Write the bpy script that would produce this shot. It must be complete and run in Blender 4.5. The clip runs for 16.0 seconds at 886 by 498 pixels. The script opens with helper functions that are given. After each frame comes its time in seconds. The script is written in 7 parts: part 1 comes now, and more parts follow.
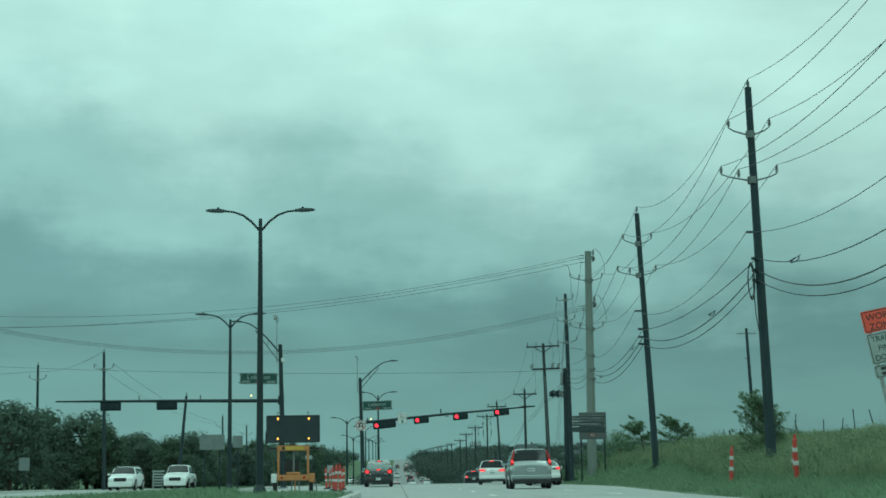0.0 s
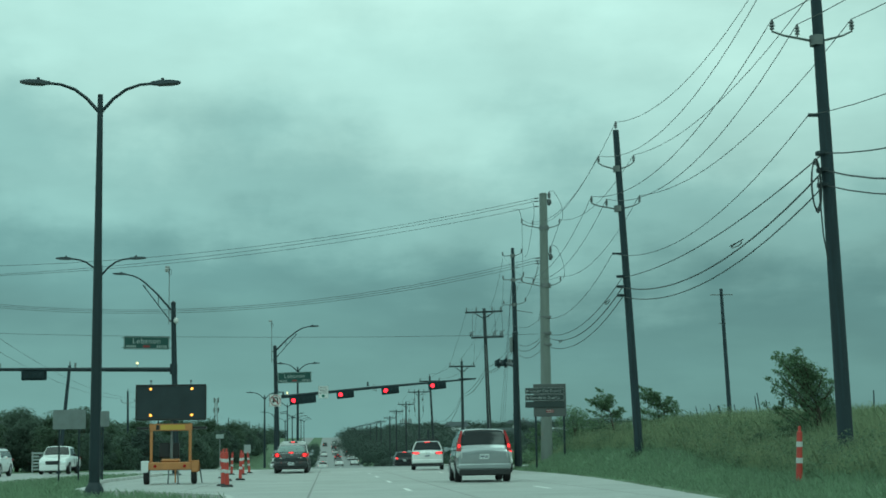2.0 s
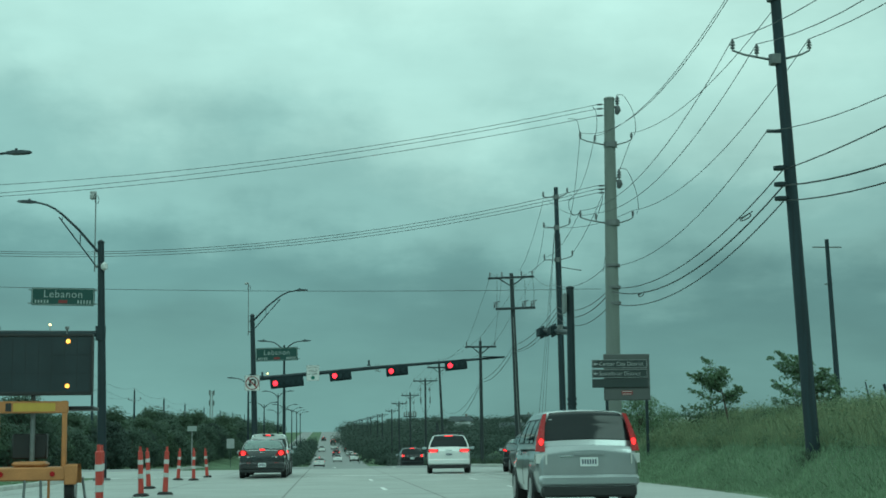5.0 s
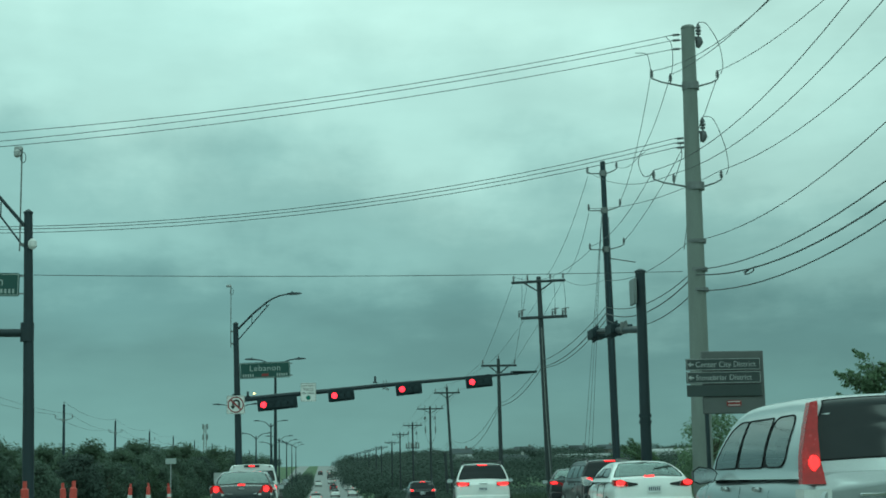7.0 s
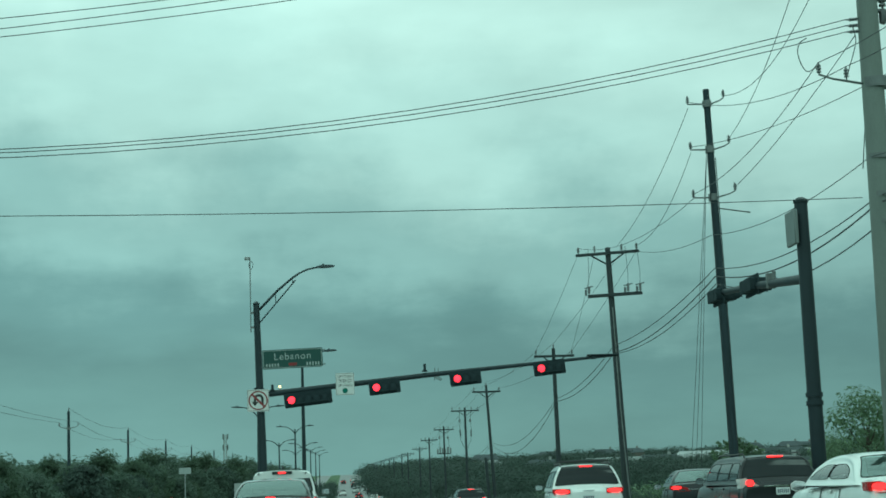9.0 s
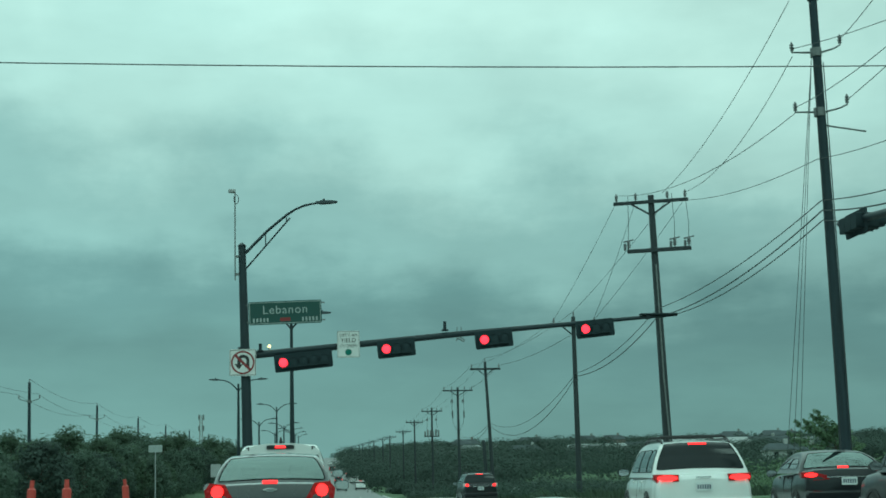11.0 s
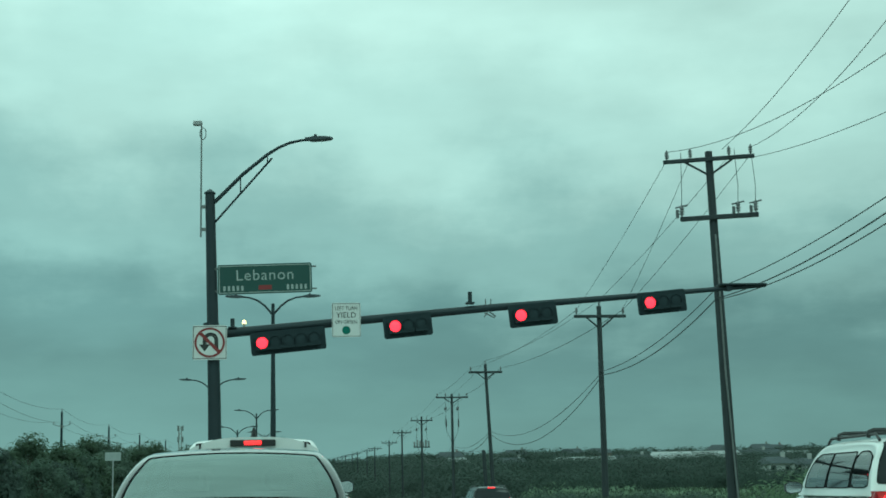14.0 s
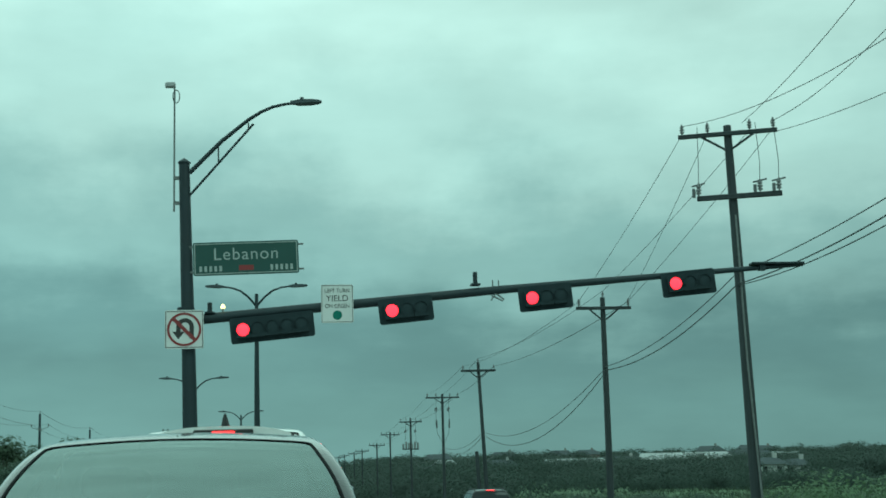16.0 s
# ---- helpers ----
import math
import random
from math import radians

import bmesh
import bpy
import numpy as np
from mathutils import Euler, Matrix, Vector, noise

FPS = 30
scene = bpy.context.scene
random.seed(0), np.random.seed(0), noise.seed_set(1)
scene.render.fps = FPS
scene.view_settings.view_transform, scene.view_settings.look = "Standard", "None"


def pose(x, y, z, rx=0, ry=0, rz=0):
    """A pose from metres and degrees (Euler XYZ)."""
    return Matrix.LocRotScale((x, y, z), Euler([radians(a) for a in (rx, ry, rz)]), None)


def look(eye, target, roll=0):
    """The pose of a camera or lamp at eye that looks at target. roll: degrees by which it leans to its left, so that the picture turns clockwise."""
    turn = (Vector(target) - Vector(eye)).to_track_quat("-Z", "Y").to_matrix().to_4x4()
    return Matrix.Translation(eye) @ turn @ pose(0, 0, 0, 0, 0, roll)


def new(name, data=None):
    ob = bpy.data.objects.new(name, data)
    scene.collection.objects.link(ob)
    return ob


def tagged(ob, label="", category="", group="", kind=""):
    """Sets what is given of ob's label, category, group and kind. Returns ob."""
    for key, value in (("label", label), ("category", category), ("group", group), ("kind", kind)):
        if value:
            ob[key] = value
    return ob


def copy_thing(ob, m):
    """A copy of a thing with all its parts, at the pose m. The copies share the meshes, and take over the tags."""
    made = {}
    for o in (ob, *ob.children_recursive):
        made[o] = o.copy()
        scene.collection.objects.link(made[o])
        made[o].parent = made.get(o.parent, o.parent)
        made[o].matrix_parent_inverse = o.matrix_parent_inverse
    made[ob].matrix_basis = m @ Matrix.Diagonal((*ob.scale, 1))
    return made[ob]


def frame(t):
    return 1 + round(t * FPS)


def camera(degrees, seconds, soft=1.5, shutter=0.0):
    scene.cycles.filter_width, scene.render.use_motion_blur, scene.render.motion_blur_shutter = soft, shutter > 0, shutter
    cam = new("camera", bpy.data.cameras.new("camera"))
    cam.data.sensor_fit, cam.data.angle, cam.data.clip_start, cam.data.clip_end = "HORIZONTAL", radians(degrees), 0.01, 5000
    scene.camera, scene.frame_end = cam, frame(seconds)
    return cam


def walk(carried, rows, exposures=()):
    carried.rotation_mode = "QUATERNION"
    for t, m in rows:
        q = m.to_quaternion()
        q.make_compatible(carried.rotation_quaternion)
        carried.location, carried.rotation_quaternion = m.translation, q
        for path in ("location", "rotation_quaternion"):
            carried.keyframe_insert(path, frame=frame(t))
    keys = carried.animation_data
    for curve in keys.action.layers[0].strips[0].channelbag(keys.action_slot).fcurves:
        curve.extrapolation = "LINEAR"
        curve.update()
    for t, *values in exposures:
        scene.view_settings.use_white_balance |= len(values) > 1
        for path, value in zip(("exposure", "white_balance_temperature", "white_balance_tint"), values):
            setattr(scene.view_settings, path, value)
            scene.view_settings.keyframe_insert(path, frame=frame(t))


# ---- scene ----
# Camera: a phone behind a windscreen, held 1.1 to 1.2 m over the road.
cam = camera(33.0, 16.0, soft=1.7)
PATH = [
    (0, (-0.265, -7.105, 0.563), (-0.201, -5.129, 0.865), -0.9),
    (0.5, (-0.081, -2.856, 0.67), (0.011, -0.881, 0.972), -0.7),
    (1, (0.079, 1.095, 0.724), (0.204, 3.071, 1.008), -0.5),
    (1.5, (0.264, 5.393, 0.886), (0.416, 7.371, 1.145), -0.8),
    (2, (0.431, 9.345, 0.953), (0.587, 11.32, 1.224), -0.9),
    (2.5, (0.633, 13.247, 1.051), (0.776, 15.221, 1.339), -0.7),
    (3, (0.718, 16.923, 1.084), (0.87, 18.898, 1.361), -0.6),
    (3.5, (0.846, 20.8, 1.121), (1.004, 22.777, 1.386), -0.5),
    (4, (0.97, 24.674, 1.119), (1.117, 26.651, 1.382), -0.6),
    (6.5, (1.027, 42.884, 1.041), (1.197, 44.856, 1.332), -0.8),
    (7, (0.906, 46.424, 1.089), (1.067, 48.393, 1.397), -1.1),
    (7.5, (0.698, 49.639, 1.099), (0.845, 51.609, 1.414), -1.6),
    (8, (0.435, 52.661, 1.113), (0.583, 54.628, 1.442), -2.2),
    (8.5, (0.275, 55.952, 1.146), (0.416, 57.92, 1.473), -2.4),
    (9, (0.072, 58.983, 1.165), (0.211, 60.953, 1.483), -2.1),
    (9.5, (-0.127, 61.917, 1.162), (0.014, 63.888, 1.471), -2.0),
    (12, (-1.074, 74.329, 1.21), (-0.891, 76.298, 1.507), -0.9),
    (12.5, (-1.091, 76.342, 1.224), (-0.908, 78.31, 1.53), -0.8),
    (13, (-1.057, 78.077, 1.21), (-0.875, 80.043, 1.529), -0.8),
    (13.5, (-1.034, 79.697, 1.229), (-0.844, 81.662, 1.551), -1.0),
    (14, (-1.0, 81.169, 1.22), (-0.81, 83.135, 1.534), -1.1),
    (14.5, (-1.006, 82.415, 1.234), (-0.812, 84.38, 1.553), -1.2),
    (15, (-0.989, 83.616, 1.239), (-0.794, 85.58, 1.563), -1.2),
    (15.5, (-0.996, 84.558, 1.236), (-0.796, 86.522, 1.555), -1.2),
    (16, (-0.997, 85.342, 1.236), (-0.788, 87.305, 1.553), -1.4),
]
walk(cam, [(t, look(eye, target, roll)) for t, eye, target, roll in PATH],
     exposures=[(0, 0.0, 5150, -42), (16, 0.0, 5150, -42)])

# ---------------------------------------------------------------- world and light
SUN_EL, SUN_ROT = radians(38), radians(150)
world = bpy.data.worlds.new("overcast")
scene.world = world
world.use_nodes = True
wn, wl = world.node_tree.nodes, world.node_tree.links
wn.clear()


def wnode(kind, **values):
    n = wn.new(kind)
    for key, value in values.items():
        if key in n.inputs:
            n.inputs[key].default_value = value
    return n


def wmath(op, a, b=None):
    n = wn.new("ShaderNodeMath")
    n.operation = op
    for slot, v in ((0, a), (1, b)):
        if v is None:
            continue
        if isinstance(v, (int, float)):
            n.inputs[slot].default_value = v
        else:
            wl.new(v, n.inputs[slot])
    return n.outputs[0]


coord = wn.new("ShaderNodeTexCoord")
sep = wn.new("ShaderNodeSeparateXYZ")
wl.new(coord.outputs["Generated"], sep.inputs[0])
up = wmath("MAXIMUM", sep.outputs[2], 0.0)
den = wmath("ADD", up, 0.16)
px = wmath("DIVIDE", sep.outputs[0], den)
py = wmath("DIVIDE", sep.outputs[1], den)
deck = wn.new("ShaderNodeCombineXYZ")
wl.new(px, deck.inputs[0])
wl.new(py, deck.inputs[1])


def cloud_noise(scale, detail, rough, off, stretch=(1, 1, 1)):
    m = wn.new("ShaderNodeMapping")
    m.inputs["Location"].default_value = off
    m.inputs["Scale"].default_value = stretch
    wl.new(deck.outputs[0], m.inputs["Vector"])
    n = wn.new("ShaderNodeTexNoise")
    n.inputs["Scale"].default_value = scale
    n.inputs["Detail"].default_value = detail
    n.inputs["Roughness"].default_value = rough
    wl.new(m.outputs[0], n.inputs["Vector"])
    return n.outputs["Fac"]


big = cloud_noise(0.9, 3.0, 0.5, (3.1, 0.7, 0.0))
mid = cloud_noise(2.6, 6.0, 0.58, (1.3, 5.2, 0.0), (1.0, 0.8, 1))
band = cloud_noise(0.55, 2.0, 0.5, (7.7, 2.4, 0.0))
# height in the sky, pushed up and down by the cloud masses
h = wmath("ADD", up, wmath("MULTIPLY", wmath("SUBTRACT", big, 0.5), 0.09))
h = wmath("ADD", h, wmath("MULTIPLY", wmath("SUBTRACT", mid, 0.5), 0.09))
h = wmath("ADD", h, wmath("MULTIPLY", wmath("SUBTRACT", band, 0.5), 0.05))
puff = wn.new("ShaderNodeTexNoise")
puff.inputs["Scale"].default_value, puff.inputs["Detail"].default_value, puff.inputs["Roughness"].default_value = 9.0, 5.0, 0.52
wl.new(coord.outputs["Generated"], puff.inputs["Vector"])
h = wmath("ADD", h, wmath("MULTIPLY", wmath("SUBTRACT", puff.outputs["Fac"], 0.5), 0.13))
h = wmath("SUBTRACT", h, wmath("MULTIPLY", wmath("SUBTRACT", sep.outputs[0], 0.05), -0.06))
# long streaks and soft puffs of brighter and darker cloud
streaks = []
for sc, stretch, off in ((3.2, (1.0, 1.0, 4.0), (2.0, 0.4, 1.1)), (9.0, (1.0, 1.0, 2.2), (0.3, 4.1, 2.6))):
    m = wn.new("ShaderNodeMapping")
    m.inputs["Location"].default_value, m.inputs["Scale"].default_value = off, stretch
    wl.new(coord.outputs["Generated"], m.inputs["Vector"])
    t = wn.new("ShaderNodeTexNoise")
    t.inputs["Scale"].default_value, t.inputs["Detail"].default_value, t.inputs["Roughness"].default_value = sc, 5.0, 0.5
    wl.new(m.outputs[0], t.inputs["Vector"])
    streaks.append(wmath("SUBTRACT", t.outputs["Fac"], 0.5))
shade = wmath("ADD", wmath("ADD", 1.0, wmath("MULTIPLY", sep.outputs[0], -0.36)), wmath("ADD", wmath("MULTIPLY", streaks[0], 0.52), wmath("MULTIPLY", streaks[1], 0.34)))
# a long darker roll of cloud low in the sky, ragged along its length
roll = wmath("DIVIDE", wmath("SUBTRACT", wmath("ADD", up, wmath("MULTIPLY", streaks[1], 0.05)), 0.094), 0.020)
roll = wmath("POWER", 2.718, wmath("MULTIPLY", wmath("MULTIPLY", roll, roll), -1.0))
roll = wmath("MULTIPLY", roll, wmath("MAXIMUM", wmath("SUBTRACT", 0.55, wmath("ADD", wmath("MULTIPLY", streaks[0], 1.6), wmath("MULTIPLY", sep.outputs[0], 1.3))), 0.0))
shade = wmath("MULTIPLY", shade, wmath("SUBTRACT", 1.0, wmath("MULTIPLY", roll, 0.24)))
ramp = wn.new("ShaderNodeValToRGB")
wl.new(wmath("MULTIPLY", h, 2.0), ramp.inputs[0])
ramp.color_ramp.interpolation = "EASE"
SKY = [(0.0, (0.278, 0.332, 0.340)), (0.10, (0.270, 0.322, 0.330)), (0.20, (0.244, 0.292, 0.304)), (0.34, (0.450, 0.495, 0.500)),
       (0.48, (0.735, 0.738, 0.728)), (0.66, (0.93, 0.90, 0.88)), (1.0, (1.025, 0.99, 0.97))]
while len(ramp.color_ramp.elements) < len(SKY):
    ramp.color_ramp.elements.new(0.5)
for e, (at, c) in zip(ramp.color_ramp.elements, SKY):
    e.position, e.color = at, (*c, 1)
sky = wn.new("ShaderNodeTexSky")
sky.sky_type = "NISHITA"
sky.sun_disc = False
sky.sun_elevation, sky.sun_rotation = SUN_EL, SUN_ROT
clear = wnode("ShaderNodeBackground", Strength=0.05)
wl.new(sky.outputs[0], clear.inputs["Color"])
cover = wnode("ShaderNodeBackground", Strength=1.0)
wl.new(shade, cover.inputs["Strength"])
wl.new(ramp.outputs[0], cover.inputs["Color"])
both = wn.new("ShaderNodeMixShader")
both.inputs[0].default_value = 0.94
wl.new(clear.outputs[0], both.inputs[1])
wl.new(cover.outputs[0], both.inputs[2])
wout = wn.new("ShaderNodeOutputWorld")
wl.new(both.outputs[0], wout.inputs["Surface"])

sun_data = bpy.data.lights.new("sun", "SUN")
sun_data.energy, sun_data.angle, sun_data.color = 0.5, radians(25), (1.0, 0.97, 0.92)
sun = new("sun", sun_data)
sun.matrix_world = look((40, -60, 60), (0, 0, 0))

# ---------------------------------------------------------------- materials


def material(name, base, rough=0.7, metal=0.0, vary=0.25, scale=6.0, fine=60.0, bump=0.2, stretch=(1, 1, 1), spec=0.5,
             coat=0.0, emit=None, power=0.0, per_object=0.0, dirt=None):
    """A painted or raw surface with variation at two scales and a fine relief."""
    m = bpy.data.materials.new(name)
    m.use_nodes = True
    n, l = m.node_tree.nodes, m.node_tree.links
    b = n["Principled BSDF"]
    b.inputs["Roughness"].default_value = rough
    b.inputs["Metallic"].default_value = metal
    b.inputs["Specular IOR Level"].default_value = spec
    b.inputs["Coat Weight"].default_value = coat
    b.inputs["Coat Roughness"].default_value = 0.06
    tc = n.new("ShaderNodeTexCoord")
    mp = n.new("ShaderNodeMapping")
    mp.inputs["Scale"].default_value = stretch
    l.new(tc.outputs["Object"], mp.inputs["Vector"])
    n1, n2 = n.new("ShaderNodeTexNoise"), n.new("ShaderNodeTexNoise")
    for t, s, d in ((n1, scale, 4.0), (n2, fine, 3.0)):
        t.inputs["Scale"].default_value = s
        t.inputs["Detail"].default_value = d
        l.new(mp.outputs[0], t.inputs["Vector"])
    mixn = n.new("ShaderNodeMath")
    mixn.operation = "MULTIPLY_ADD"
    l.new(n1.outputs["Fac"], mixn.inputs[0])
    mixn.inputs[1].default_value = 0.65
    half = n.new("ShaderNodeMath")
    half.operation = "MULTIPLY"
    l.new(n2.outputs["Fac"], half.inputs[0])
    half.inputs[1].default_value = 0.35
    l.new(half.outputs[0], mixn.inputs[2])
    cr = n.new("ShaderNodeValToRGB")
    lo = [max(0.0, c * (1 - vary)) for c in (dirt or base)]
    hi = [min(1.0, c * (1 + vary)) for c in base]
    cr.color_ramp.elements[0].position, cr.color_ramp.elements[0].color = 0.32, (*lo, 1)
    cr.color_ramp.elements[1].position, cr.color_ramp.elements[1].color = 0.68, (*hi, 1)
    l.new(mixn.outputs[0], cr.inputs[0])
    col = cr.outputs[0]
    if per_object:
        oi = n.new("ShaderNodeObjectInfo")
        hs = n.new("ShaderNodeHueSaturation")
        mr = n.new("ShaderNodeMapRange")
        mr.inputs["To Min"].default_value, mr.inputs["To Max"].default_value = 1 - per_object, 1 + per_object
        l.new(oi.outputs["Random"], mr.inputs["Value"])
        l.new(mr.outputs[0], hs.inputs["Value"])
        l.new(col, hs.inputs["Color"])
        col = hs.outputs[0]
    l.new(col, b.inputs["Base Color"])
    rr = n.new("ShaderNodeMapRange")
    rr.inputs["To Min"].default_value, rr.inputs["To Max"].default_value = max(0.02, rough - 0.08), min(1.0, rough + 0.1)
    l.new(n1.outputs["Fac"], rr.inputs["Value"])
    l.new(rr.outputs[0], b.inputs["Roughness"])
    if bump:
        bp = n.new("ShaderNodeBump")
        bp.inputs["Strength"].default_value = bump
        bp.inputs["Distance"].default_value = 0.01
        l.new(n2.outputs["Fac"], bp.inputs["Height"])
        l.new(bp.outputs[0], b.inputs["Normal"])
    if emit:
        b.inputs["Emission Color"].default_value = (*emit, 1)
        b.inputs["Emission Strength"].default_value = power
    return m


def leaf_material(name, base, island=0.35):
    m = bpy.data.materials.new(name)
    m.use_nodes = True
    n, l = m.node_tree.nodes, m.node_tree.links
    b = n["Principled BSDF"]
    b.inputs["Roughness"].default_value = 0.6
    b.inputs["Specular IOR Level"].default_value = 0.25
    geo = n.new("ShaderNodeNewGeometry")
    tc = n.new("ShaderNodeTexCoord")
    ns = n.new("ShaderNodeTexNoise")
    ns.inputs["Scale"].default_value = 0.35
    l.new(tc.outputs["Object"], ns.inputs["Vector"])
    add = n.new("ShaderNodeMath")
    add.operation = "MULTIPLY_ADD"
    l.new(geo.outputs["Random Per Island"], add.inputs[0])
    add.inputs[1].default_value = 0.5
    hf = n.new("ShaderNodeMath")
    hf.operation = "MULTIPLY"
    l.new(ns.outputs["Fac"], hf.inputs[0])
    hf.inputs[1].default_value = 0.5
    l.new(hf.outputs[0], add.inputs[2])
    cr = n.new("ShaderNodeValToRGB")
    cr.color_ramp.elements[0].position, cr.color_ramp.elements[1].position = 0.2, 0.8
    cr.color_ramp.elements[0].color = (*[c * (1 - island) for c in base], 1)
    cr.color_ramp.elements[1].color = (*[c * (1 + island) for c in base], 1)
    l.new(add.outputs[0], cr.inputs[0])
    l.new(cr.outputs[0], b.inputs["Base Color"])
    # thin leaves let some light through
    tr, mx = n.new("ShaderNodeBsdfTranslucent"), n.new("ShaderNodeMixShader")
    l.new(cr.outputs[0], tr.inputs["Color"])
    mx.inputs[0].default_value = 0.48
    l.new(b.outputs[0], mx.inputs[1])
    l.new(tr.outputs[0], mx.inputs[2])
    l.new(mx.outputs[0], n["Material Output"].inputs["Surface"])
    return m


def glass_material(name, tint, gloss_boost=1.0, sheen=(1, 1, 1)):
    m = bpy.data.materials.new(name)
    m.use_nodes = True
    n, l = m.node_tree.nodes, m.node_tree.links
    n.clear()
    tr, gl, mx, fr, out = (n.new("ShaderNodeBsdfTransparent"), n.new("ShaderNodeBsdfGlossy"), n.new("ShaderNodeMixShader"),
                           n.new("ShaderNodeFresnel"), n.new("ShaderNodeOutputMaterial"))
    tr.inputs[0].default_value = (*tint, 1)
    gl.inputs["Color"].default_value = (*sheen, 1)
    gl.inputs["Roughness"].default_value = 0.03
    fr.inputs["IOR"].default_value = 1.5 * gloss_boost
    l.new(fr.outputs[0], mx.inputs[0])
    l.new(tr.outputs[0], mx.inputs[1])
    l.new(gl.outputs[0], mx.inputs[2])
    l.new(mx.outputs[0], out.inputs[0])
    return m


def lamp_material(name, colour, power):
    m = bpy.data.materials.new(name)
    m.use_nodes = True
    b = m.node_tree.nodes["Principled BSDF"]
    b.inputs["Base Color"].default_value = (*colour, 1)
    b.inputs["Roughness"].default_value = 0.3
    b.inputs["Emission Color"].default_value = (*colour, 1)
    b.inputs["Emission Strength"].default_value = power
    return m


def slab_material(name, base, slab, wet=0.62):
    """Poured concrete: stains, tyre polish and sawn joints that follow the slabs."""
    m = material(name, base, rough=wet, spec=0.25, vary=0.2, scale=0.5, fine=9.0, bump=0.12)
    n, l = m.node_tree.nodes, m.node_tree.links
    b = n["Principled BSDF"]
    tc = n.new("ShaderNodeTexCoord")
    br = n.new("ShaderNodeTexBrick")
    br.offset = 0.0
    br.inputs["Scale"].default_value = 1.0
    br.inputs["Mortar Size"].default_value = 0.03
    br.inputs["Brick Width"].default_value, br.inputs["Row Height"].default_value = slab
    br.inputs["Color1"].default_value = (1, 1, 1, 1)
    br.inputs["Color2"].default_value = (0.93, 0.93, 0.92, 1)
    br.inputs["Mortar"].default_value = (0.55, 0.54, 0.52, 1)
    l.new(tc.outputs["Object"], br.inputs["Vector"])
    mx = n.new("ShaderNodeMix")
    mx.data_type, mx.blend_type = "RGBA", "MULTIPLY"
    mx.inputs["Factor"].default_value = 1.0
    was = b.inputs["Base Color"].links[0].from_socket
    l.new(was, mx.inputs["A"])
    l.new(br.outputs["Color"], mx.inputs["B"])
    l.new(mx.outputs["Result"], b.inputs["Base Color"])
    return m


M = {}
M["concrete_road"] = slab_material("concrete_road", (0.33, 0.335, 0.325), (3.6, 4.6))
# The same concrete for the far road, darkened in colour to stand in for haze.
M["worn_road"] = slab_material("worn_road", (0.20, 0.205, 0.205), (3.6, 4.6))
M["kerb"] = material("kerb", (0.42, 0.42, 0.40), 0.8, vary=0.2, scale=1.5, fine=30)
M["soil_grass"] = material("soil_grass", (0.110, 0.150, 0.092), 0.95, spec=0.1, vary=0.45, scale=0.25, fine=7.0, bump=0.6, dirt=(0.085, 0.115, 0.062))
M["grass_tall"] = leaf_material("grass_tall", (0.255, 0.300, 0.180), 0.2)
M["weed_pale"] = leaf_material("weed_pale", (0.250, 0.275, 0.155), 0.25)
M["weed_dark"] = leaf_material("weed_dark", (0.140, 0.185, 0.110), 0.25)
M["grass_field"] = leaf_material("grass_field", (0.070, 0.092, 0.062), 0.25)
M["grass_short"] = leaf_material("grass_short", (0.225, 0.300, 0.190), 0.2)
M["wood_pole"] = material("wood_pole", (0.022, 0.034, 0.042), 0.85, vary=0.4, scale=3, fine=40, bump=0.5, stretch=(4, 4, 0.25))
M["wood_new"] = material("wood_new", (0.034, 0.041, 0.045), 0.85, vary=0.35, scale=3, fine=40, bump=0.5, stretch=(4, 4, 0.25))
M["concrete_pole"] = material("concrete_pole", (0.172, 0.190, 0.176), 0.8, vary=0.15, scale=1.2, fine=25, bump=0.25, stretch=(2, 2, 0.5))
M["dark_metal"] = material("dark_metal", (0.014, 0.024, 0.030), 0.55, 0.2, vary=0.2, scale=2, fine=30, bump=0.08)
M["galv"] = material("galv", (0.33, 0.34, 0.34), 0.5, 0.7, vary=0.2, scale=8, fine=60, bump=0.1)
M["grey_steel"] = material("grey_steel", (0.16, 0.17, 0.17), 0.55, 0.4, vary=0.2, scale=8, fine=60, bump=0.1)
M["porcelain"] = material("porcelain", (0.10, 0.105, 0.11), 0.3, vary=0.15, scale=10, fine=60, bump=0.0)
M["wire"] = material("wire", (0.035, 0.04, 0.042), 0.5, 0.3, vary=0.2, scale=2, fine=10, bump=0.0)
M["signal_black"] = material("signal_black", (0.030, 0.041, 0.046), 0.8, spec=0.1, vary=0.2, scale=4, fine=40, bump=0.05)
M["sign_green"] = material("sign_green", (0.016, 0.052, 0.044), 0.4, vary=0.1, scale=2, fine=30, bump=0.0)
M["sign_white"] = material("sign_white", (0.58, 0.59, 0.58), 0.4, vary=0.06, scale=2, fine=30, bump=0.0)
M["sign_letter"] = material("sign_letter", (0.30, 0.33, 0.32), 0.5, vary=0.12, scale=3, fine=30, bump=0.0)
M["sign_dull"] = material("sign_dull", (0.17, 0.19, 0.19), 0.6, 0.2, vary=0.15, scale=3, fine=30, bump=0.0)
M["sign_disc"] = material("sign_disc", (0.020, 0.125, 0.090), 0.4, vary=0.1, scale=2, fine=30, bump=0.0)
M["rubber_seal"] = material("rubber_seal", (0.008, 0.009, 0.010), 0.8, spec=0.15, vary=0.1, scale=10, fine=60, bump=0.0)
M["sign_red"] = material("sign_red", (0.16, 0.020, 0.022), 0.4, vary=0.1, scale=2, fine=30, bump=0.0)
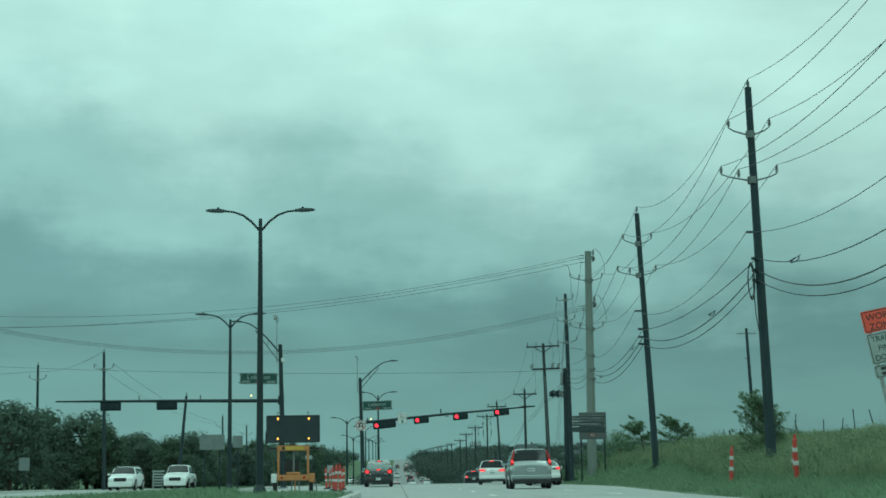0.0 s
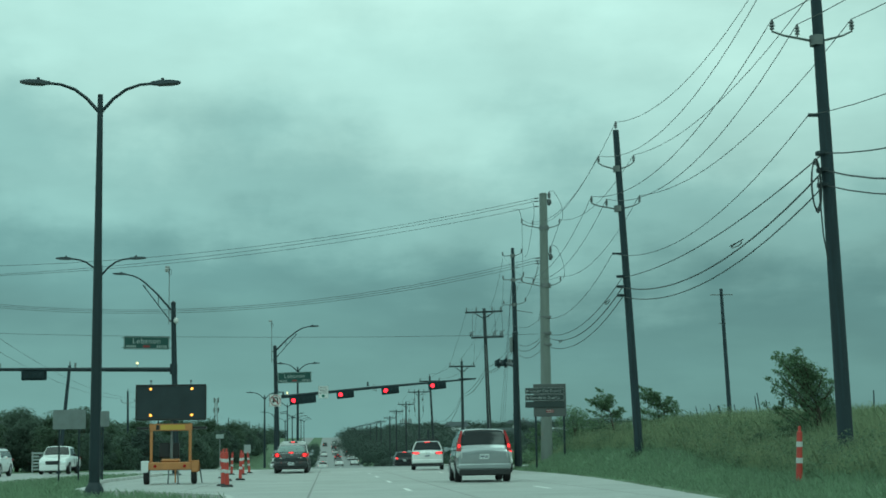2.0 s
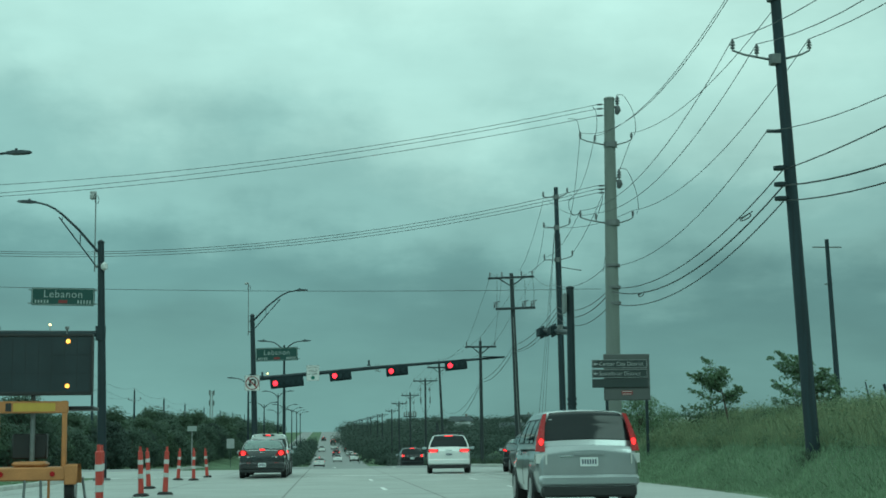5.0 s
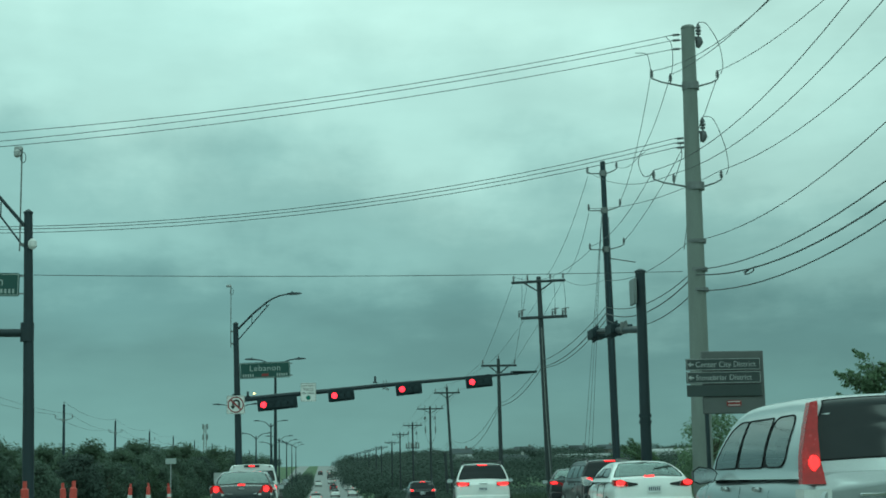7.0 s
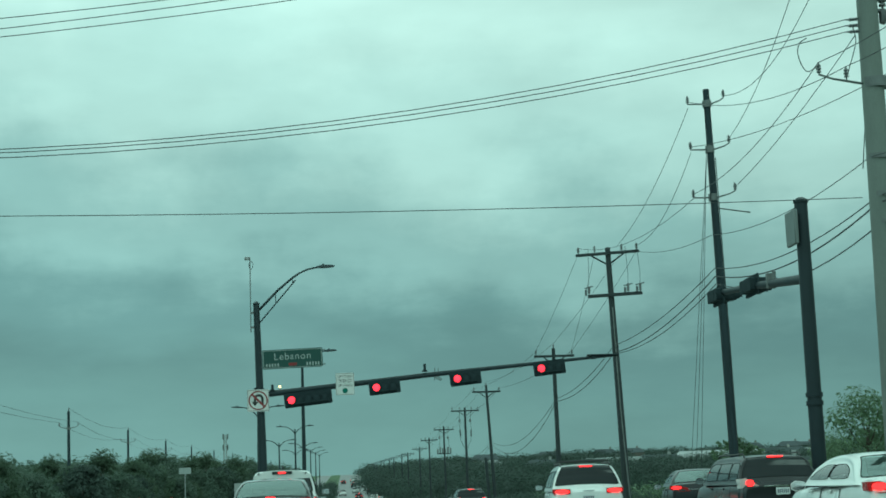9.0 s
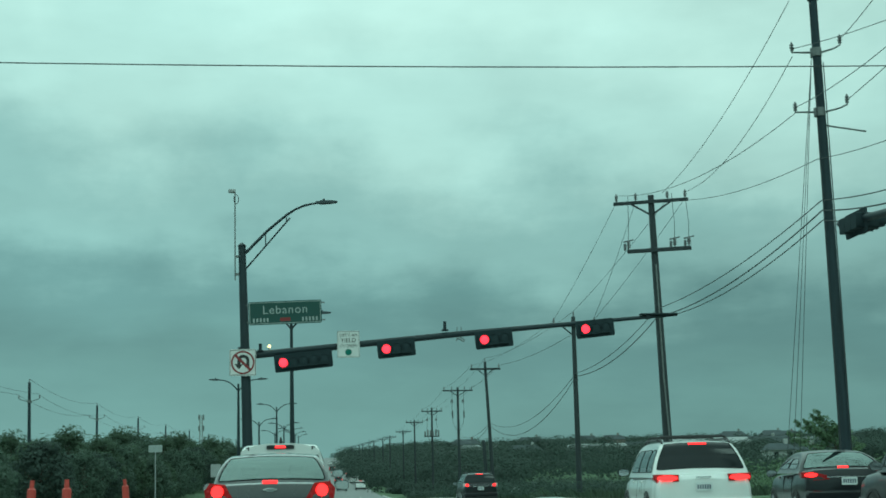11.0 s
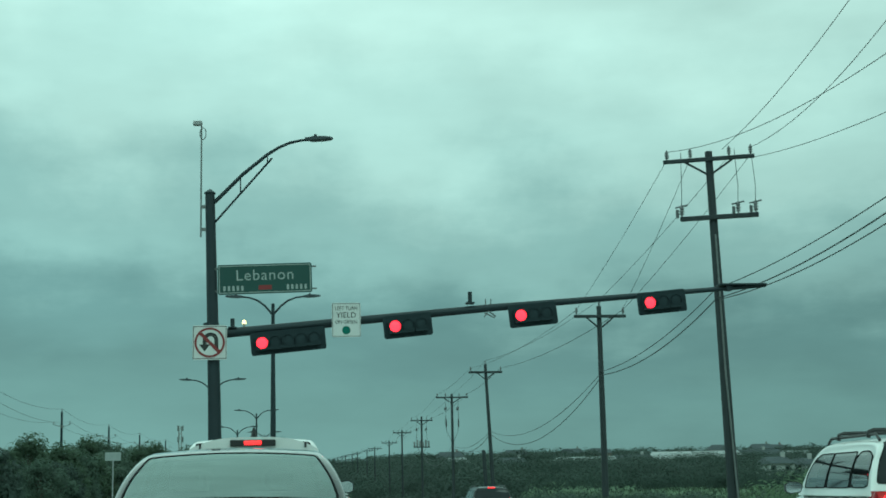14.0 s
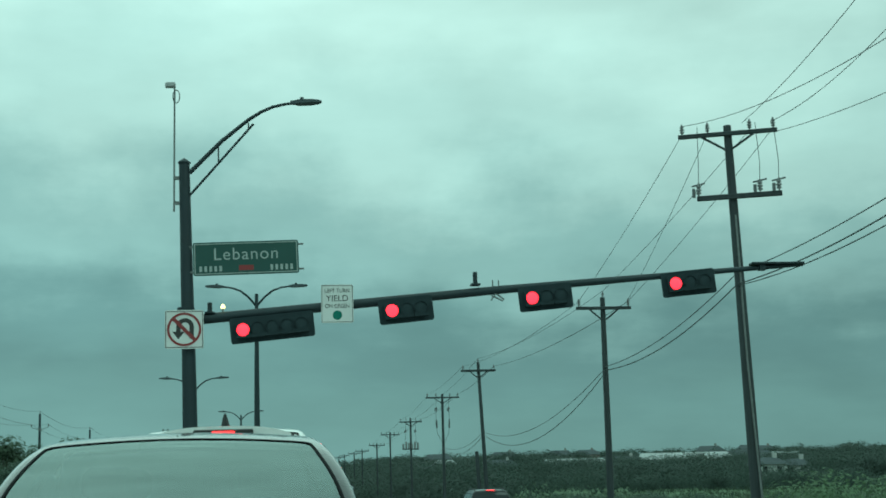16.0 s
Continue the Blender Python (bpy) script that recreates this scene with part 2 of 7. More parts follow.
M["sign_black"] = material("sign_black", (0.02, 0.02, 0.02), 0.5, vary=0.1, scale=2, fine=30, bump=0.0)
M["sign_orange"] = material("sign_orange", (0.60, 0.075, 0.050), 0.45, vary=0.1, scale=2, fine=30, bump=0.0)
M["sign_grey"] = material("sign_grey", (0.085, 0.09, 0.09), 0.5, vary=0.12, scale=2, fine=30, bump=0.0)
M["sign_panel"] = material("sign_panel", (0.030, 0.040, 0.040), 0.45, vary=0.1, scale=2, fine=30, bump=0.0)
M["sign_back"] = material("sign_back", (0.36, 0.37, 0.37), 0.5, 0.5, vary=0.12, scale=3, fine=30, bump=0.0)
M["trailer_orange"] = material("trailer_orange", (0.36, 0.165, 0.055), 0.5, vary=0.2, scale=3, fine=30, bump=0.1)
M["trailer_yellow"] = material("trailer_yellow", (0.44, 0.30, 0.05), 0.5, vary=0.1, scale=3, fine=30, bump=0.0)
M["board_face"] = material("board_face", (0.020, 0.028, 0.033), 0.35, vary=0.3, scale=1.5, fine=120, bump=0.15)
M["board_lamp"] = lamp_material("board_lamp", (1.0, 0.36, 0.06), 2.6)
M["barrel_orange"] = material("barrel_orange", (0.36, 0.045, 0.034), 0.5, vary=0.15, scale=4, fine=30, bump=0.05)
M["reflective_white"] = material("reflective_white", (0.48, 0.49, 0.48), 0.4, vary=0.1, scale=4, fine=30, bump=0.0)
M["rubber"] = material("rubber", (0.018, 0.018, 0.018), 0.85, vary=0.2, scale=10, fine=60, bump=0.3)
M["rim"] = material("rim", (0.40, 0.40, 0.41), 0.35, 0.8, vary=0.1, scale=10, fine=60, bump=0.0)
M["plastic_black"] = material("plastic_black", (0.016, 0.017, 0.018), 0.5, vary=0.15, scale=10, fine=80, bump=0.1)
M["paint_black"] = material("paint_black", (0.010, 0.012, 0.015), 0.30, vary=0.15, scale=2, fine=60, bump=0.0, spec=0.35, coat=0.35)
M["paint_charcoal"] = material("paint_charcoal", (0.018, 0.021, 0.023), 0.25, 0.0, spec=0.5, vary=0.12, scale=2, fine=60, bump=0.0, coat=1.0)
M["paint_white"] = material("paint_white", (0.72, 0.73, 0.72), 0.3, vary=0.05, scale=2, fine=60, bump=0.0, coat=0.8)
M["paint_silver"] = material("paint_silver", (0.33, 0.35, 0.36), 0.32, 0.6, vary=0.06, scale=2, fine=60, bump=0.0, coat=1.0)
M["chrome"] = material("chrome", (0.70, 0.71, 0.72), 0.15, 1.0, vary=0.05, scale=10, fine=60, bump=0.0)
M["tail_red"] = material("tail_red", (0.26, 0.008, 0.012), 0.25, spec=0.3, vary=0.2, scale=14, fine=60, bump=0.0, coat=0.15)
M["tail_clear"] = material("tail_clear", (0.55, 0.56, 0.55), 0.15, vary=0.1, scale=10, fine=60, bump=0.0, coat=0.6)
M["brake_lit"] = lamp_material("brake_lit", (1.0, 0.012, 0.022), 2.4)
M["signal_lit"] = lamp_material("signal_lit", (1.0, 0.010, 0.035), 3.2)
M["beacon_lit"] = lamp_material("beacon_lit", (1.0, 0.66, 0.30), 2.6)
# Headlamps are switched off; a faint glow is added to the pale lens.
M["head_lit"] = lamp_material("head_lit", (0.75, 0.78, 0.78), 0.1)
M["plate"] = material("plate", (0.62, 0.64, 0.64), 0.5, vary=0.06, scale=10, fine=60, bump=0.0)
M["plate_ink"] = material("plate_ink", (0.05, 0.06, 0.10), 0.5, vary=0.06, scale=10, fine=60, bump=0.0)
M["glass"] = glass_material("car_glass", (0.55, 0.58, 0.57), 1.5)
M["glass_rear"] = glass_material("rear_glass", (0.44, 0.52, 0.50), 2.1, (0.80, 0.95, 0.92))
M["glass_dark"] = glass_material("privacy_glass", (0.05, 0.055, 0.055), 1.15)
M["cloth"] = material("cloth", (0.09, 0.09, 0.09), 0.9, vary=0.2, scale=20, fine=90, bump=0.2)
M["bark"] = material("bark", (0.075, 0.062, 0.05), 0.9, vary=0.35, scale=6, fine=40, bump=0.6, stretch=(3, 3, 0.6))
M["leaves_a"] = leaf_material("leaves_a", (0.094, 0.126, 0.094), 0.16)
M["leaves_b"] = leaf_material("leaves_b", (0.088, 0.120, 0.078), 0.2)
M["leaves_c"] = leaf_material("leaves_c", (0.066, 0.088, 0.074), 0.10)
M["leaves_light"] = leaf_material("leaves_light", (0.150, 0.205, 0.120), 0.3)
M["wall_pale"] = material("wall_pale", (0.34, 0.35, 0.34), 0.85, vary=0.1, scale=0.6, fine=6, bump=0.1)
M["wall_brick"] = material("wall_brick", (0.17, 0.15, 0.14), 0.9, vary=0.2, scale=0.8, fine=8, bump=0.1)
M["roof_dark"] = material("roof_dark", (0.060, 0.072, 0.078), 0.9, vary=0.25, scale=0.8, fine=8, bump=0.2)
M["roof_pale"] = material("roof_pale", (0.34, 0.36, 0.36), 0.6, vary=0.08, scale=0.3, fine=4, bump=0.1)
M["wall_grey"] = material("wall_grey", (0.20, 0.21, 0.20), 0.85, vary=0.12, scale=0.4, fine=6, bump=0.1)
M["window_dark"] = material("window_dark", (0.012, 0.016, 0.018), 0.10, spec=0.28, vary=0.1, scale=2, fine=10, bump=0.0)
M["paint_line"] = material("paint_line", (0.66, 0.66, 0.64), 0.6, vary=0.25, scale=3, fine=20, bump=0.0)
M["paint_yellow"] = material("paint_yellow", (0.62, 0.42, 0.06), 0.6, vary=0.25, scale=3, fine=20, bump=0.0)

# ---------------------------------------------------------------- helpers for shapes


def thing(name, x, y, z, label, category, group="", rz=0.0):
    e = new(name)
    e.empty_display_size = 0.3
    e.matrix_world = pose(x, y, z, 0, 0, rz)
    return tagged(e, label, category, group)


def finish(bm, name, mat, smooth=40.0):
    bmesh.ops.recalc_face_normals(bm, faces=bm.faces)
    if smooth:
        for f in bm.faces:
            f.smooth = True
        lim = radians(smooth)
        for e in bm.edges:
            if len(e.link_faces) == 2 and e.calc_face_angle(0) > lim:
                e.smooth = False
    me = bpy.data.meshes.new(name)
    bm.to_mesh(me)
    bm.free()
    for m in (mat if isinstance(mat, (list, tuple)) else [mat]):
        me.materials.append(M[m])
    return me


def part(name, bm, mat, parent, label="", smooth=40.0):
    ob = new(name, finish(bm, name, mat, smooth))
    ob.parent = parent
    return tagged(ob, label)


def single(name, bm, mat, x, y, z, label, category, group="", kind="", smooth=40.0, rz=0.0):
    ob = new(name, finish(bm, name, mat, smooth))
    ob.matrix_world = pose(x, y, z, 0, 0, rz)
    return tagged(ob, label, category, group, kind)


def B():
    return bmesh.new()


def box(bm, x0, x1, y0, y1, z0, z1, bevel=0.0):
    vs = [bm.verts.new((x, y, z)) for x in (x0, x1) for y in (y0, y1) for z in (z0, z1)]
    for q in ((0, 1, 3, 2), (4, 6, 7, 5), (0, 4, 5, 1), (2, 3, 7, 6), (0, 2, 6, 4), (1, 5, 7, 3)):
        bm.faces.new([vs[i] for i in q])
    if bevel:
        es = list({e for v in vs for e in v.link_edges})
        bmesh.ops.bevel(bm, geom=es, offset=bevel, segments=1, affect="EDGES")
    return bm


def tube(bm, pts, radii, n=8, cap=True):
    """A round tube along points; radii: one number or one a point."""
    pts = [Vector(p) for p in pts]
    if isinstance(radii, (int, float)):
        radii = [radii] * len(pts)
    rings, ref = [], None
    for i, p in enumerate(pts):
        d = (pts[min(i + 1, len(pts) - 1)] - pts[max(i - 1, 0)]).normalized()
        if ref is None:
            ref = Vector((0, 0, 1)) if abs(d.z) < 0.9 else Vector((1, 0, 0))
        a = d.cross(ref).normalized()
        b = a.cross(d).normalized()
        ref = b
        rings.append([bm.verts.new(p + (a * math.cos(k * math.tau / n) + b * math.sin(k * math.tau / n)) * radii[i]) for k in range(n)])
    for r, s in zip(rings, rings[1:]):
        for k in range(n):
            bm.faces.new((r[k], r[(k + 1) % n], s[(k + 1) % n], s[k]))
    if cap:
        bm.faces.new(rings[0][::-1])
        bm.faces.new(rings[-1])
    return bm


def poly_prism(bm, pts, y0, y1):
    """An outline in x and z, drawn out from y0 to y1."""
    a = [bm.verts.new((x, y0, z)) for x, z in pts]
    b = [bm.verts.new((x, y1, z)) for x, z in pts]
    bm.faces.new(a)
    bm.faces.new(b[::-1])
    for i in range(len(pts)):
        j = (i + 1) % len(pts)
        bm.faces.new((a[i], b[i], b[j], a[j]))
    return bm


def round_rect(x0, x1, z0, z1, r, n=3):
    out = []
    for cx, cz, a0 in ((x1 - r, z1 - r, 0), (x0 + r, z1 - r, 90), (x0 + r, z0 + r, 180), (x1 - r, z0 + r, 270)):
        for k in range(n + 1):
            a = radians(a0 + 90 * k / n)
            out.append((cx + r * math.cos(a), cz + r * math.sin(a)))
    return out


def ring_prism(bm, cx, cz, r0, r1, y0, y1, n=28):
    for s in range(n):
        a, b = s * math.tau / n, (s + 1) * math.tau / n
        poly_prism(bm, [(cx + r * math.cos(t), cz + r * math.sin(t)) for r, t in ((r0, a), (r1, a), (r1, b), (r0, b))], y0, y1)
    return bm


def words(name, text, size, x, y, z, mat, parent, align="CENTER", rz=0.0, narrow=1.0, spacing=1.0):
    """Raised letters that face -y, with their middle (or left end) at x and their foot at z."""
    cu = bpy.data.curves.new(name, "FONT")
    cu.body, cu.size, cu.align_x, cu.extrude = text, size, align, 0.002
    cu.space_character = spacing
    ob = bpy.data.objects.new(name + "_source", cu)
    scene.collection.objects.link(ob)
    bpy.context.view_layer.update()
    me = bpy.data.meshes.new_from_object(ob.evaluated_get(bpy.context.evaluated_depsgraph_get()))
    bpy.data.objects.remove(ob)
    me.name = name
    me.materials.clear()
    me.materials.append(M[mat])
    out = new(name, me)
    out.parent = parent
    out.matrix_local = pose(x, y, z, 90, 0, rz) @ Matrix.Diagonal((narrow, 1, 1, 1))
    return out


def arc_pts(p0, p1, sag, n=14):
    p0, p1 = Vector(p0), Vector(p1)
    return [p0.lerp(p1, k / n) - Vector((0, 0, sag * 4 * (k / n) * (1 - k / n))) for k in range(n + 1)]


# ---------------------------------------------------------------- the lie of the land
def lerp(a, b, t):
    return a + (b - a) * t


def smooth01(t):
    t = min(1.0, max(0.0, t))
    return t * t * (3 - 2 * t)


def slope_line(y):
    """Height of the open land beside the far road: level, then a long even climb."""
    if y < 15:
        return -0.62 * smooth01((15 - y) / 26)
    if y <= 130:
        return 0.0
    if y < 150:
        return -0.5 * smooth01((y - 130) / 20)
    if y < 200:
        return -0.5
    if y < 260:
        return -0.5 + 0.0168 * (y - 200) ** 2 / 120
    if y < 1000:
        return 0.004 + 0.0168 * (y - 260)
    return 12.4 + 2.5 * smooth01((y - 1000) / 1500)


def profile(y):
    """Height of the road along its line: it dips past the crossing before it climbs."""
    if y <= 150:
        return slope_line(y)
    if y < 280:
        return -0.5 - 1.5 * smooth01((y - 150) / 130)
    if y < 400:
        return -2.0 + 0.022 * (y - 280) ** 2 / 240
    if y < 1000:
        return -0.68 + 0.022 * (y - 400)
    return 12.52 + 2.5 * smooth01((y - 1000) / 1500)


def right_edge(y):
    if y < 20:
        return 7.2
    if y < 92.5:
        return 7.2 + 3.2 * smooth01((y - 20) / 55)
    if y < 97:
        return 10.4 + 8 * ((y - 92.5) / 4.5) ** 2
    if y < 118:
        return 400.0
    if y < 127:
        return 8.6 + 6 * max(0.0, (127 - y) / 9) ** 2
    return 8.6


def land(x, y):
    z = lerp(profile(y), slope_line(y), smooth01((abs(x - 2) - 12) / 16))
    over = x - right_edge(y) - 0.6
    if over > 0 and y < 112:
        far = smooth01((y - 44) / 20)
        b = lerp(1.30, 1.13, far) * smooth01((y + 40) / 40)
        z += (lerp(0.25, 0.72, far) * smooth01(over / 2.2) + b * smooth01((over - 0.9) / lerp(6.0, 3.2, far))) * (1 - smooth01((y - 86) / 14))
    if y > 60 or abs(x) > 30:
        far = smooth01((abs(x) - 40) / 200)
        z += far * 2.0 * (noise.noise((x * 0.004, y * 0.004, 0.3)))
    if x > 30 and y > 130:
        z += 0.9 * noise.noise((x * 0.02, y * 0.02, 1.7)) - 0.6 * smooth01((x - 30) / 60) * (1 - smooth01((y - 300) / 400))
    if y > 600:
        z += 1.8 * smooth01((y - 600) / 220) * smooth01((abs(x) - 20) / 40)
    if x < -30:
        z += 2.0 * smooth01((-30 - x) / 60)
    return z

# ---------------------------------------------------------------- ground, roads, kerbs


def left_edge(y):
    """Kerb of the median beside our lanes."""
    if y < 40:
        return -1.4
    if y < 52:
        return -1.4 - 4.9 * smooth01((y - 40) / 12)
    if y < 72:
        return -6.3 - 2.0 * smooth01((y - 52) / 20)
    return -8.3


def median_far(y):
    return (-2.7, -7.6) if y < 160 else (-2.4, -8.0)


def paved(x, y):
    if 96.5 < y < 118.5:
        return True
    if y <= 96.5:
        return left_edge(y) < x < right_edge(y) and (y < 91 or x > -8.3) or -23.5 < x < -12.2
    a, b = median_far(y)
    return a < x < right_edge(y) or -14.6 < x < b


def lattice(stops):
    out = []
    for a, b, step in stops:
        n = max(1, round((b - a) / step))
        out += [a + (b - a) * k / n for k in range(n)]
    return out + [stops[-1][1]]


def ground_sheet():
    xs = lattice([(-2600, -600, 250), (-600, -120, 40), (-120, -30, 6), (-30, 30, 0.6), (30, 120, 4), (120, 600, 40), (600, 2600, 250)])
    ys = lattice([(-400, -40, 40), (-40, 0, 4), (0, 135, 1.2), (135, 300, 6), (300, 1100, 25), (1100, 4400, 300)])
    bm = B()
    rows = []
    for y in ys:
        row = []
        for x in xs:
            z = land(x, y)
            if paved(x, y):
                z -= 0.12
            elif -30 < x < 30:
                z += 0.04 + 0.03 * noise.noise((x * 0.7, y * 0.7, 0))
            row.append(bm.verts.new((x, y, z)))
        rows.append(row)
    for r, s in zip(rows, rows[1:]):
        for k in range(len(xs) - 1):
            bm.faces.new((r[k], r[k + 1], s[k + 1], s[k]))
    return single("ground", bm, "soil_grass", 0, 0, 0, "rough green verge and fields rolling to the horizon", "ground", kind="structure", smooth=80)


ground_sheet()


def slab(name, ys, left, right, label, cols=6, lift=0.02, mat="concrete_road"):
    bm = B()
    rows = []
    for y in ys:
        a, b = left(y), right(y)
        rows.append([bm.verts.new((a + (b - a) * k / cols, y, profile(y) + lift)) for k in range(cols + 1)])
    for r, s in zip(rows, rows[1:]):
        for k in range(cols):
            bm.faces.new((r[k], r[k + 1], s[k + 1], s[k]))
    base = bmesh.ops.extrude_face_region(bm, geom=list(bm.faces))
    bmesh.ops.translate(bm, verts=[v for v in base["geom"] if isinstance(v, bmesh.types.BMVert)], vec=(0, 0, -0.18))
    return single(name, bm, mat, 0, 0, 0, label, "road", kind="structure", smooth=30)


slab("road", lattice([(-60, 96.5, 1.5)]), left_edge, right_edge, "wet pale concrete carriageway with sawn joints")
slab("road", lattice([(-60, 96.5, 6)]), lambda y: -23.5, lambda y: -12.2, "pale concrete carriageway for oncoming traffic")
slab("road", lattice([(96.5, 118.5, 5)]), lambda y: -300, lambda y: 300, "concrete cross street at the signals", cols=40)
slab("road", lattice([(118.5, 300, 3), (300, 1000, 20), (1000, 1200, 50)]), lambda y: median_far(y)[0], right_edge, "grey road dipping and climbing past the signals, haze put into its colour", mat="worn_road")
slab("road", lattice([(118.5, 300, 5), (300, 1000, 20), (1000, 1200, 50)]), lambda y: -14.6, lambda y: median_far(y)[1], "grey oncoming carriageway past the signals, haze put into its colour", mat="worn_road")


def kerb(ys, edge, side):
    """A kerb 15 cm wide and 14 cm high along an edge; side: +1 lies to the right of it."""
    bm = B()
    rows = []
    for y in ys:
        x, z = edge(y), profile(y)
        rows.append([bm.verts.new((x + side * dx, y, z + dz)) for dx, dz in ((0, -0.05), (0.02, 0.13), (0.05, 0.16), (0.17, 0.16), (0.18, -0.05))])
    for r, s in zip(rows, rows[1:]):
        for k in range(4):
            bm.faces.new((r[k], r[k + 1], s[k + 1], s[k]))
    bm.faces.new(rows[0])
    bm.faces.new(rows[-1])
    return single("kerb", bm, "kerb", 0, 0, 0, "weathered concrete kerb along the road edge", "kerb", kind="structure", smooth=30)


kerb(lattice([(-60, 91, 1.0)]), left_edge, -1)
kerb(lattice([(-60, 91, 4)]), lambda y: -12.2, 1)
kerb(lattice([(-60, 96, 4)]), lambda y: -23.5, -1)
kerb(lattice([(119, 300, 4)]), right_edge, 1)
kerb(lattice([(121, 300, 4)]), lambda y: median_far(y)[0], -1)
kerb(lattice([(121, 300, 4)]), lambda y: median_far(y)[1], 1)


def marking(x0, x1, y0, y1, mat="paint_line", label="worn white lane dash on concrete"):
    bm = B()
    ys = lattice([(y0, y1, 3)])
    prev = None
    for y in ys:
        z = profile(y) + 0.026
        row = [bm.verts.new((x0, y, z)), bm.verts.new((x1, y, z))]
        if prev:
            bm.faces.new((prev[0], prev[1], row[1], row[0]))
        prev = row
    return single("lane_marking", bm, mat, 0, 0, 0, label, "road marking", kind="structure", smooth=0)


for k in range(7):
    for x in (2.55, 6.15):
        y = 12 + k * 12
        marking(x - 0.06, x + 0.06, y, y + 3)
marking(-8.0, 10.6, 94.9, 95.4, label="worn white stop line across the lanes")
for k in range(14):
    for x in (1.4, 5.0):
        marking(x, x + 0.12, 122 + k * 14, 126 + k * 14)
marking(-12.75, -12.63, -40, 90, "paint_yellow", "worn yellow edge line beside the median")

# ---------------------------------------------------------------- overhead line along the right verge


def insulator(bm, x, y, z, s=1.0):
    """A pin insulator: pin, three skirts, a cap."""
    pr = [(0, .018), (.06, .018), (.065, .055), (.10, .05), (.105, .03), (.13, .03), (.135, .065), (.17, .055), (.175, .03), (.20, .03), (.205, .06), (.24, .045), (.27, .025), (.30, .02)]
    tube(bm, [(x, y, z + a * s) for a, r in pr], [r * s for a, r in pr], n=8)


def strain(bm, p, q, s=1.0):
    """A dead-end insulator from p towards q."""
    p, q = Vector(p), Vector(q)
    d = (q - p).normalized()
    pr = [(0, .02), (.08, .02), (.09, .055), (.14, .05), (.15, .025), (.18, .055), (.23, .05), (.24, .025), (.27, .055), (.32, .05), (.34, .02), (.42, .015)]
    tube(bm, [p + d * a * s for a, r in pr], [r * s for a, r in pr], n=8)


def shaft(bm, h, r0, r1, lean=0.0, n=14, wob=0.006, z0=-0.6):
    pts, rad = [], []
    for k in range(13):
        t = k / 12
        pts.append((lean * (1 - t) + wob * math.sin(5 * t), wob * math.cos(4 * t), z0 + (h - z0) * t))
        rad.append(r0 + (r1 - r0) * t)
    return tube(bm, pts, rad, n=n)


def utility_pole(x, y, top, r0, r1, mat, label, lean=0.0, group="poles of the overhead line"):
    z = land(x, y)
    e = thing("utility_pole", x, y, z, label, "utility pole", group)
    part("shaft", shaft(B(), top - z, r0, r1, lean), mat, e)
    return e, z


def bracket(e, z, tips, mount_r, mat="grey_steel"):
    """A steel bracket: an arm to each tip (dx, dz), a band round the pole, an insulator on each tip."""
    for dx, dz, has_arm in tips:
        bm = B()
        sx = math.copysign(mount_r, dx)
        if has_arm:
            tube(bm, [(sx, 0, z), (sx + (dx - sx) * 0.7, 0, z + dz * 0.55), (dx, 0, z + dz)], [0.032, 0.026, 0.024], n=6)
            arm = part("bracket_arm", bm, mat, e)
        else:
            arm = None
        bm = B()
        insulator(bm, dx, 0, z + dz - 0.02, 1.05)
        part("insulator", bm, "porcelain", e, "dark glazed pin insulator")
    bm = B()
    tube(bm, [(0, 0, z - 0.12), (0, 0, z + 0.12)], mount_r + 0.03, n=12)
    part("band", bm, mat, e)


NEAR = "dark creosoted wooden pole with insulator brackets"
W1, zw1 = utility_pole(11.98, 42.8, 13.72, 0.185, 0.115, "wood_pole", NEAR + " and a coiled cable", lean=0.22)
W2, zw2 = utility_pole(11.98, 67.1, 13.62, 0.175, 0.12, "wood_pole", NEAR + " on the grassy bank", lean=0.56)
W0, zw0 = utility_pole(11.9, 18.0, 13.6, 0.18, 0.115, "wood_pole", NEAR + " beside the road")
for e, z in ((W1, zw1), (W2, zw2), (W0, zw0)):
    bm = B()
    insulator(bm, 0, 0, 13.66 - z, 1.1)
    part("insulator", bm, "porcelain", e, "dark glazed pin insulator")
    bracket(e, 12.05 - z, [(-0.74, 0.24, 1), (0.68, 0.28, 1)], 0.13)
    bracket(e, 10.45 - z, [(-1.06, 0.22, 1), (-0.46, 0.1, 0), (0.86, 0.24, 1)], 0.14)
    bm = B()
    box(bm, -0.30, 0.16, -0.03, 0.03, 8.62 - z, 8.70 - z, 0.01)
    part("neutral_bracket", bm, "dark_metal", e)
    for dz in (7.75, 7.35, 7.0):
        bm = B()
        tube(bm, [(0, 0, dz - z - 0.04), (0, 0, dz - z + 0.04)], 0.165, n=12)
        part("cable_clamp", bm, "dark_metal", e)
# coil of spare cable on the first pole
bm = B()
for k in range(4):
    r = 0.42 + 0.03 * k
    tube(bm, [(-0.24 + 0.11 * math.sin(a), -0.14 - 0.02 * k, 6.95 - zw1 + r * 1.25 * math.cos(a) + 0.0) for a in [i * math.tau / 20 for i in range(21)]], 0.016, n=5, cap=False)
part("cable_coil", bm, "wire", W1, "hanging coil of black cable")
bm = B()
tube(bm, [(-0.17, -0.1, 7.2 - zw1), (-0.13, -0.16, 5.8 - zw1), (-0.05, -0.19, 5.2 - zw1)], 0.018, n=5)
part("riser_cable", bm, "wire", W1)

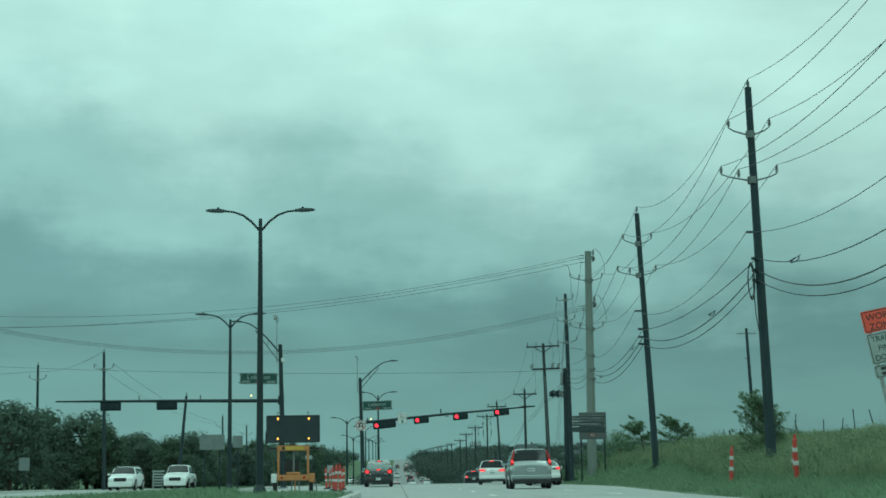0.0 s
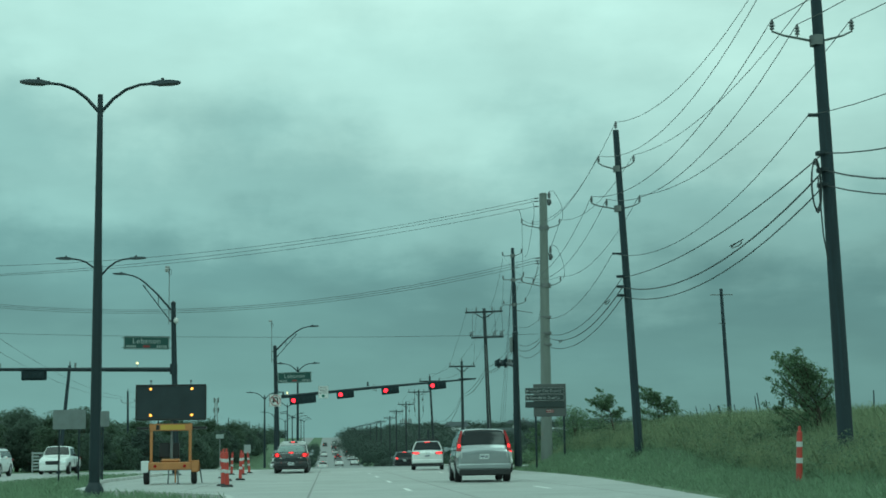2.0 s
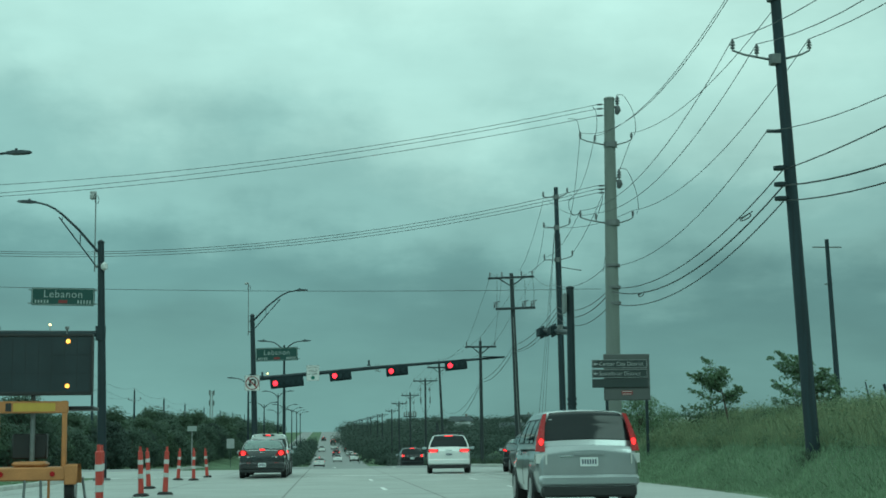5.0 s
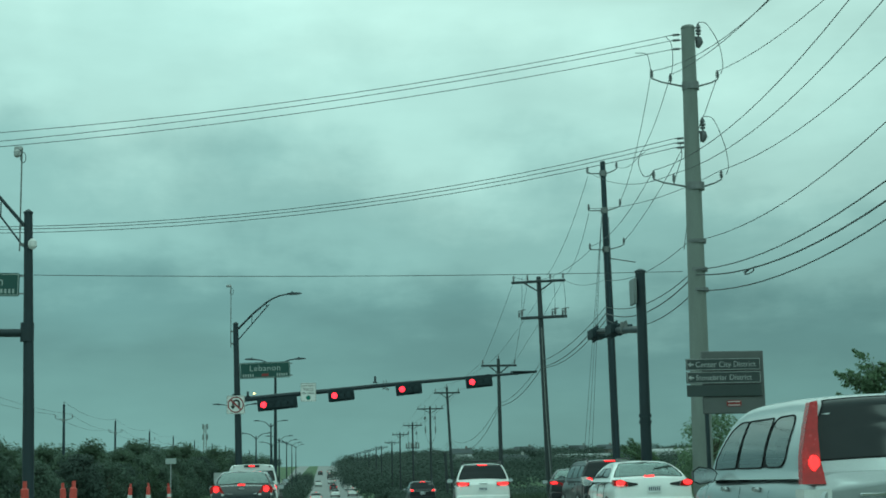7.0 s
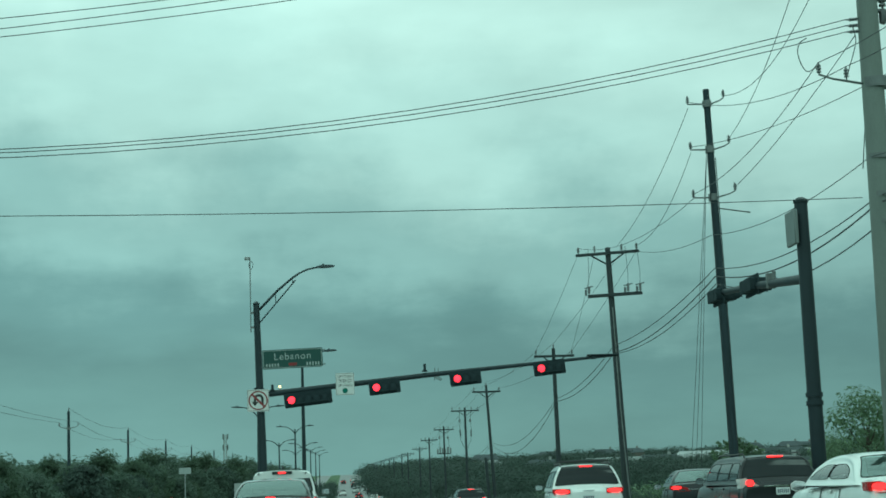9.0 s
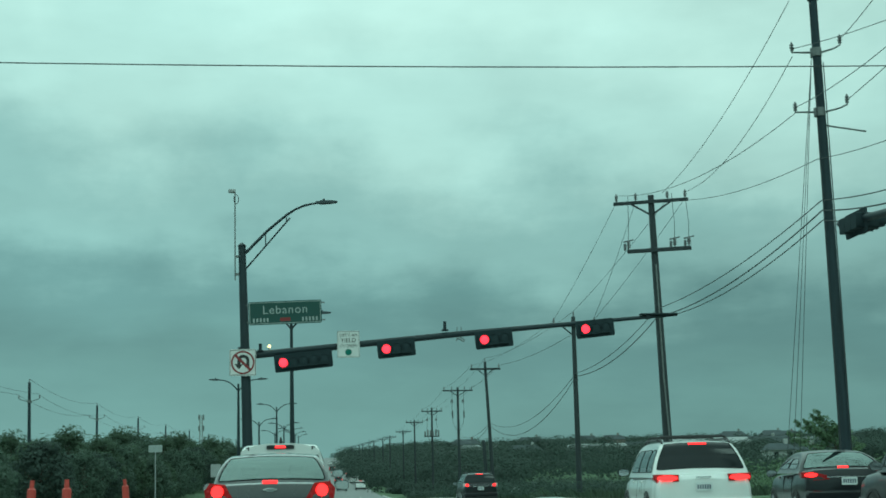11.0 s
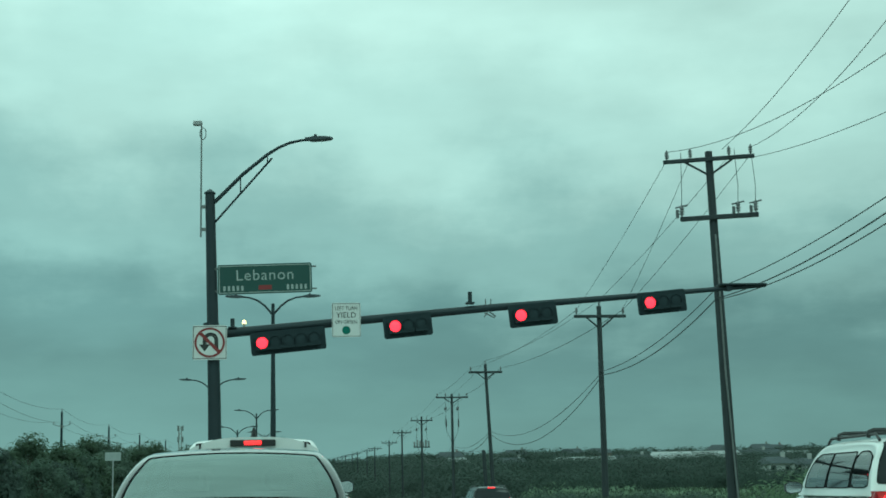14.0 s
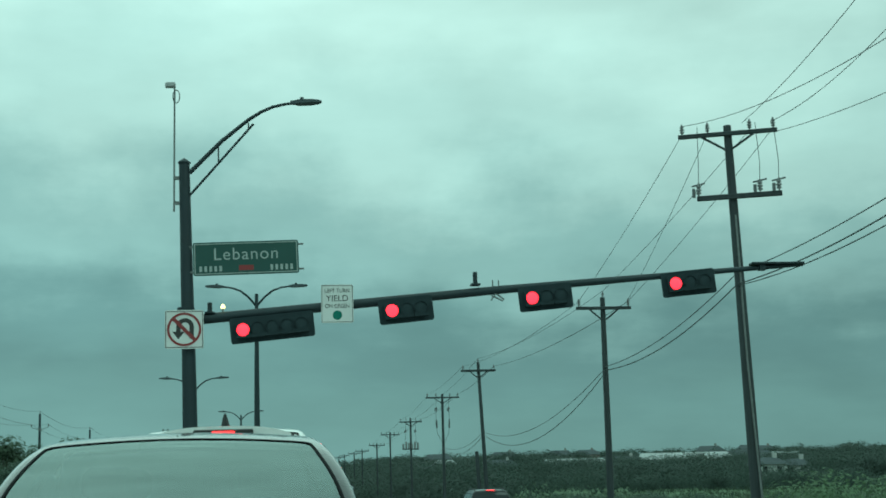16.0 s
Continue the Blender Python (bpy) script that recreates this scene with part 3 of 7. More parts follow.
# tall concrete corner pole
zc = land(12.6, 92.3)
CP = thing("concrete_pole", 12.73, 92.3, zc, "tall tapered buff concrete utility pole at the street corner", "utility pole")
bm = B()
shaft(bm, 15.42 - zc, 0.33, 0.215, lean=-0.16, n=20, wob=0.0)
part("shaft", bm, "concrete_pole", CP)
bm = B()
tube(bm, [(0, 0, 15.42 - zc), (0, 0, 15.5 - zc)], [0.235, 0.2], n=20)
part("pole_cap", bm, "concrete_pole", CP)
bracket(CP, 13.50 - zc, [(-1.25, 0.26, 1), (-0.64, 0.13, 0), (0.90, 0.24, 1)], 0.25)
bracket(CP, 10.22 - zc, [(-1.32, 0.24, 1), (-0.67, 0.12, 0), (0.87, 0.24, 1)], 0.28)
for zp in (15.42, 12.30):
    bm = B()
    box(bm, 0.18, 0.38, -0.06, 0.06, zp - 0.35 - zc, zp - 0.27 - zc, 0.01)
    insulator(bm, 0.34, 0, zp - 0.30 - zc, 1.6)
    tube(bm, [(0.30, 0, zp - 0.62 - zc), (0.36, 0, zp - 0.45 - zc), (0.34, 0, zp - 0.3 - zc)], [0.07, 0.13, 0.10], n=8)
    part("cable_termination", bm, "porcelain", CP, "dark bell-shaped cable termination")
for zt in (15.22, 15.04, 14.75, 11.8, 11.65, 11.5):
    bm = B()
    strain(bm, (-0.24, 0, zt - zc), (-3, 0, zt - 0.2 - zc), 0.8)
    part("dead_end", bm, "porcelain", CP, "dark dead-end insulator")
for zt in (8.45, 7.55, 6.9):
    bm = B()
    tube(bm, [(-0.03, 0, zt - zc - 0.06), (-0.03, 0, zt - zc + 0.06)], 0.31, n=16)
    part("band", bm, "grey_steel", CP)
def jumper(pts):
    """A slack lead that bows smoothly through points given in x, y and height."""
    p = [Vector((x, y, z - zc)) for x, y, z in pts]
    p = [p[0] * 2 - p[1]] + p + [p[-1] * 2 - p[-2]]
    line = []
    for k in range(1, len(p) - 2):
        for i in range(8):
            t = i / 8
            line.append(0.5 * (2 * p[k] + (p[k + 1] - p[k - 1]) * t + (2 * p[k - 1] - 5 * p[k] + 4 * p[k + 1] - p[k + 2]) * t * t + (3 * p[k] - p[k - 1] - 3 * p[k + 1] + p[k + 2]) * t ** 3))
    bm = B()
    tube(bm, line + [p[-2]], 0.012, n=5)
    part("jumper", bm, "wire", CP)


jumper([(0.34, -0.05, 15.62), (0.62, -0.05, 15.55), (0.98, -0.05, 14.9), (1.08, -0.05, 14.2), (1.0, -0.05, 13.9)])
jumper([(0.34, -0.05, 12.5), (0.68, -0.05, 12.4), (1.0, -0.05, 11.6), (1.1, -0.05, 10.9), (1.02, -0.05, 10.6)])
jumper([(-0.75, 0, 15.15), (-0.58, -0.05, 14.9), (-0.55, -0.05, 14.3), (-0.62, 0, 13.8)])
jumper([(-1.75, 0, 14.6), (-1.42, -0.05, 14.55), (-1.32, -0.05, 14.3), (-1.27, 0, 13.95)])
jumper([(-0.42, 0, 11.6), (-0.40, -0.05, 11.2), (-0.62, 0, 10.5)])
jumper([(-1.55, 0, 11.35), (-1.75, -0.05, 11.2), (-1.80, -0.05, 10.9), (-1.62, 0, 10.55), (-1.34, 0, 10.65)])
jumper([(0.88, 0.05, 13.75), (0.55, 0.3, 12.8), (0.2, 0.42, 11.8), (-0.1, 0.42, 9.8), (-0.42, 0.1, 8.2)])

# tall wooden pole past the corner, three bracket levels
TB, zt_ = utility_pole(13.04, 109.1, 14.67, 0.17, 0.11, "wood_pole", "tall dark wooden utility pole with three pairs of brackets", lean=0.17)
for zb in (14.15, 12.52, 10.82):
    bracket(TB, zb - zt_, [(-0.68, 0.0, 1), (0.60 + 0.06 * (14.15 - zb), 0.22, 1)], 0.13)
bm = B()
tube(bm, [(0.1, 0, 10.45 - zt_), (1.25, -0.1, 10.25 - zt_)], 0.025, n=6)
part("spacer_arm", bm, "grey_steel", TB)
for dx in (-0.18, 0.19):
    bm = B()
    tube(bm, [(dx * 0.75, -0.14, 12.2 - zt_), (dx * 0.8 + 0.06, -0.17, 6 - zt_), (dx * 0.8 + 0.1, -0.2, 0.05)], 0.016, n=5)
    part("riser_cable", bm, "wire", TB)
bm = B()
for dx in (-1.25, -1.05, -0.85):
    tube(bm, [(-0.1, 0.1, 12.4 - zt_), (dx, 1.2, 0.0)], 0.008, n=4)
part("guy_wire", bm, "wire", TB)


# crossarm poles running up the far road
def crossarm_pole(x, y, top, half, arm_drop, lower=None, lean=0.0, r=(0.17, 0.11), transformer=False, label="dark wooden pole with a timber crossarm", turn=0.0, pins=(-0.92, -0.4, 0.45, 0.92), pin_top=False):
    e, z = utility_pole(x, y, top, r[0], r[1], "wood_new", label, lean, "crossarm poles along the far road")
    za = top - arm_drop - z
    bm = B()
    box(bm, -half, half, -0.22, -0.10, za - 0.07, za + 0.07, 0.012)
    arm = part("crossarm", bm, "wood_new", e)
    for s in (-1, 1):
        bm = B()
        tube(bm, [(s * half * 0.52, -0.16, za - 0.06), (s * 0.10, -0.12, za - 0.52)], 0.042, n=5)
        part("crossarm_brace", bm, "wood_new", e)
    for dx in pins:
        bm = B()
        insulator(bm, dx * half, -0.16, za + 0.05, 1.25)
        part("insulator", bm, "porcelain", e, "dark glazed pin insulator")
    if pin_top:
        bm = B()
        insulator(bm, 0, -0.05, top - z - 0.03, 1.0)
        part("insulator", bm, "porcelain", e, "dark glazed pin insulator")
    if lower:
        zl = lower - z
        bm = B()
        box(bm, -1.08, 1.64, -0.24, -0.10, zl - 0.08, zl + 0.08, 0.012)
        part("crossarm", bm, "wood_new", e)
        for dx in (-1.02, 0.95, 1.55):
            bm = B()
            insulator(bm, dx, -0.17, zl + 0.06, 1.5)
            tube(bm, [(dx - 0.16, -0.17, zl + 0.05), (dx - 0.16, -0.17, zl + 0.34)], 0.055, n=8)
            tube(bm, [(dx - 0.22, -0.17, zl + 0.42), (dx + 0.22, -0.17, zl + 0.50)], 0.03, n=6)
            part("fuse_cutout", bm, "porcelain", e, "pole-top fuse cutout and arrester")
            bm = B()
            tube(bm, [(dx, -0.17, zl + 0.45), (dx + 0.03, -0.17, (zl + za) / 2), (dx * 0.95, -0.17, za + 0.3)], 0.011, n=4)
            part("jumper", bm, "wire", e)
    if transformer:
        # hanging switch gear: cutouts below the arm, then either a bank of small cans or long hooked leads
        for dx in (-0.62, 0.58):
            bm = B()
            insulator(bm, dx, -0.1, za - 1.35, 1.6)
            tube(bm, [(dx + 0.1, -0.1, za - 1.1), (dx - 0.12, -0.1, za - 1.0), (dx - 0.14, -0.1, za - 1.3)], 0.05, n=6)
            part("fuse_cutout", bm, "porcelain", e, "pole-top fuse cutout and arrester")
            bm = B()
            tube(bm, [(dx, -0.1, za), (dx * 1.05, -0.1, za - 1.0)], 0.012, n=4)
            tube(bm, [(dx, -0.1, za - 1.35), (dx * 1.15, -0.1, za - 2.4), (dx * 0.9, -0.1, za - 3.4), (0.1 * dx, -0.1, za - 4.4)], 0.018, n=4)
            part("jumper", bm, "wire", e)
        if transformer == "bank":
            bm = B()
            box(bm, -1.05, 0.95, -0.2, 0.2, za - 3.4, za - 3.28)
            part("platform", bm, "wood_new", e, "timber cross platform")
            for k in range(6):
                bm = B()
                cx = -0.95 + 0.36 * k
                hh = 0.55 + 0.25 * ((k * 5) % 3) / 2
                tube(bm, [(cx, -0.1, za - 3.28), (cx, -0.1, za - 3.28 + hh), (cx, -0.1, za - 3.2 + hh)], [0.12, 0.12, 0.05], n=8)
                part("capacitor_can", bm, "grey_steel", e, "grey capacitor can")
        else:
            for dx in (-0.6, 0.6):
                bm = B()
                tube(bm, [(dx, -0.1, za - 2.9), (dx, -0.1, za - 2.1)], [0.09, 0.05], n=8)
                part("arrester", bm, "porcelain", e, "dark surge arrester")
    e.rotation_euler = (0, 0, radians(turn))
    return e


HP = crossarm_pole(13.46, 132.0, 12.80, 1.6, 0.30, lower=10.40, lean=0.32, r=(0.21, 0.13), turn=-21, label="tall dark wooden pole with two crossarms and fuse cutouts")
bm = B()
tube(bm, [(0.5, -0.24, 0.0), (0.24, -0.2, 5.0), (0.12, -0.17, 9.8)], 0.035, n=6)
part("conduit", bm, "grey_steel", HP, "grey riser conduit")
crossarm_pole(13.30, 151.7, 9.66, 1.26, 0.50, lean=0.0, pins=(-0.9, 0.9), pin_top=True)
STUB = crossarm_pole(13.33, 197.0, 10.6, 1.3, 0.62, lean=0.5, pins=(-0.9, 0.9), pin_top=True)
bm = B()
box(bm, -1.3, 1.3, 0.10, 0.22, 9.98 - 0.07 - land(13.33, 197), 9.98 + 0.07 - land(13.33, 197), 0.012)
part("crossarm", bm, "wood_new", STUB)
bm = B()
tube(bm, [(-0.05, -0.1, -0.3), (-0.30, -0.1, 4.9)], [0.16, 0.14], n=10)
part("stub_pole", bm, "wood_new", STUB, "short stub pole strapped beside the old shaft")
bm = B()
tube(bm, [(0.1, 0, 4.0), (0.95, 0, 4.5)], 0.04, n=6)
part("stay_arm", bm, "grey_steel", STUB)
crossarm_pole(13.9, 229.2, 10.3, 1.6, 0.35, transformer="leads")
crossarm_pole(14.2, 271.0, 10.05, 1.4, 0.5, transformer="bank")
for k, (y, top) in enumerate(((308.6, 9.6), (349.0, 9.3), (393.8, 9.5), (440, 10.2), (490, 10.9), (545, 11.7), (600, 12.5), (660, 13.4), (720, 14.2), (790, 15.2))):
    crossarm_pole(14.2 + 0.4 * (k % 2), y, top + 0.2, 1.4, 0.4)

# lone pole behind the bank and poles across the road on the left
LONE, zl_ = utility_pole(26.55, 106.3, 11.5, 0.17, 0.10, "wood_pole", "lone dark wooden pole behind the bank", lean=0.35)
for dz, w in ((11.1, 0.75), (9.2, 0.22)):
    bm = B()
    box(bm, -w, w, -0.04, 0.04, dz - zl_ - 0.03, dz - zl_ + 0.03, 0.008)
    part("cross_bar", bm, "grey_steel", LONE)
LEFT = []
for k, (x, y, top, lean) in enumerate(((-33.9, 134.5, 11.6, 0.1), (-23.4, 112.0, 10.8, 0.2), (-17.0, 113.0, 7.3, -0.7), (-22.2, 183.0, 8.6, 0.1), (-23.4, 225.4, 8.9, 0.0),
                                       (-23.6, 262, 9.0, 0.0), (-24, 300, 9.4, 0.05), (-24.3, 345, 10.0, 0.0), (-24.5, 395, 10.7, 0.0), (-25, 450, 11.6, 0.0), (-25, 510, 12.4, 0.0), (-25, 580, 13.4, 0.0))):
    e, z = utility_pole(x, y, top, 0.16, 0.10, "wood_pole", "dark wooden utility pole among the roadside trees", lean, "poles across the road")
    LEFT.append((x, y, top))
    if k != 2:
        bracket(e, top - 1.4 - z, [(-0.75, 0.18, 1), (0.75, 0.2, 1)], 0.12)
    bm = B()
    insulator(bm, 0, 0, top - z - 0.02, 1.0)
    part("insulator", bm, "porcelain", e)


# ---------------------------------------------------------------- wires
def wire(p, q, sag, r=0.011, label="thin dark overhead power line", group="overhead wires", n=16, name="power_line"):
    bm = B()
    base = Vector(p)
    tube(bm, [v - base for v in arc_pts(p, q, sag, n)], r, n=5)
    return single(name, bm, "wire", *p, label, "wire", group)


def run(points, sag, r=0.011, label="thin dark overhead power line", name="power_line"):
    for p, q in zip(points, points[1:]):
        d = math.hypot(q[0] - p[0], q[1] - p[1])
        wire(p, q, sag * (d / 25.0) ** 2, r, label, name=name)


Y0, Y1, Y2, Y3 = 18.0, 42.8, 67.1, 92.3


def spans(points, sags, r=0.011, label="thin dark overhead power line", name="power_line"):
    for p, q, sag in zip(points, points[1:], sags):
        wire(p, q, sag, r, label, name=name)


spans([(11.9, Y0, 14.0), (11.98, Y1, 14.02), (11.98, Y2, 13.95), (12.09, Y3, 13.87)], (1.0, 1.30, 1.10))
spans([(11.06, Y0, 12.55), (11.24, Y1, 12.58), (11.24, Y2, 12.58), (11.48, Y3, 14.0)], (0.9, 1.45, 1.20))
spans([(12.58, Y0, 12.55), (12.66, Y1, 12.62), (12.66, Y2, 12.62), (13.63, Y3, 14.0)], (0.9, 0.95, 0.80))
spans([(10.84, Y0, 10.9), (10.92, Y1, 10.95), (10.92, Y2, 10.95), (11.41, Y3, 10.75)], (0.9, 1.20, 1.05))
spans([(11.44, Y0, 10.8), (11.52, Y1, 10.84), (11.52, Y2, 10.84), (12.06, Y3, 10.64)], (0.9, 1.33, 1.00))
spans([(12.70, Y0, 10.9), (12.84, Y1, 10.98), (12.84, Y2, 10.98), (13.60, Y3, 10.75)], (0.85, 0.95, 0.90))
spans([(11.6, Y0, 8.6), (11.69, Y1, 8.66), (11.69, Y2, 8.66), (12.45, Y3, 8.45), (12.9, 109.1, 9.5), (14.95, 131.5, 12.5)], (1.05, 1.10, 0.90, 0.4, 0.25))
COMM = "sagging black communication cable"
spans([(11.85, Y0, 7.8), (12.0, Y1, 7.75), (12.05, Y2, 7.7), (12.6, Y3, 7.55), (12.95, 109.1, 8.35), (13.5, 132, 7.9), (13.25, 151.7, 6.5)], (1.3, 0.5, 0.85, 0.5, 0.35, 0.45), 0.016, COMM, "communication_cable")
spans([(11.85, Y0, 7.35), (12.0, Y1, 7.35), (12.05, Y2, 7.32), (12.6, Y3, 7.4), (12.95, 109.1, 8.07), (13.5, 132, 7.55), (13.25, 151.7, 6.35)], (1.75, 0.95, 0.95, 0.6, 0.45, 0.55), 0.021, COMM, "communication_cable")
spans([(11.85, Y0, 7.0), (12.0, Y1, 7.0), (12.05, Y2, 6.95), (12.6, Y3, 6.9), (12.95, 109.1, 7.8), (13.5, 132, 7.5)], (1.7, 0.95, 0.9, 0.65, 0.5), 0.017, COMM, "communication_cable")
run([(13.25, 151.7, 6.4), (13.6, 197, 5.4), (13.9, 229, 5.2), (14.2, 271, 5.4)], 0.4, 0.016, COMM, "communication_cable")
run([(13.25, 151.7, 6.2), (13.6, 197, 5.2), (13.9, 229, 5.0), (14.2, 271, 5.2)], 0.55, 0.020, COMM, "communication_cable")
# corner pole to the three-bracket pole
for p, q, sag in (((11.48, Y3, 14.0), (13.70, 109.1, 12.85), 0.55), ((12.09, Y3, 13.87), (13.64, 109.1, 14.45), 1.0),
                  ((12.06, Y3, 10.64), (12.36, 109.1, 14.25), 0.45), ((13.60, Y3, 10.75), (12.36, 109.1, 12.62), 0.35),
                  ((11.41, Y3, 10.75), (12.36, 109.1, 10.95), 0.45), ((12.35, Y3, 11.4), (13.82, 109.1, 11.15), 0.2)):
    wire(p, q, sag)
# on to the two-armed pole, then down to the crossarm poles
wire((12.36, 109.1, 14.0), (13.9, 131.8, 12.85), 0.50)
wire((12.36, 109.1, 12.4), (14.8, 131.6, 12.85), 0.70)
wire((12.36, 109.1, 10.8), (12.05, 132.3, 12.85), 0.65)
for dx0, dx1, tail in ((-1.45, -1.14, -1.2), (-0.65, 1.12, 1.2), (0.70, 0.0, 0.0), (1.45, 1.14, 1.22)):
    run([(13.46 + dx0, 132, 12.62), (13.30 + dx1, 151.7, 9.45 if dx1 else 9.95)], 0.25, 0.010)
    run([(13.30 + dx1, 151.7, 9.45 if dx1 else 9.95), (13.33 + tail, 197, 10.3 if tail else 10.9), (13.9 + tail * 1.2, 229.2, 10.25), (14.2 + tail, 271, 9.85), (14.2 + tail, 308.6, 9.5), (14.6 + tail, 349, 9.2)], 0.13, 0.010)
# lines that cross the road at the corner pole
for z0, z1, sag, dy in ((15.22, 12.6, 2.25, 0.0), (15.04, 11.2, 1.85, -0.15), (14.75, 11.5, 1.95, 0.1)):
    wire((12.3, Y3, z0), (-40, 92.3 + dy, z1), sag, 0.011, n=30)
for z0, dy in ((11.8, 0.0), (11.65, -0.15), (11.5, 0.1)):
    wire((12.2, Y3, z0), (-40, 92.3 + dy, z0 + 2.7), 4.0 - 0.4 * (11.8 - z0), 0.011, n=30)
wire((12.2, Y3, 7.5), (-40, 92.3, 9.1), 0.60, 0.010, n=24)
FARL, zf = utility_pole(-40, 92.3, 15.2, 0.2, 0.13, "wood_pole", "dark wooden pole where the crossing lines end", 0.0, "poles across the road")
for a, b in zip(LEFT[3:], LEFT[4:]):
    for dx in (-0.75, 0.75):
        wire((a[0] + dx, a[1], a[2] - 0.95), (b[0] + dx, b[1], b[2] - 0.95), 0.6, 0.012)
    wire((a[0], a[1], a[2] + 0.25), (b[0], b[1], b[2] + 0.25), 0.6, 0.012)
for dx in (-0.75, 0.75):
    wire((-23.4 + dx, 112, 9.9), (-22.2 + dx, 183, 7.7), 1.0, 0.012)
wire((-33.9, 134.5, 11.0), (-60, 120, 11.0), 0.8, 0.014)
wire((-33.9, 134.5, 11.0), (-23.4, 112, 10.9), 0.5, 0.014)


# slack loops of cable strapped to the communication line
def slack_loop(x, y, z, s):
    bm = B()
    pts = [(0.012 * math.sin(a), s * math.cos(a), 0.075 * math.sin(a) * (0.75 - 0.25 * math.cos(a))) for a in [k * math.tau / 18 for k in range(19)]]
    tube(bm, pts, 0.017, n=5, cap=False)
    tube(bm, [(0, -s * 1.3, 0.06), (0, s * 1.3, 0.06)], 0.014, n=5)
    return single("cable_loop", bm, "wire", x, y, z, "slack loop of black cable strapped to the line", "cable loop", "slack loops on the cables")


slack_loop(12.1, 50.8, 6.72, 0.55)
slack_loop(12.06, 70.5, 7.06, 0.5)
slack_loop(12.5, 86.0, 6.6, 0.45)
slack_loop(12.0, 38.0, 7.0, 0.5)

# ---------------------------------------------------------------- signals, street lamps, signs


def signal_head(parent, x0, x1, zc, y, lit=True, slope=0.0, facing=-1):
    """A horizontal signal head with a backplate; lamps as parts. Five lamps where it is long."""
    n = 5 if x1 - x0 > 1.6 else 3
    hz = 0.30
    def zz(x):
        return zc + slope * (x - (x0 + x1) / 2)
    e = new("signal_head")
    e.parent = parent
    e.location = ((x0 + x1) / 2, y, zc)
    e.rotation_euler = (0, -math.atan(slope), 0)
    w = (x1 - x0) / 2
    bm = B()
    poly_prism(bm, round_rect(-w, w, -hz, hz, 0.06), 0.0, 0.02)
    part("backplate", bm, "signal_black", e)
    bm = B()
    step = (2 * w - 0.26) / n
    for k in range(n):
        cx = -w + 0.13 + step * (k + 0.5)
        poly_prism(bm, round_rect(cx - step / 2 + 0.002, cx + step / 2 - 0.002, -0.19, 0.19, 0.03), -0.15, 0.2)
    part("housing", bm, "signal_black", e)
    for k in range(n):
        cx = -w + 0.13 + step * (k + 0.5)
        bm = B()
        tube(bm, [(cx, -0.15, 0), (cx, -0.154, 0), (cx, -0.166, 0)], [0.146, 0.146, 0.09], n=20)
        part("lamp", bm, "signal_lit" if (k == 0 and lit) else "signal_black", e, "glowing red signal lens" if (k == 0 and lit) else "unlit signal lens")
        bm = B()
        pts = [(cx + 0.155 * math.cos(a), 0.155 * math.sin(a)) for a in [radians(-40 + 260 * i / 14) for i in range(15)]]
        inner = [(cx + 0.147 * math.cos(a), 0.147 * math.sin(a)) for a in [radians(220 - 260 * i / 14) for i in range(15)]]
        poly_prism(bm, pts + inner, -0.185, -0.15)
        part("visor", bm, "signal_black", e)
    bm = B()
    box(bm, -0.05, 0.05, 0.02, 0.10, -0.05, 0.30)
    part("clamp", bm, "grey_steel", e)
    return e


def cobra_head(parent, x, y, z, s, length=0.75):
    """A flat LED street-lamp head that points along +-x."""
    bm = B()
    pr = [(0, .05, .05), (.12, .07, .06), (.2, .15, .07), (.5, .17, .06), (.68, .13, .04), (.75, .05, .025)]
    rings = []
    for d, w, hh in pr:
        rings.append([bm.verts.new((s * d * length / 0.75, a * w, b * hh + d * 0.04)) for a, b in ((-1, -.6), (-.6, 1), (.6, 1), (1, -.6))])
    for r, q in zip(rings, rings[1:]):
        for k in range(4):
            bm.faces.new((r[k], r[(k + 1) % 4], q[(k + 1) % 4], q[k]))
    bm.faces.new(rings[0])
    bm.faces.new(rings[-1])
    tube(bm, [(s * 0.28, 0, 0.06), (s * 0.28, 0, 0.14)], 0.04, n=8)
    ob = part("lamp_head", bm, "dark_metal", parent, "flat dark street-lamp head")
    ob.location = (x, y, z)
    return ob


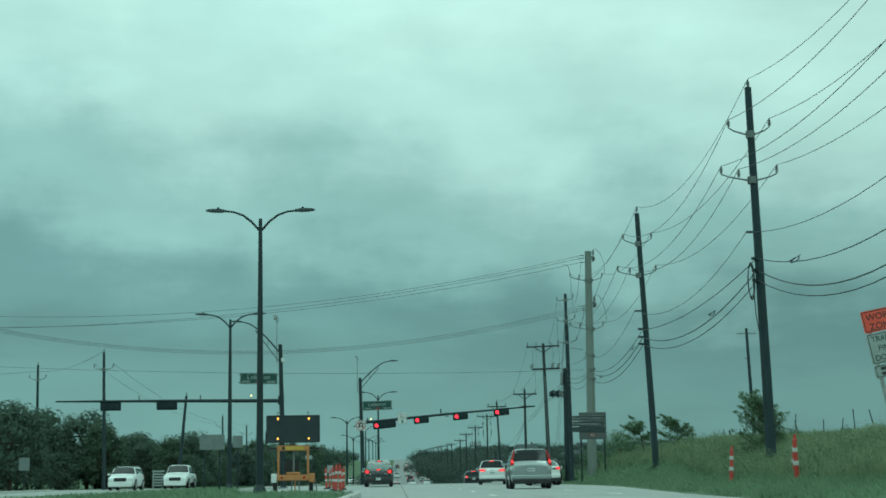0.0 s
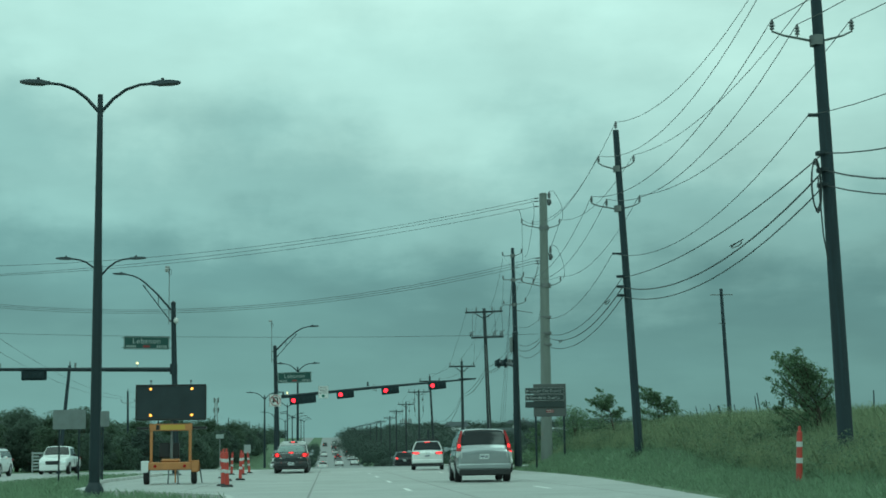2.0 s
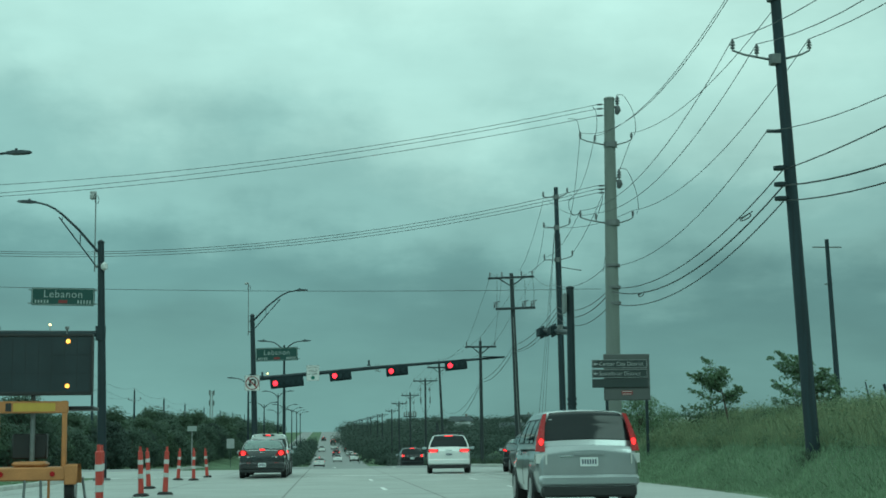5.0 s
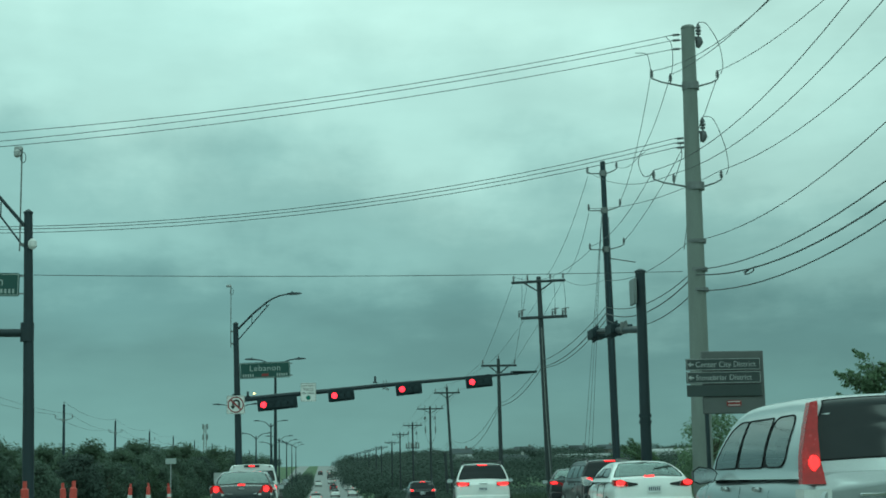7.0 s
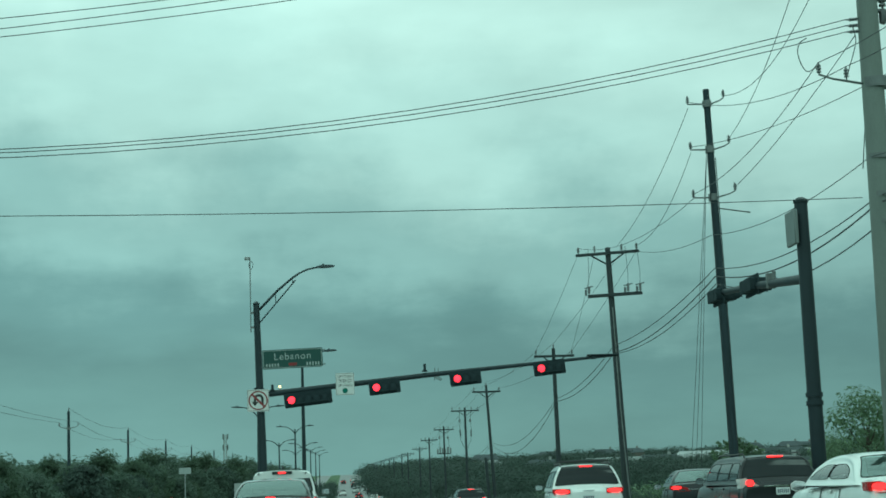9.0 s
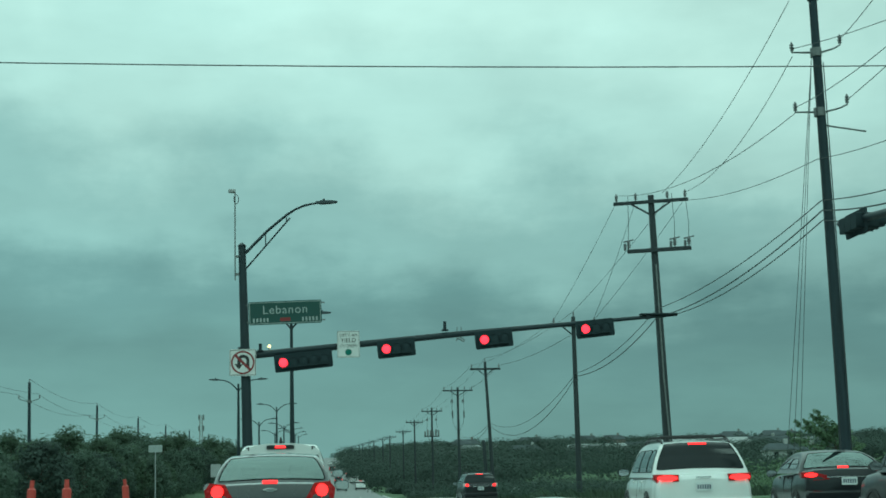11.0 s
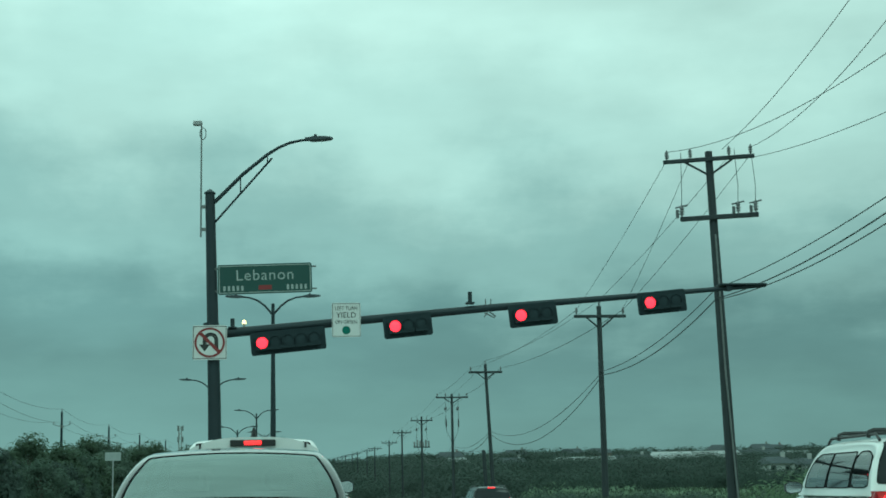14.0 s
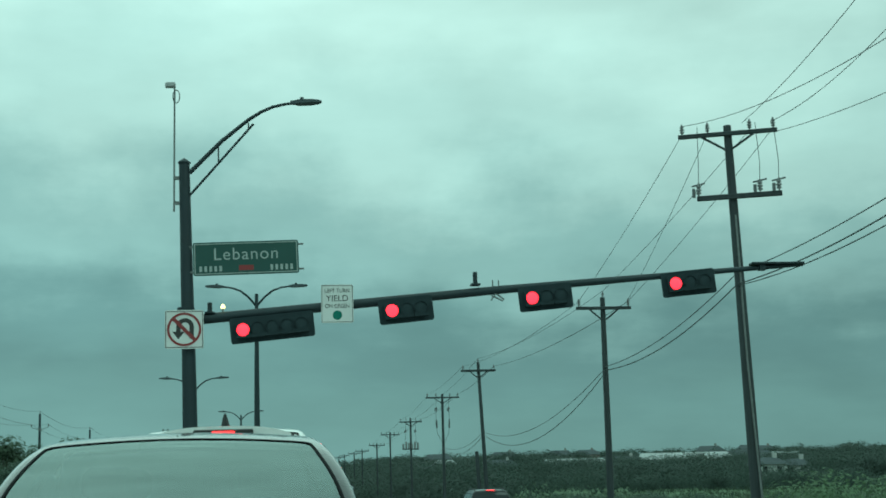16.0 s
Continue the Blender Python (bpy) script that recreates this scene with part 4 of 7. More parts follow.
def street_sign(parent, x0, x1, z0, z1, y, slope, rz=0.0):
    """A green street-name sign with a pale border."""
    e = new("name_sign")
    e.parent = parent
    e.location = ((x0 + x1) / 2, y, (z0 + z1) / 2)
    e.rotation_euler = (0, -math.atan(slope), radians(rz))
    w, hh = (x1 - x0) / 2, (z1 - z0) / 2
    tagged(e, "green street-name sign with pale letters")
    bm = B()
    poly_prism(bm, round_rect(-w, w, -hh, hh, 0.05), 0, 0.03)
    part("panel", bm, "sign_green", e)
    bm = B()
    for a, b, c, d in ((-w + .03, w - .03, hh - .05, hh - .03), (-w + .03, w - .03, -hh + .03, -hh + .05), (-w + .03, -w + .05, -hh + .05, hh - .05), (w - .05, w - .03, -hh + .05, hh - .05)):
        box(bm, a, b, -0.004, 0, c, d)
    part("border", bm, "sign_letter", e)
    words("lettering", "Lebanon", 0.40, 0.0, -0.002, -0.03, "sign_letter", e, spacing=1.12)
    for sx in (-1, 1):
        for k in range(5):
            cx = sx * (w - 0.40) + (k - 2) * 0.115
            bm = B()
            box(bm, cx - 0.03, cx + 0.03, -0.004, 0, -hh + 0.09, -hh + 0.22)
            part("small_bar", bm, "sign_letter", e)
    bm = B()
    box(bm, -0.17, 0.17, -0.004, 0, -hh + 0.10, -hh + 0.22)
    part("emblem", bm, "sign_red", e, "small red emblem bar")
    bm = B()
    for zz in (-hh * 0.75, hh * 0.75):
        for sx in (-1, 1):
            box(bm, sx * w - 0.10 if sx > 0 else -w - 0.12, sx * w + 0.12 if sx > 0 else -w + 0.10, 0.03, 0.06, zz - 0.02, zz + 0.02)
    part("sign_clamp", bm, "grey_steel", e)
    return e


def lum_arm(e, s, root_z, tip, low_z, x0):
    """A trussed lamp arm: bent upper tube, straight lower strut, two ties."""
    tx, tz = tip
    bm = B()
    up = [(s * x0, 0, root_z)]
    L = abs(tx)
    for t, hh in ((0.30, 0.45), (0.52, 0.76), (0.62, 0.87), (0.72, 0.945), (0.82, 0.985), (0.9, 1.0)):
        up.append((s * L * t, 0, root_z + (tz - root_z) * hh))
    tube(bm, up, [0.055, 0.05, 0.045, 0.04, 0.04, 0.035, 0.035], n=8)
    part("lamp_arm", bm, "dark_metal", e)
    bm = B()
    end = (s * L * 0.56, 0, root_z + (tz - root_z) * 0.70)
    tube(bm, [(s * x0, 0, low_z), end], 0.03, n=6)
    for t in (0.45, 0.92):
        px, pz = s * x0 + (end[0] - s * x0) * t, low_z + (end[2] - low_z) * t
        tube(bm, [(px, 0, pz), (px, 0, pz + (root_z - low_z) * (1 - t) * 0.9 + 0.12)], 0.02, n=6)
    part("strut", bm, "dark_metal", e)
    cobra_head(e, s * L * 0.86, 0, tz, s, 0.75)


def mast(x, y, top, cam_top, arm_dir, arm_len, arm_z, arm_rise, label):
    z = 0.05 + profile(y)
    e = thing("signal_mast", x, y, z, label, "traffic signal")
    bm = B()
    tube(bm, [(0.20, 0, -0.3), (0.20, 0, 0.0), (0.14, 0, 3.5), (0, 0, top - z)], [0.20, 0.19, 0.165, 0.125], n=12)
    part("pole", bm, "dark_metal", e, "dark fluted steel pole")
    bm = B()
    tube(bm, [(0, 0, top - z), (0, 0, top - z + 0.03), (0, 0, top - z + 0.12)], [0.15, 0.15, 0.03], n=12)
    part("pole_cap", bm, "dark_metal", e)
    bm = B()
    box(bm, -0.1, 0.5, -0.3, 0.3, -0.1, 0.06, 0.02)
    part("base_plate", bm, "grey_steel", e)
    bm = B()
    tube(bm, [(-0.23, 0, top - 1.15 - z), (-0.23, 0, cam_top - z)], 0.024, n=6)
    for dz in (-0.35, -0.95):
        box(bm, -0.23, -0.08, -0.03, 0.03, top + dz - 0.04 - z, top + dz + 0.04 - z)
    part("camera_riser", bm, "grey_steel", e, "thin riser pipe above the mast")
    bm = B()
    box(bm, -0.45, -0.21, -0.08, 0.08, cam_top - 0.06 - z, cam_top + 0.06 - z, 0.02)
    part("camera_box", bm, "galv", e, "small pale traffic camera")
    bm = B()
    tube(bm, [(-0.19 + 0.08 * math.sin(a), 0.0, cam_top - 0.28 - z + 0.16 * math.cos(a)) for a in [k * math.tau / 14 for k in range(15)]], 0.012, n=5, cap=False)
    part("camera_cable", bm, "wire", e)
    bm = B()
    s = arm_dir
    root = arm_z - z
    tube(bm, [(s * 0.05, 0, root - 0.02), (s * arm_len * 0.5, 0, root + arm_rise * 0.53), (s * arm_len, 0, root + arm_rise)], [0.125, 0.10, 0.055], n=12)
    part("mast_arm", bm, "dark_metal", e, "long tapered dark signal arm")
    bm = B()
    tube(bm, [(0.05, 0, root - 0.28), (0.05, 0, root + 0.28)], 0.2, n=12)
    part("arm_collar", bm, "dark_metal", e)
    return e, z, root


FM, zfm, rfm = mast(-3.36, 120.2, 8.95, 10.85, 1, 14.85, 5.25, 1.18, "dark steel signal mast with red lights and a lamp arm")
for ch, (x0, x1, zc_) in {"a": (-2.29, -0.35, 5.03), "b": (1.15, 2.43, 5.40), "c": (4.46, 5.75, 5.66), "d": (7.92, 9.24, 5.97)}.items():
    signal_head(FM, x0 + 3.36, x1 + 3.36, zc_ - zfm, -0.20, True, 0.095)
lum_arm(FM, 1, 8.72 - zfm, (2.90, 10.42 - zfm), 8.17 - zfm, 0.12)
street_sign(FM, 0.22, 2.66, 6.28 - zfm, 7.06 - zfm, -0.14, 0.026)
# no-U-turn sign on the pole
nu = new("prohibition_sign")
nu.parent = FM
nu.location = (0.03, -0.26, 5.0 - zfm)
tagged(nu, "square white no-U-turn sign with a red ring")
bm = B()
poly_prism(bm, round_rect(-0.44, 0.44, -0.445, 0.445, 0.05), 0, 0.012)
part("panel", bm, "sign_white", nu)
bm = B()
for a, b, c, d in ((-.425, .425, .405, .42), (-.425, .425, -.42, -.405), (-.425, -.41, -.405, .405), (.41, .425, -.405, .405)):
    box(bm, a, b, -0.004, 0, c, d)
part("border", bm, "sign_black", nu)
bm = B()
for k in range(12):
    a, b = math.pi * k / 12, math.pi * (k + 1) / 12
    poly_prism(bm, [(0.02 + r * math.cos(t), 0.06 + r * math.sin(t)) for r, t in ((.10, a), (.20, a), (.20, b), (.10, b))], -0.004, 0)
box(bm, 0.12, 0.22, -0.004, 0, -0.20, 0.06)
box(bm, -0.18, -0.08, -0.004, 0, -0.06, 0.06)
poly_prism(bm, [(-0.27, -0.05), (0.01, -0.05), (-0.13, -0.23)], -0.004, 0)
part("arrow", bm, "sign_black", nu)
bm = B()
ring_prism(bm, 0, 0, 0.335, 0.39, -0.008, -0.004)
c45 = math.sqrt(0.5)
poly_prism(bm, [(-.34 * c45 - .03, .34 * c45 - .03), (-.34 * c45 + .03, .34 * c45 + .03), (.34 * c45 + .03, -.34 * c45 + .03), (.34 * c45 - .03, -.34 * c45 - .03)], -0.012, -0.008)
part("ring", bm, "sign_red", nu)
# left-turn sign on the arm
lt = new("turn_sign")
lt.parent = FM
lt.location = (3.545, -0.22, 5.56 - zfm)
tagged(lt, "white left-turn-yield sign with a green disc")
bm = B()
poly_prism(bm, round_rect(-0.375, 0.375, -0.45, 0.45, 0.05), 0, 0.012)
part("panel", bm, "sign_white", lt)
bm = B()
for a, b, c, d in ((-.36, .36, .42, .43), (-.36, .36, -.43, -.42), (-.36, -.35, -.42, .42), (.35, .36, -.42, .42)):
    box(bm, a, b, -0.004, 0, c, d)
part("border", bm, "sign_black", lt)
words("lettering", "LEFT TURN", 0.135, 0, -0.002, 0.26, "sign_black", lt, narrow=0.86)
words("lettering", "YIELD", 0.20, 0, -0.002, 0.06, "sign_black", lt)
words("lettering", "ON GREEN", 0.135, 0, -0.002, -0.10, "sign_black", lt, narrow=0.86)
bm = B()
tube(bm, [(0, 0, -0.27), (0, -0.004, -0.27)], 0.11, n=20)
part("disc", bm, "sign_disc", lt)
# gear on the arm
for dx, zz, hh in ((6.82, 6.02, 0.28), (0.60, 5.42, 0.22)):
    bm = B()
    tube(bm, [(dx, -0.02, zz - zfm - 0.05), (dx, -0.02, zz - zfm + hh)], 0.055, n=8)
    box(bm, dx - 0.11, dx + 0.11, -0.14, 0.14, zz - zfm - 0.04, zz - zfm + 0.0)
    part("detector", bm, "dark_metal", FM, "small sensor on the signal arm")
bm = B()
tube(bm, [(0.9, -0.02, 5.33 - zfm), (0.9, -0.02, 5.50 - zfm)], 0.03, n=8)
part("beacon_stem", bm, "galv", FM)
bm = B()
tube(bm, [(0.9, -0.02, 5.50 - zfm), (0.9, -0.02, 5.53 - zfm), (0.9, -0.02, 5.60 - zfm)], [0.05, 0.06, 0.03], n=10)
part("beacon_lamp", bm, "beacon_lit", FM, "small glowing confirmation beacon")
bm = B()
for sx in (-0.14, 0.14):
    tube(bm, [(7.3 + sx * 0.5, -0.05, 6.1 - zfm), (7.3 + sx * 0.5, -0.05, 5.86 - zfm)], 0.015, n=5)
tube(bm, [(7.18, -0.08, 5.62 - zfm), (7.3, -0.05, 5.78 - zfm), (7.5, -0.02, 5.64 - zfm)], 0.02, n=5)
tube(bm, [(7.2, -0.02, 5.74 - zfm), (7.46, -0.08, 5.60 - zfm)], 0.02, n=5)
part("antenna", bm, "grey_steel", FM, "small dull antenna under the arm")
bm = B()
box(bm, 13.55, 14.85, -0.16, 0.16, 6.42 - zfm, 6.47 - zfm, 0.01)
box(bm, 13.75, 13.9, -0.1, 0.1, 6.28 - zfm, 6.42 - zfm)
part("arm_tray", bm, "dark_metal", FM)

NM, znm, rnm = mast(-7.89, 91.5, 9.31, 11.3, -1, 14.6, 5.72, 0.12, "dark steel signal mast for oncoming lanes with a lamp arm")
lum_arm(NM, -1, 8.95 - znm, (2.95, 10.92 - znm), 8.3 - znm, 0.12)
street_sign(NM, -2.62, -0.18, 6.80 - znm, 7.50 - znm, -0.16, -0.02)
for x0, x1 in ((-19.6, -18.25), (-15.95, -14.6)):
    signal_head(NM, x0 + 7.89, x1 + 7.89, 5.50 - znm, 0.0, False, 0.0)
bm = B()
tube(bm, [(-1.9, 0, 5.85 - znm), (-1.9, 0, 6.02 - znm)], 0.03, n=8)
part("beacon_stem", bm, "galv", NM)
bm = B()
tube(bm, [(-1.9, 0, 6.02 - znm), (-1.9, 0, 6.06 - znm), (-1.9, 0, 6.12 - znm)], [0.05, 0.06, 0.03], n=10)
part("beacon_lamp", bm, "beacon_lit", NM, "small glowing confirmation beacon")
bm = B()
tube(bm, [(0.15, -0.12, 8.2 - znm), (0.17, -0.14, 8.28 - znm), (0.17, -0.14, 8.42 - znm), (0.15, -0.12, 8.5 - znm)], [0.06, 0.13, 0.13, 0.05], n=12)
part("dome_camera", bm, "sign_white", NM, "white dome camera")
bm = B()
tube(bm, [(-0.36, -0.05, 11.02 - znm), (-0.36, -0.05, 11.06 - znm), (-0.36, -0.05, 11.20 - znm), (-0.36, -0.05, 11.26 - znm)], [0.05, 0.10, 0.11, 0.05], n=12)
part("dome_camera", bm, "sign_back", NM, "pale dome camera on the riser")
for dx in (-5.2, -9.2):
    bm = B()
    tube(bm, [(dx, 0, 5.8 - znm), (dx, 0, 6.12 - znm)], 0.05, n=8)
    part("detector", bm, "grey_steel", NM, "small sensor on the signal arm")


def double_lamp(x, y, top, z=None, span=1.85, label="dark double-armed street lamp on the median"):
    z = land(x, y) if z is None else z
    e = thing("street_lamp", x, y, z, label, "street lamp", "double-armed street lamps")
    h = top - z
    bm = B()
    tube(bm, [(0, 0, -0.3), (0, 0, h * 0.5), (0, 0, h)], [0.135, 0.105, 0.065], n=12)
    part("pole", bm, "dark_metal", e)
    bm = B()
    tube(bm, [(0, 0, 0), (0, 0, 0.25), (0, 0, 0.4)], [0.24, 0.22, 0.14], n=12)
    part("pole_base", bm, "dark_metal", e)
    for s in (-1, 1):
        bm = B()
        pts = [(s * 0.04, 0, h - 0.42), (s * 0.32, 0, h - 0.10), (s * 0.62, 0, h + 0.13), (s * 0.95, 0, h + 0.25), (s * 1.30, 0, h + 0.29)]
        tube(bm, [(p[0] * span / 1.85, p[1], p[2]) for p in pts], [0.045, 0.042, 0.04, 0.036, 0.034], n=8)
        part("lamp_arm", bm, "dark_metal", e)
        cobra_head(e, s * 1.22 * span / 1.85, 0, h + 0.28, s, 0.72)
    return e


double_lamp(-5.05, 45.6, 9.78)
double_lamp(-9.34, 74.9, 9.31)
double_lamp(-2.12, 142.3, 8.75)
double_lamp(-6.15, 170.0, 7.4)
double_lamp(-4.9, 214.5, 7.9)
for k in range(4):
    y = 256 + 42 * k
    double_lamp(-5.2, y, slope_line(y) + 7.6)
for k in range(2):
    y = 205 + 55 * k
    double_lamp(-7.0, y + 20, slope_line(y) + 7.4)

# side-street signal pole with heads seen edge-on
zs = land(11.0, 93.4)
SP = thing("signal_mast", 11.09, 93.4, zs, "stout black signal pole whose arm reaches over the cross street", "traffic signal")
bm = B()
tube(bm, [(-0.02, 0, -0.3), (-0.02, 0, 3 - zs), (0, 0, 7.62 - zs)], [0.175, 0.17, 0.155], n=14)
part("pole", bm, "dark_metal", SP)
bm = B()
tube(bm, [(0, 0, 7.62 - zs), (0, 0, 7.68 - zs), (0, 0, 7.74 - zs)], [0.18, 0.18, 0.08], n=14)
part("pole_cap", bm, "dark_metal", SP)
for zz in (3.05, 2.85):
    bm = B()
    tube(bm, [(-0.02, 0, zz - 0.05 - zs), (-0.02, 0, zz + 0.05 - zs)], 0.2, n=14)
    part("band", bm, "dark_metal", SP)
bm = B()
box(bm, -0.29, -0.19, -0.30, 0.42, 6.60 - zs, 7.42 - zs, 0.02)
part("sign_box", bm, "sign_dull", SP, "pale flat box behind the pole")
bm = B()
tube(bm, [(0, 0.1, 5.80 - zs), (0.02, 5, 6.28 - zs), (0.0, 9.3, 6.62 - zs)], [0.12, 0.10, 0.07], n=12)
part("mast_arm", bm, "dark_metal", SP, "dark arm reaching over the cross street")
for yy, zz in ((4.6, 6.25), (8.2, 6.45)):
    e2 = new("signal_head")
    e2.parent = SP
    e2.location = (0.0, yy, zz - zs)
    e2.rotation_euler = (0, 0, radians(90))
    bm = B()
    poly_prism(bm, round_rect(-0.66, 0.66, -0.27, 0.27, 0.06), 0.0, 0.03)
    part("backplate", bm, "signal_black", e2)
    bm = B()
    for k in range(3):
        cx = -0.36 + 0.36 * k
        poly_prism(bm, round_rect(cx - 0.17, cx + 0.17, -0.17, 0.17, 0.04), -0.30, 0.22)
        pts = [(cx + 0.16 * math.cos(a), 0.16 * math.sin(a)) for a in [radians(-40 + 260 * i / 12) for i in range(13)]]
        inner = [(cx + 0.148 * math.cos(a), 0.148 * math.sin(a)) for a in [radians(220 - 260 * i / 12) for i in range(13)]]
        poly_prism(bm, pts + inner, -0.55, -0.30)
    part("housing", bm, "signal_black", e2)
bm = B()
for yy in (2.6, 3.2):
    tube(bm, [(0, yy, 6.0 - zs), (0, yy, 6.35 - zs)], 0.05, n=8)
box(bm, -0.12, 0.12, 2.85, 2.95, 5.95 - zs, 6.35 - zs, 0.02)
part("detector", bm, "grey_steel", SP, "pale sensors on the signal arm")

# district direction board
zb = land(11.8, 86.5)
DS = thing("direction_board", 11.55, 85.75, zb, "dark district direction board on two posts", "sign", rz=-2)
bm = B()
for dx in (-0.45, 1.0):
    box(bm, dx - 0.05, dx + 0.05, 0.02, 0.12, -0.4, 4.2 - zb, 0.01)
part("post", bm, "dark_metal", DS)
bm = B()
box(bm, -0.55, 1.13, 0.0, 0.10, 2.75 - zb, 4.42 - zb, 0.02)
part("back_board", bm, "sign_grey", DS)
for k, text in enumerate(("Center City District", "Stonebriar District", "")):
    z1 = 4.22 - 0.35 * k - zb
    bm = B()
    box(bm, -0.98, 1.04, -0.05, -0.01, z1 - 0.31, z1, 0.01)
    ln = part("line_panel", bm, "sign_panel", DS)
    bm = B()
    for a, b, c, d in ((-.96, 1.02, -.02, -.006), (-.96, 1.02, -.305, -.29), (-.96, -.946, -.29, -.02), (1.006, 1.02, -.29, -.02)):
        box(bm, a, b, -0.054, -0.05, z1 + c, z1 + d)
    part("border", bm, "sign_back", ln) if text else bm.free()
    if text:
        words("lettering", text, 0.205, -0.73, -0.053, z1 - 0.225, "sign_back", ln, align="LEFT", narrow=0.97)
        bm = B()
        poly_prism(bm, [(-0.93, z1 - .155), (-0.85, z1 - .085), (-0.85, z1 - .135), (-0.77, z1 - .135), (-0.77, z1 - .175), (-0.85, z1 - .175), (-0.85, z1 - .225)], -0.054, -0.05)
        part("arrow", bm, "sign_back", ln)
bm = B()
poly_prism(bm, round_rect(0.08, 0.48, 2.94 - zb, 3.10 - zb, 0.05), -0.014, -0.002)
part("emblem", bm, "sign_red", DS, "small red emblem with a pale rim")
bm = B()
for zz in (2.965, 3.055):
    box(bm, 0.12, 0.44, -0.018, -0.014, zz - zb, zz + 0.02 - zb)
part("emblem_bar", bm, "sign_white", DS)

# work-zone sign near the road edge
zwz = land(8.9, 20.5)
WZ = thing("work_zone_sign", 8.98, 20.2, zwz, "orange and white work-zone fines sign on posts", "sign", rz=-3)
WZ.matrix_world = pose(8.98, 20.2, zwz, 0, -11, -3)
bm = B()
for dx in (0.10, 0.56):
    box(bm, dx - 0.03, dx + 0.03, 0.02, 0.08, -0.4, 3.4 - zwz)
part("post", bm, "galv", WZ)
bm = B()
poly_prism(bm, round_rect(0, 0.68, 3.12 - zwz, 3.53 - zwz, 0.03), -0.01, 0.01)
p1 = part("top_panel", bm, "sign_orange", WZ)
words("lettering", "WORK", 0.17, 0.34, -0.012, 3.345 - zwz, "sign_black", p1)
words("lettering", "ZONE", 0.17, 0.34, -0.012, 3.165 - zwz, "sign_black", p1)
bm = B()
poly_prism(bm, round_rect(0, 0.68, 2.53 - zwz, 3.10 - zwz, 0.03), -0.01, 0.01)
p2 = part("lower_panel", bm, "sign_letter", WZ)
for k, text in enumerate(("TRAFFIC", "FINES", "DOUBLE")):
    words("lettering", text, 0.15, 0.34, -0.012, 2.94 - 0.175 * k - zwz, "sign_black", p2, narrow=0.95)
bm = B()
poly_prism(bm, round_rect(0, 0.68, 2.27 - zwz, 2.51 - zwz, 0.03), -0.01, 0.01)
p3 = part("bottom_panel", bm, "sign_letter", WZ)
for k in range(2):
    bm = B()
    box(bm, 0.12, 0.56, -0.014, -0.010, 2.32 + 0.09 * k - zwz, 2.375 + 0.09 * k - zwz)
    part("text_bar", bm, "sign_black", p3)
for pn, z0, z1 in ((p1, 3.12, 3.53), (p2, 2.53, 3.10), (p3, 2.27, 2.51)):
    bm = B()
    for a, b, c, d in ((0.02, 0.66, z1 - 0.03, z1 - 0.018), (0.02, 0.66, z0 + 0.018, z0 + 0.03), (0.02, 0.032, z0 + 0.03, z1 - 0.03), (0.648, 0.66, z0 + 0.03, z1 - 0.03)):
        box(bm, a, b, -0.013, -0.010, c - zwz, d - zwz)
    part("border", bm, "sign_black", pn)


# small roadside signs seen from the back or far off
def small_sign(x, y, w, hgt, top, mat, label, posts=1, post="dark_metal"):
    z = land(x, y)
    e = thing("road_sign", x, y, z, label, "sign", "small roadside signs")
    for k in range(posts):
        bm = B()
        dx = 0 if posts == 1 else (-w * 0.3 + 0.6 * w * k)
        box(bm, dx - 0.03, dx + 0.03, 0.01, 0.06, -0.3, top - z)
        part("post", bm, post, e)
    bm = B()
    poly_prism(bm, round_rect(-w / 2, w / 2, top - hgt - z, top - z, 0.04), -0.012, 0.01)
    part("panel", bm, mat, e)
    return e


small_sign(-9.5, 150.8, 0.72, 0.38, 3.05, "sign_letter", "small white route marker on a steel post", post="galv")
small_sign(-9.5, 68.5, 1.25, 0.75, 2.86, "sign_dull", "bare metal back of a road sign on posts", 2)
small_sign(-8.25, 68.7, 0.5, 0.6, 2.8, "sign_dull", "bare metal back of a road sign on a post")
small_sign(-26.5, 100, 0.75, 0.9, 2.4, "sign_dull", "pale back of a road sign on a post")
small_sign(-9.0, 190, 0.8, 1.0, profile(190) + 3.2, "sign_back", "pale back of a road sign on a post")
small_sign(15.5, 196, 0.7, 0.6, profile(196) + 0.9, "sign_white", "small white marker at a pole foot")

SLATS = thing("slatted_rack", -20.1, 119.0, land(-20.1, 119.0), "pale rack of stacked horizontal slats by the trees", "rack")
for dx in (-0.42, 0.42):
    bm = B()
    box(bm, dx - 0.04, dx + 0.04, 0.0, 0.08, -0.3, 1.55)
    part("post", bm, "sign_back", SLATS)
for k in range(6):
    bm = B()
    box(bm, -0.48, 0.48, -0.05, -0.01, 0.22 + 0.23 * k, 0.34 + 0.23 * k, 0.008)
    part("slat", bm, "sign_letter", SLATS)

# ---------------------------------------------------------------- message-board trailer


def wheel(parent, x, y, r, w, name="wheel"):
    e = new(name)
    e.parent = parent
    e.location = (x, y, r)
    bm = B()
    tube(bm, [(-w / 2, 0, 0), (-w / 2 + 0.03, 0, 0), (w / 2 - 0.03, 0, 0), (w / 2, 0, 0)], [r * 0.86, r, r, r * 0.86], n=20)
    part("tyre", bm, "rubber", e)
    bm = B()
    tube(bm, [(-w / 2 - 0.006, 0, 0), (w / 2 + 0.006, 0, 0)], r * 0.62, n=16)
    part("rim", bm, "rim", e)
    return e


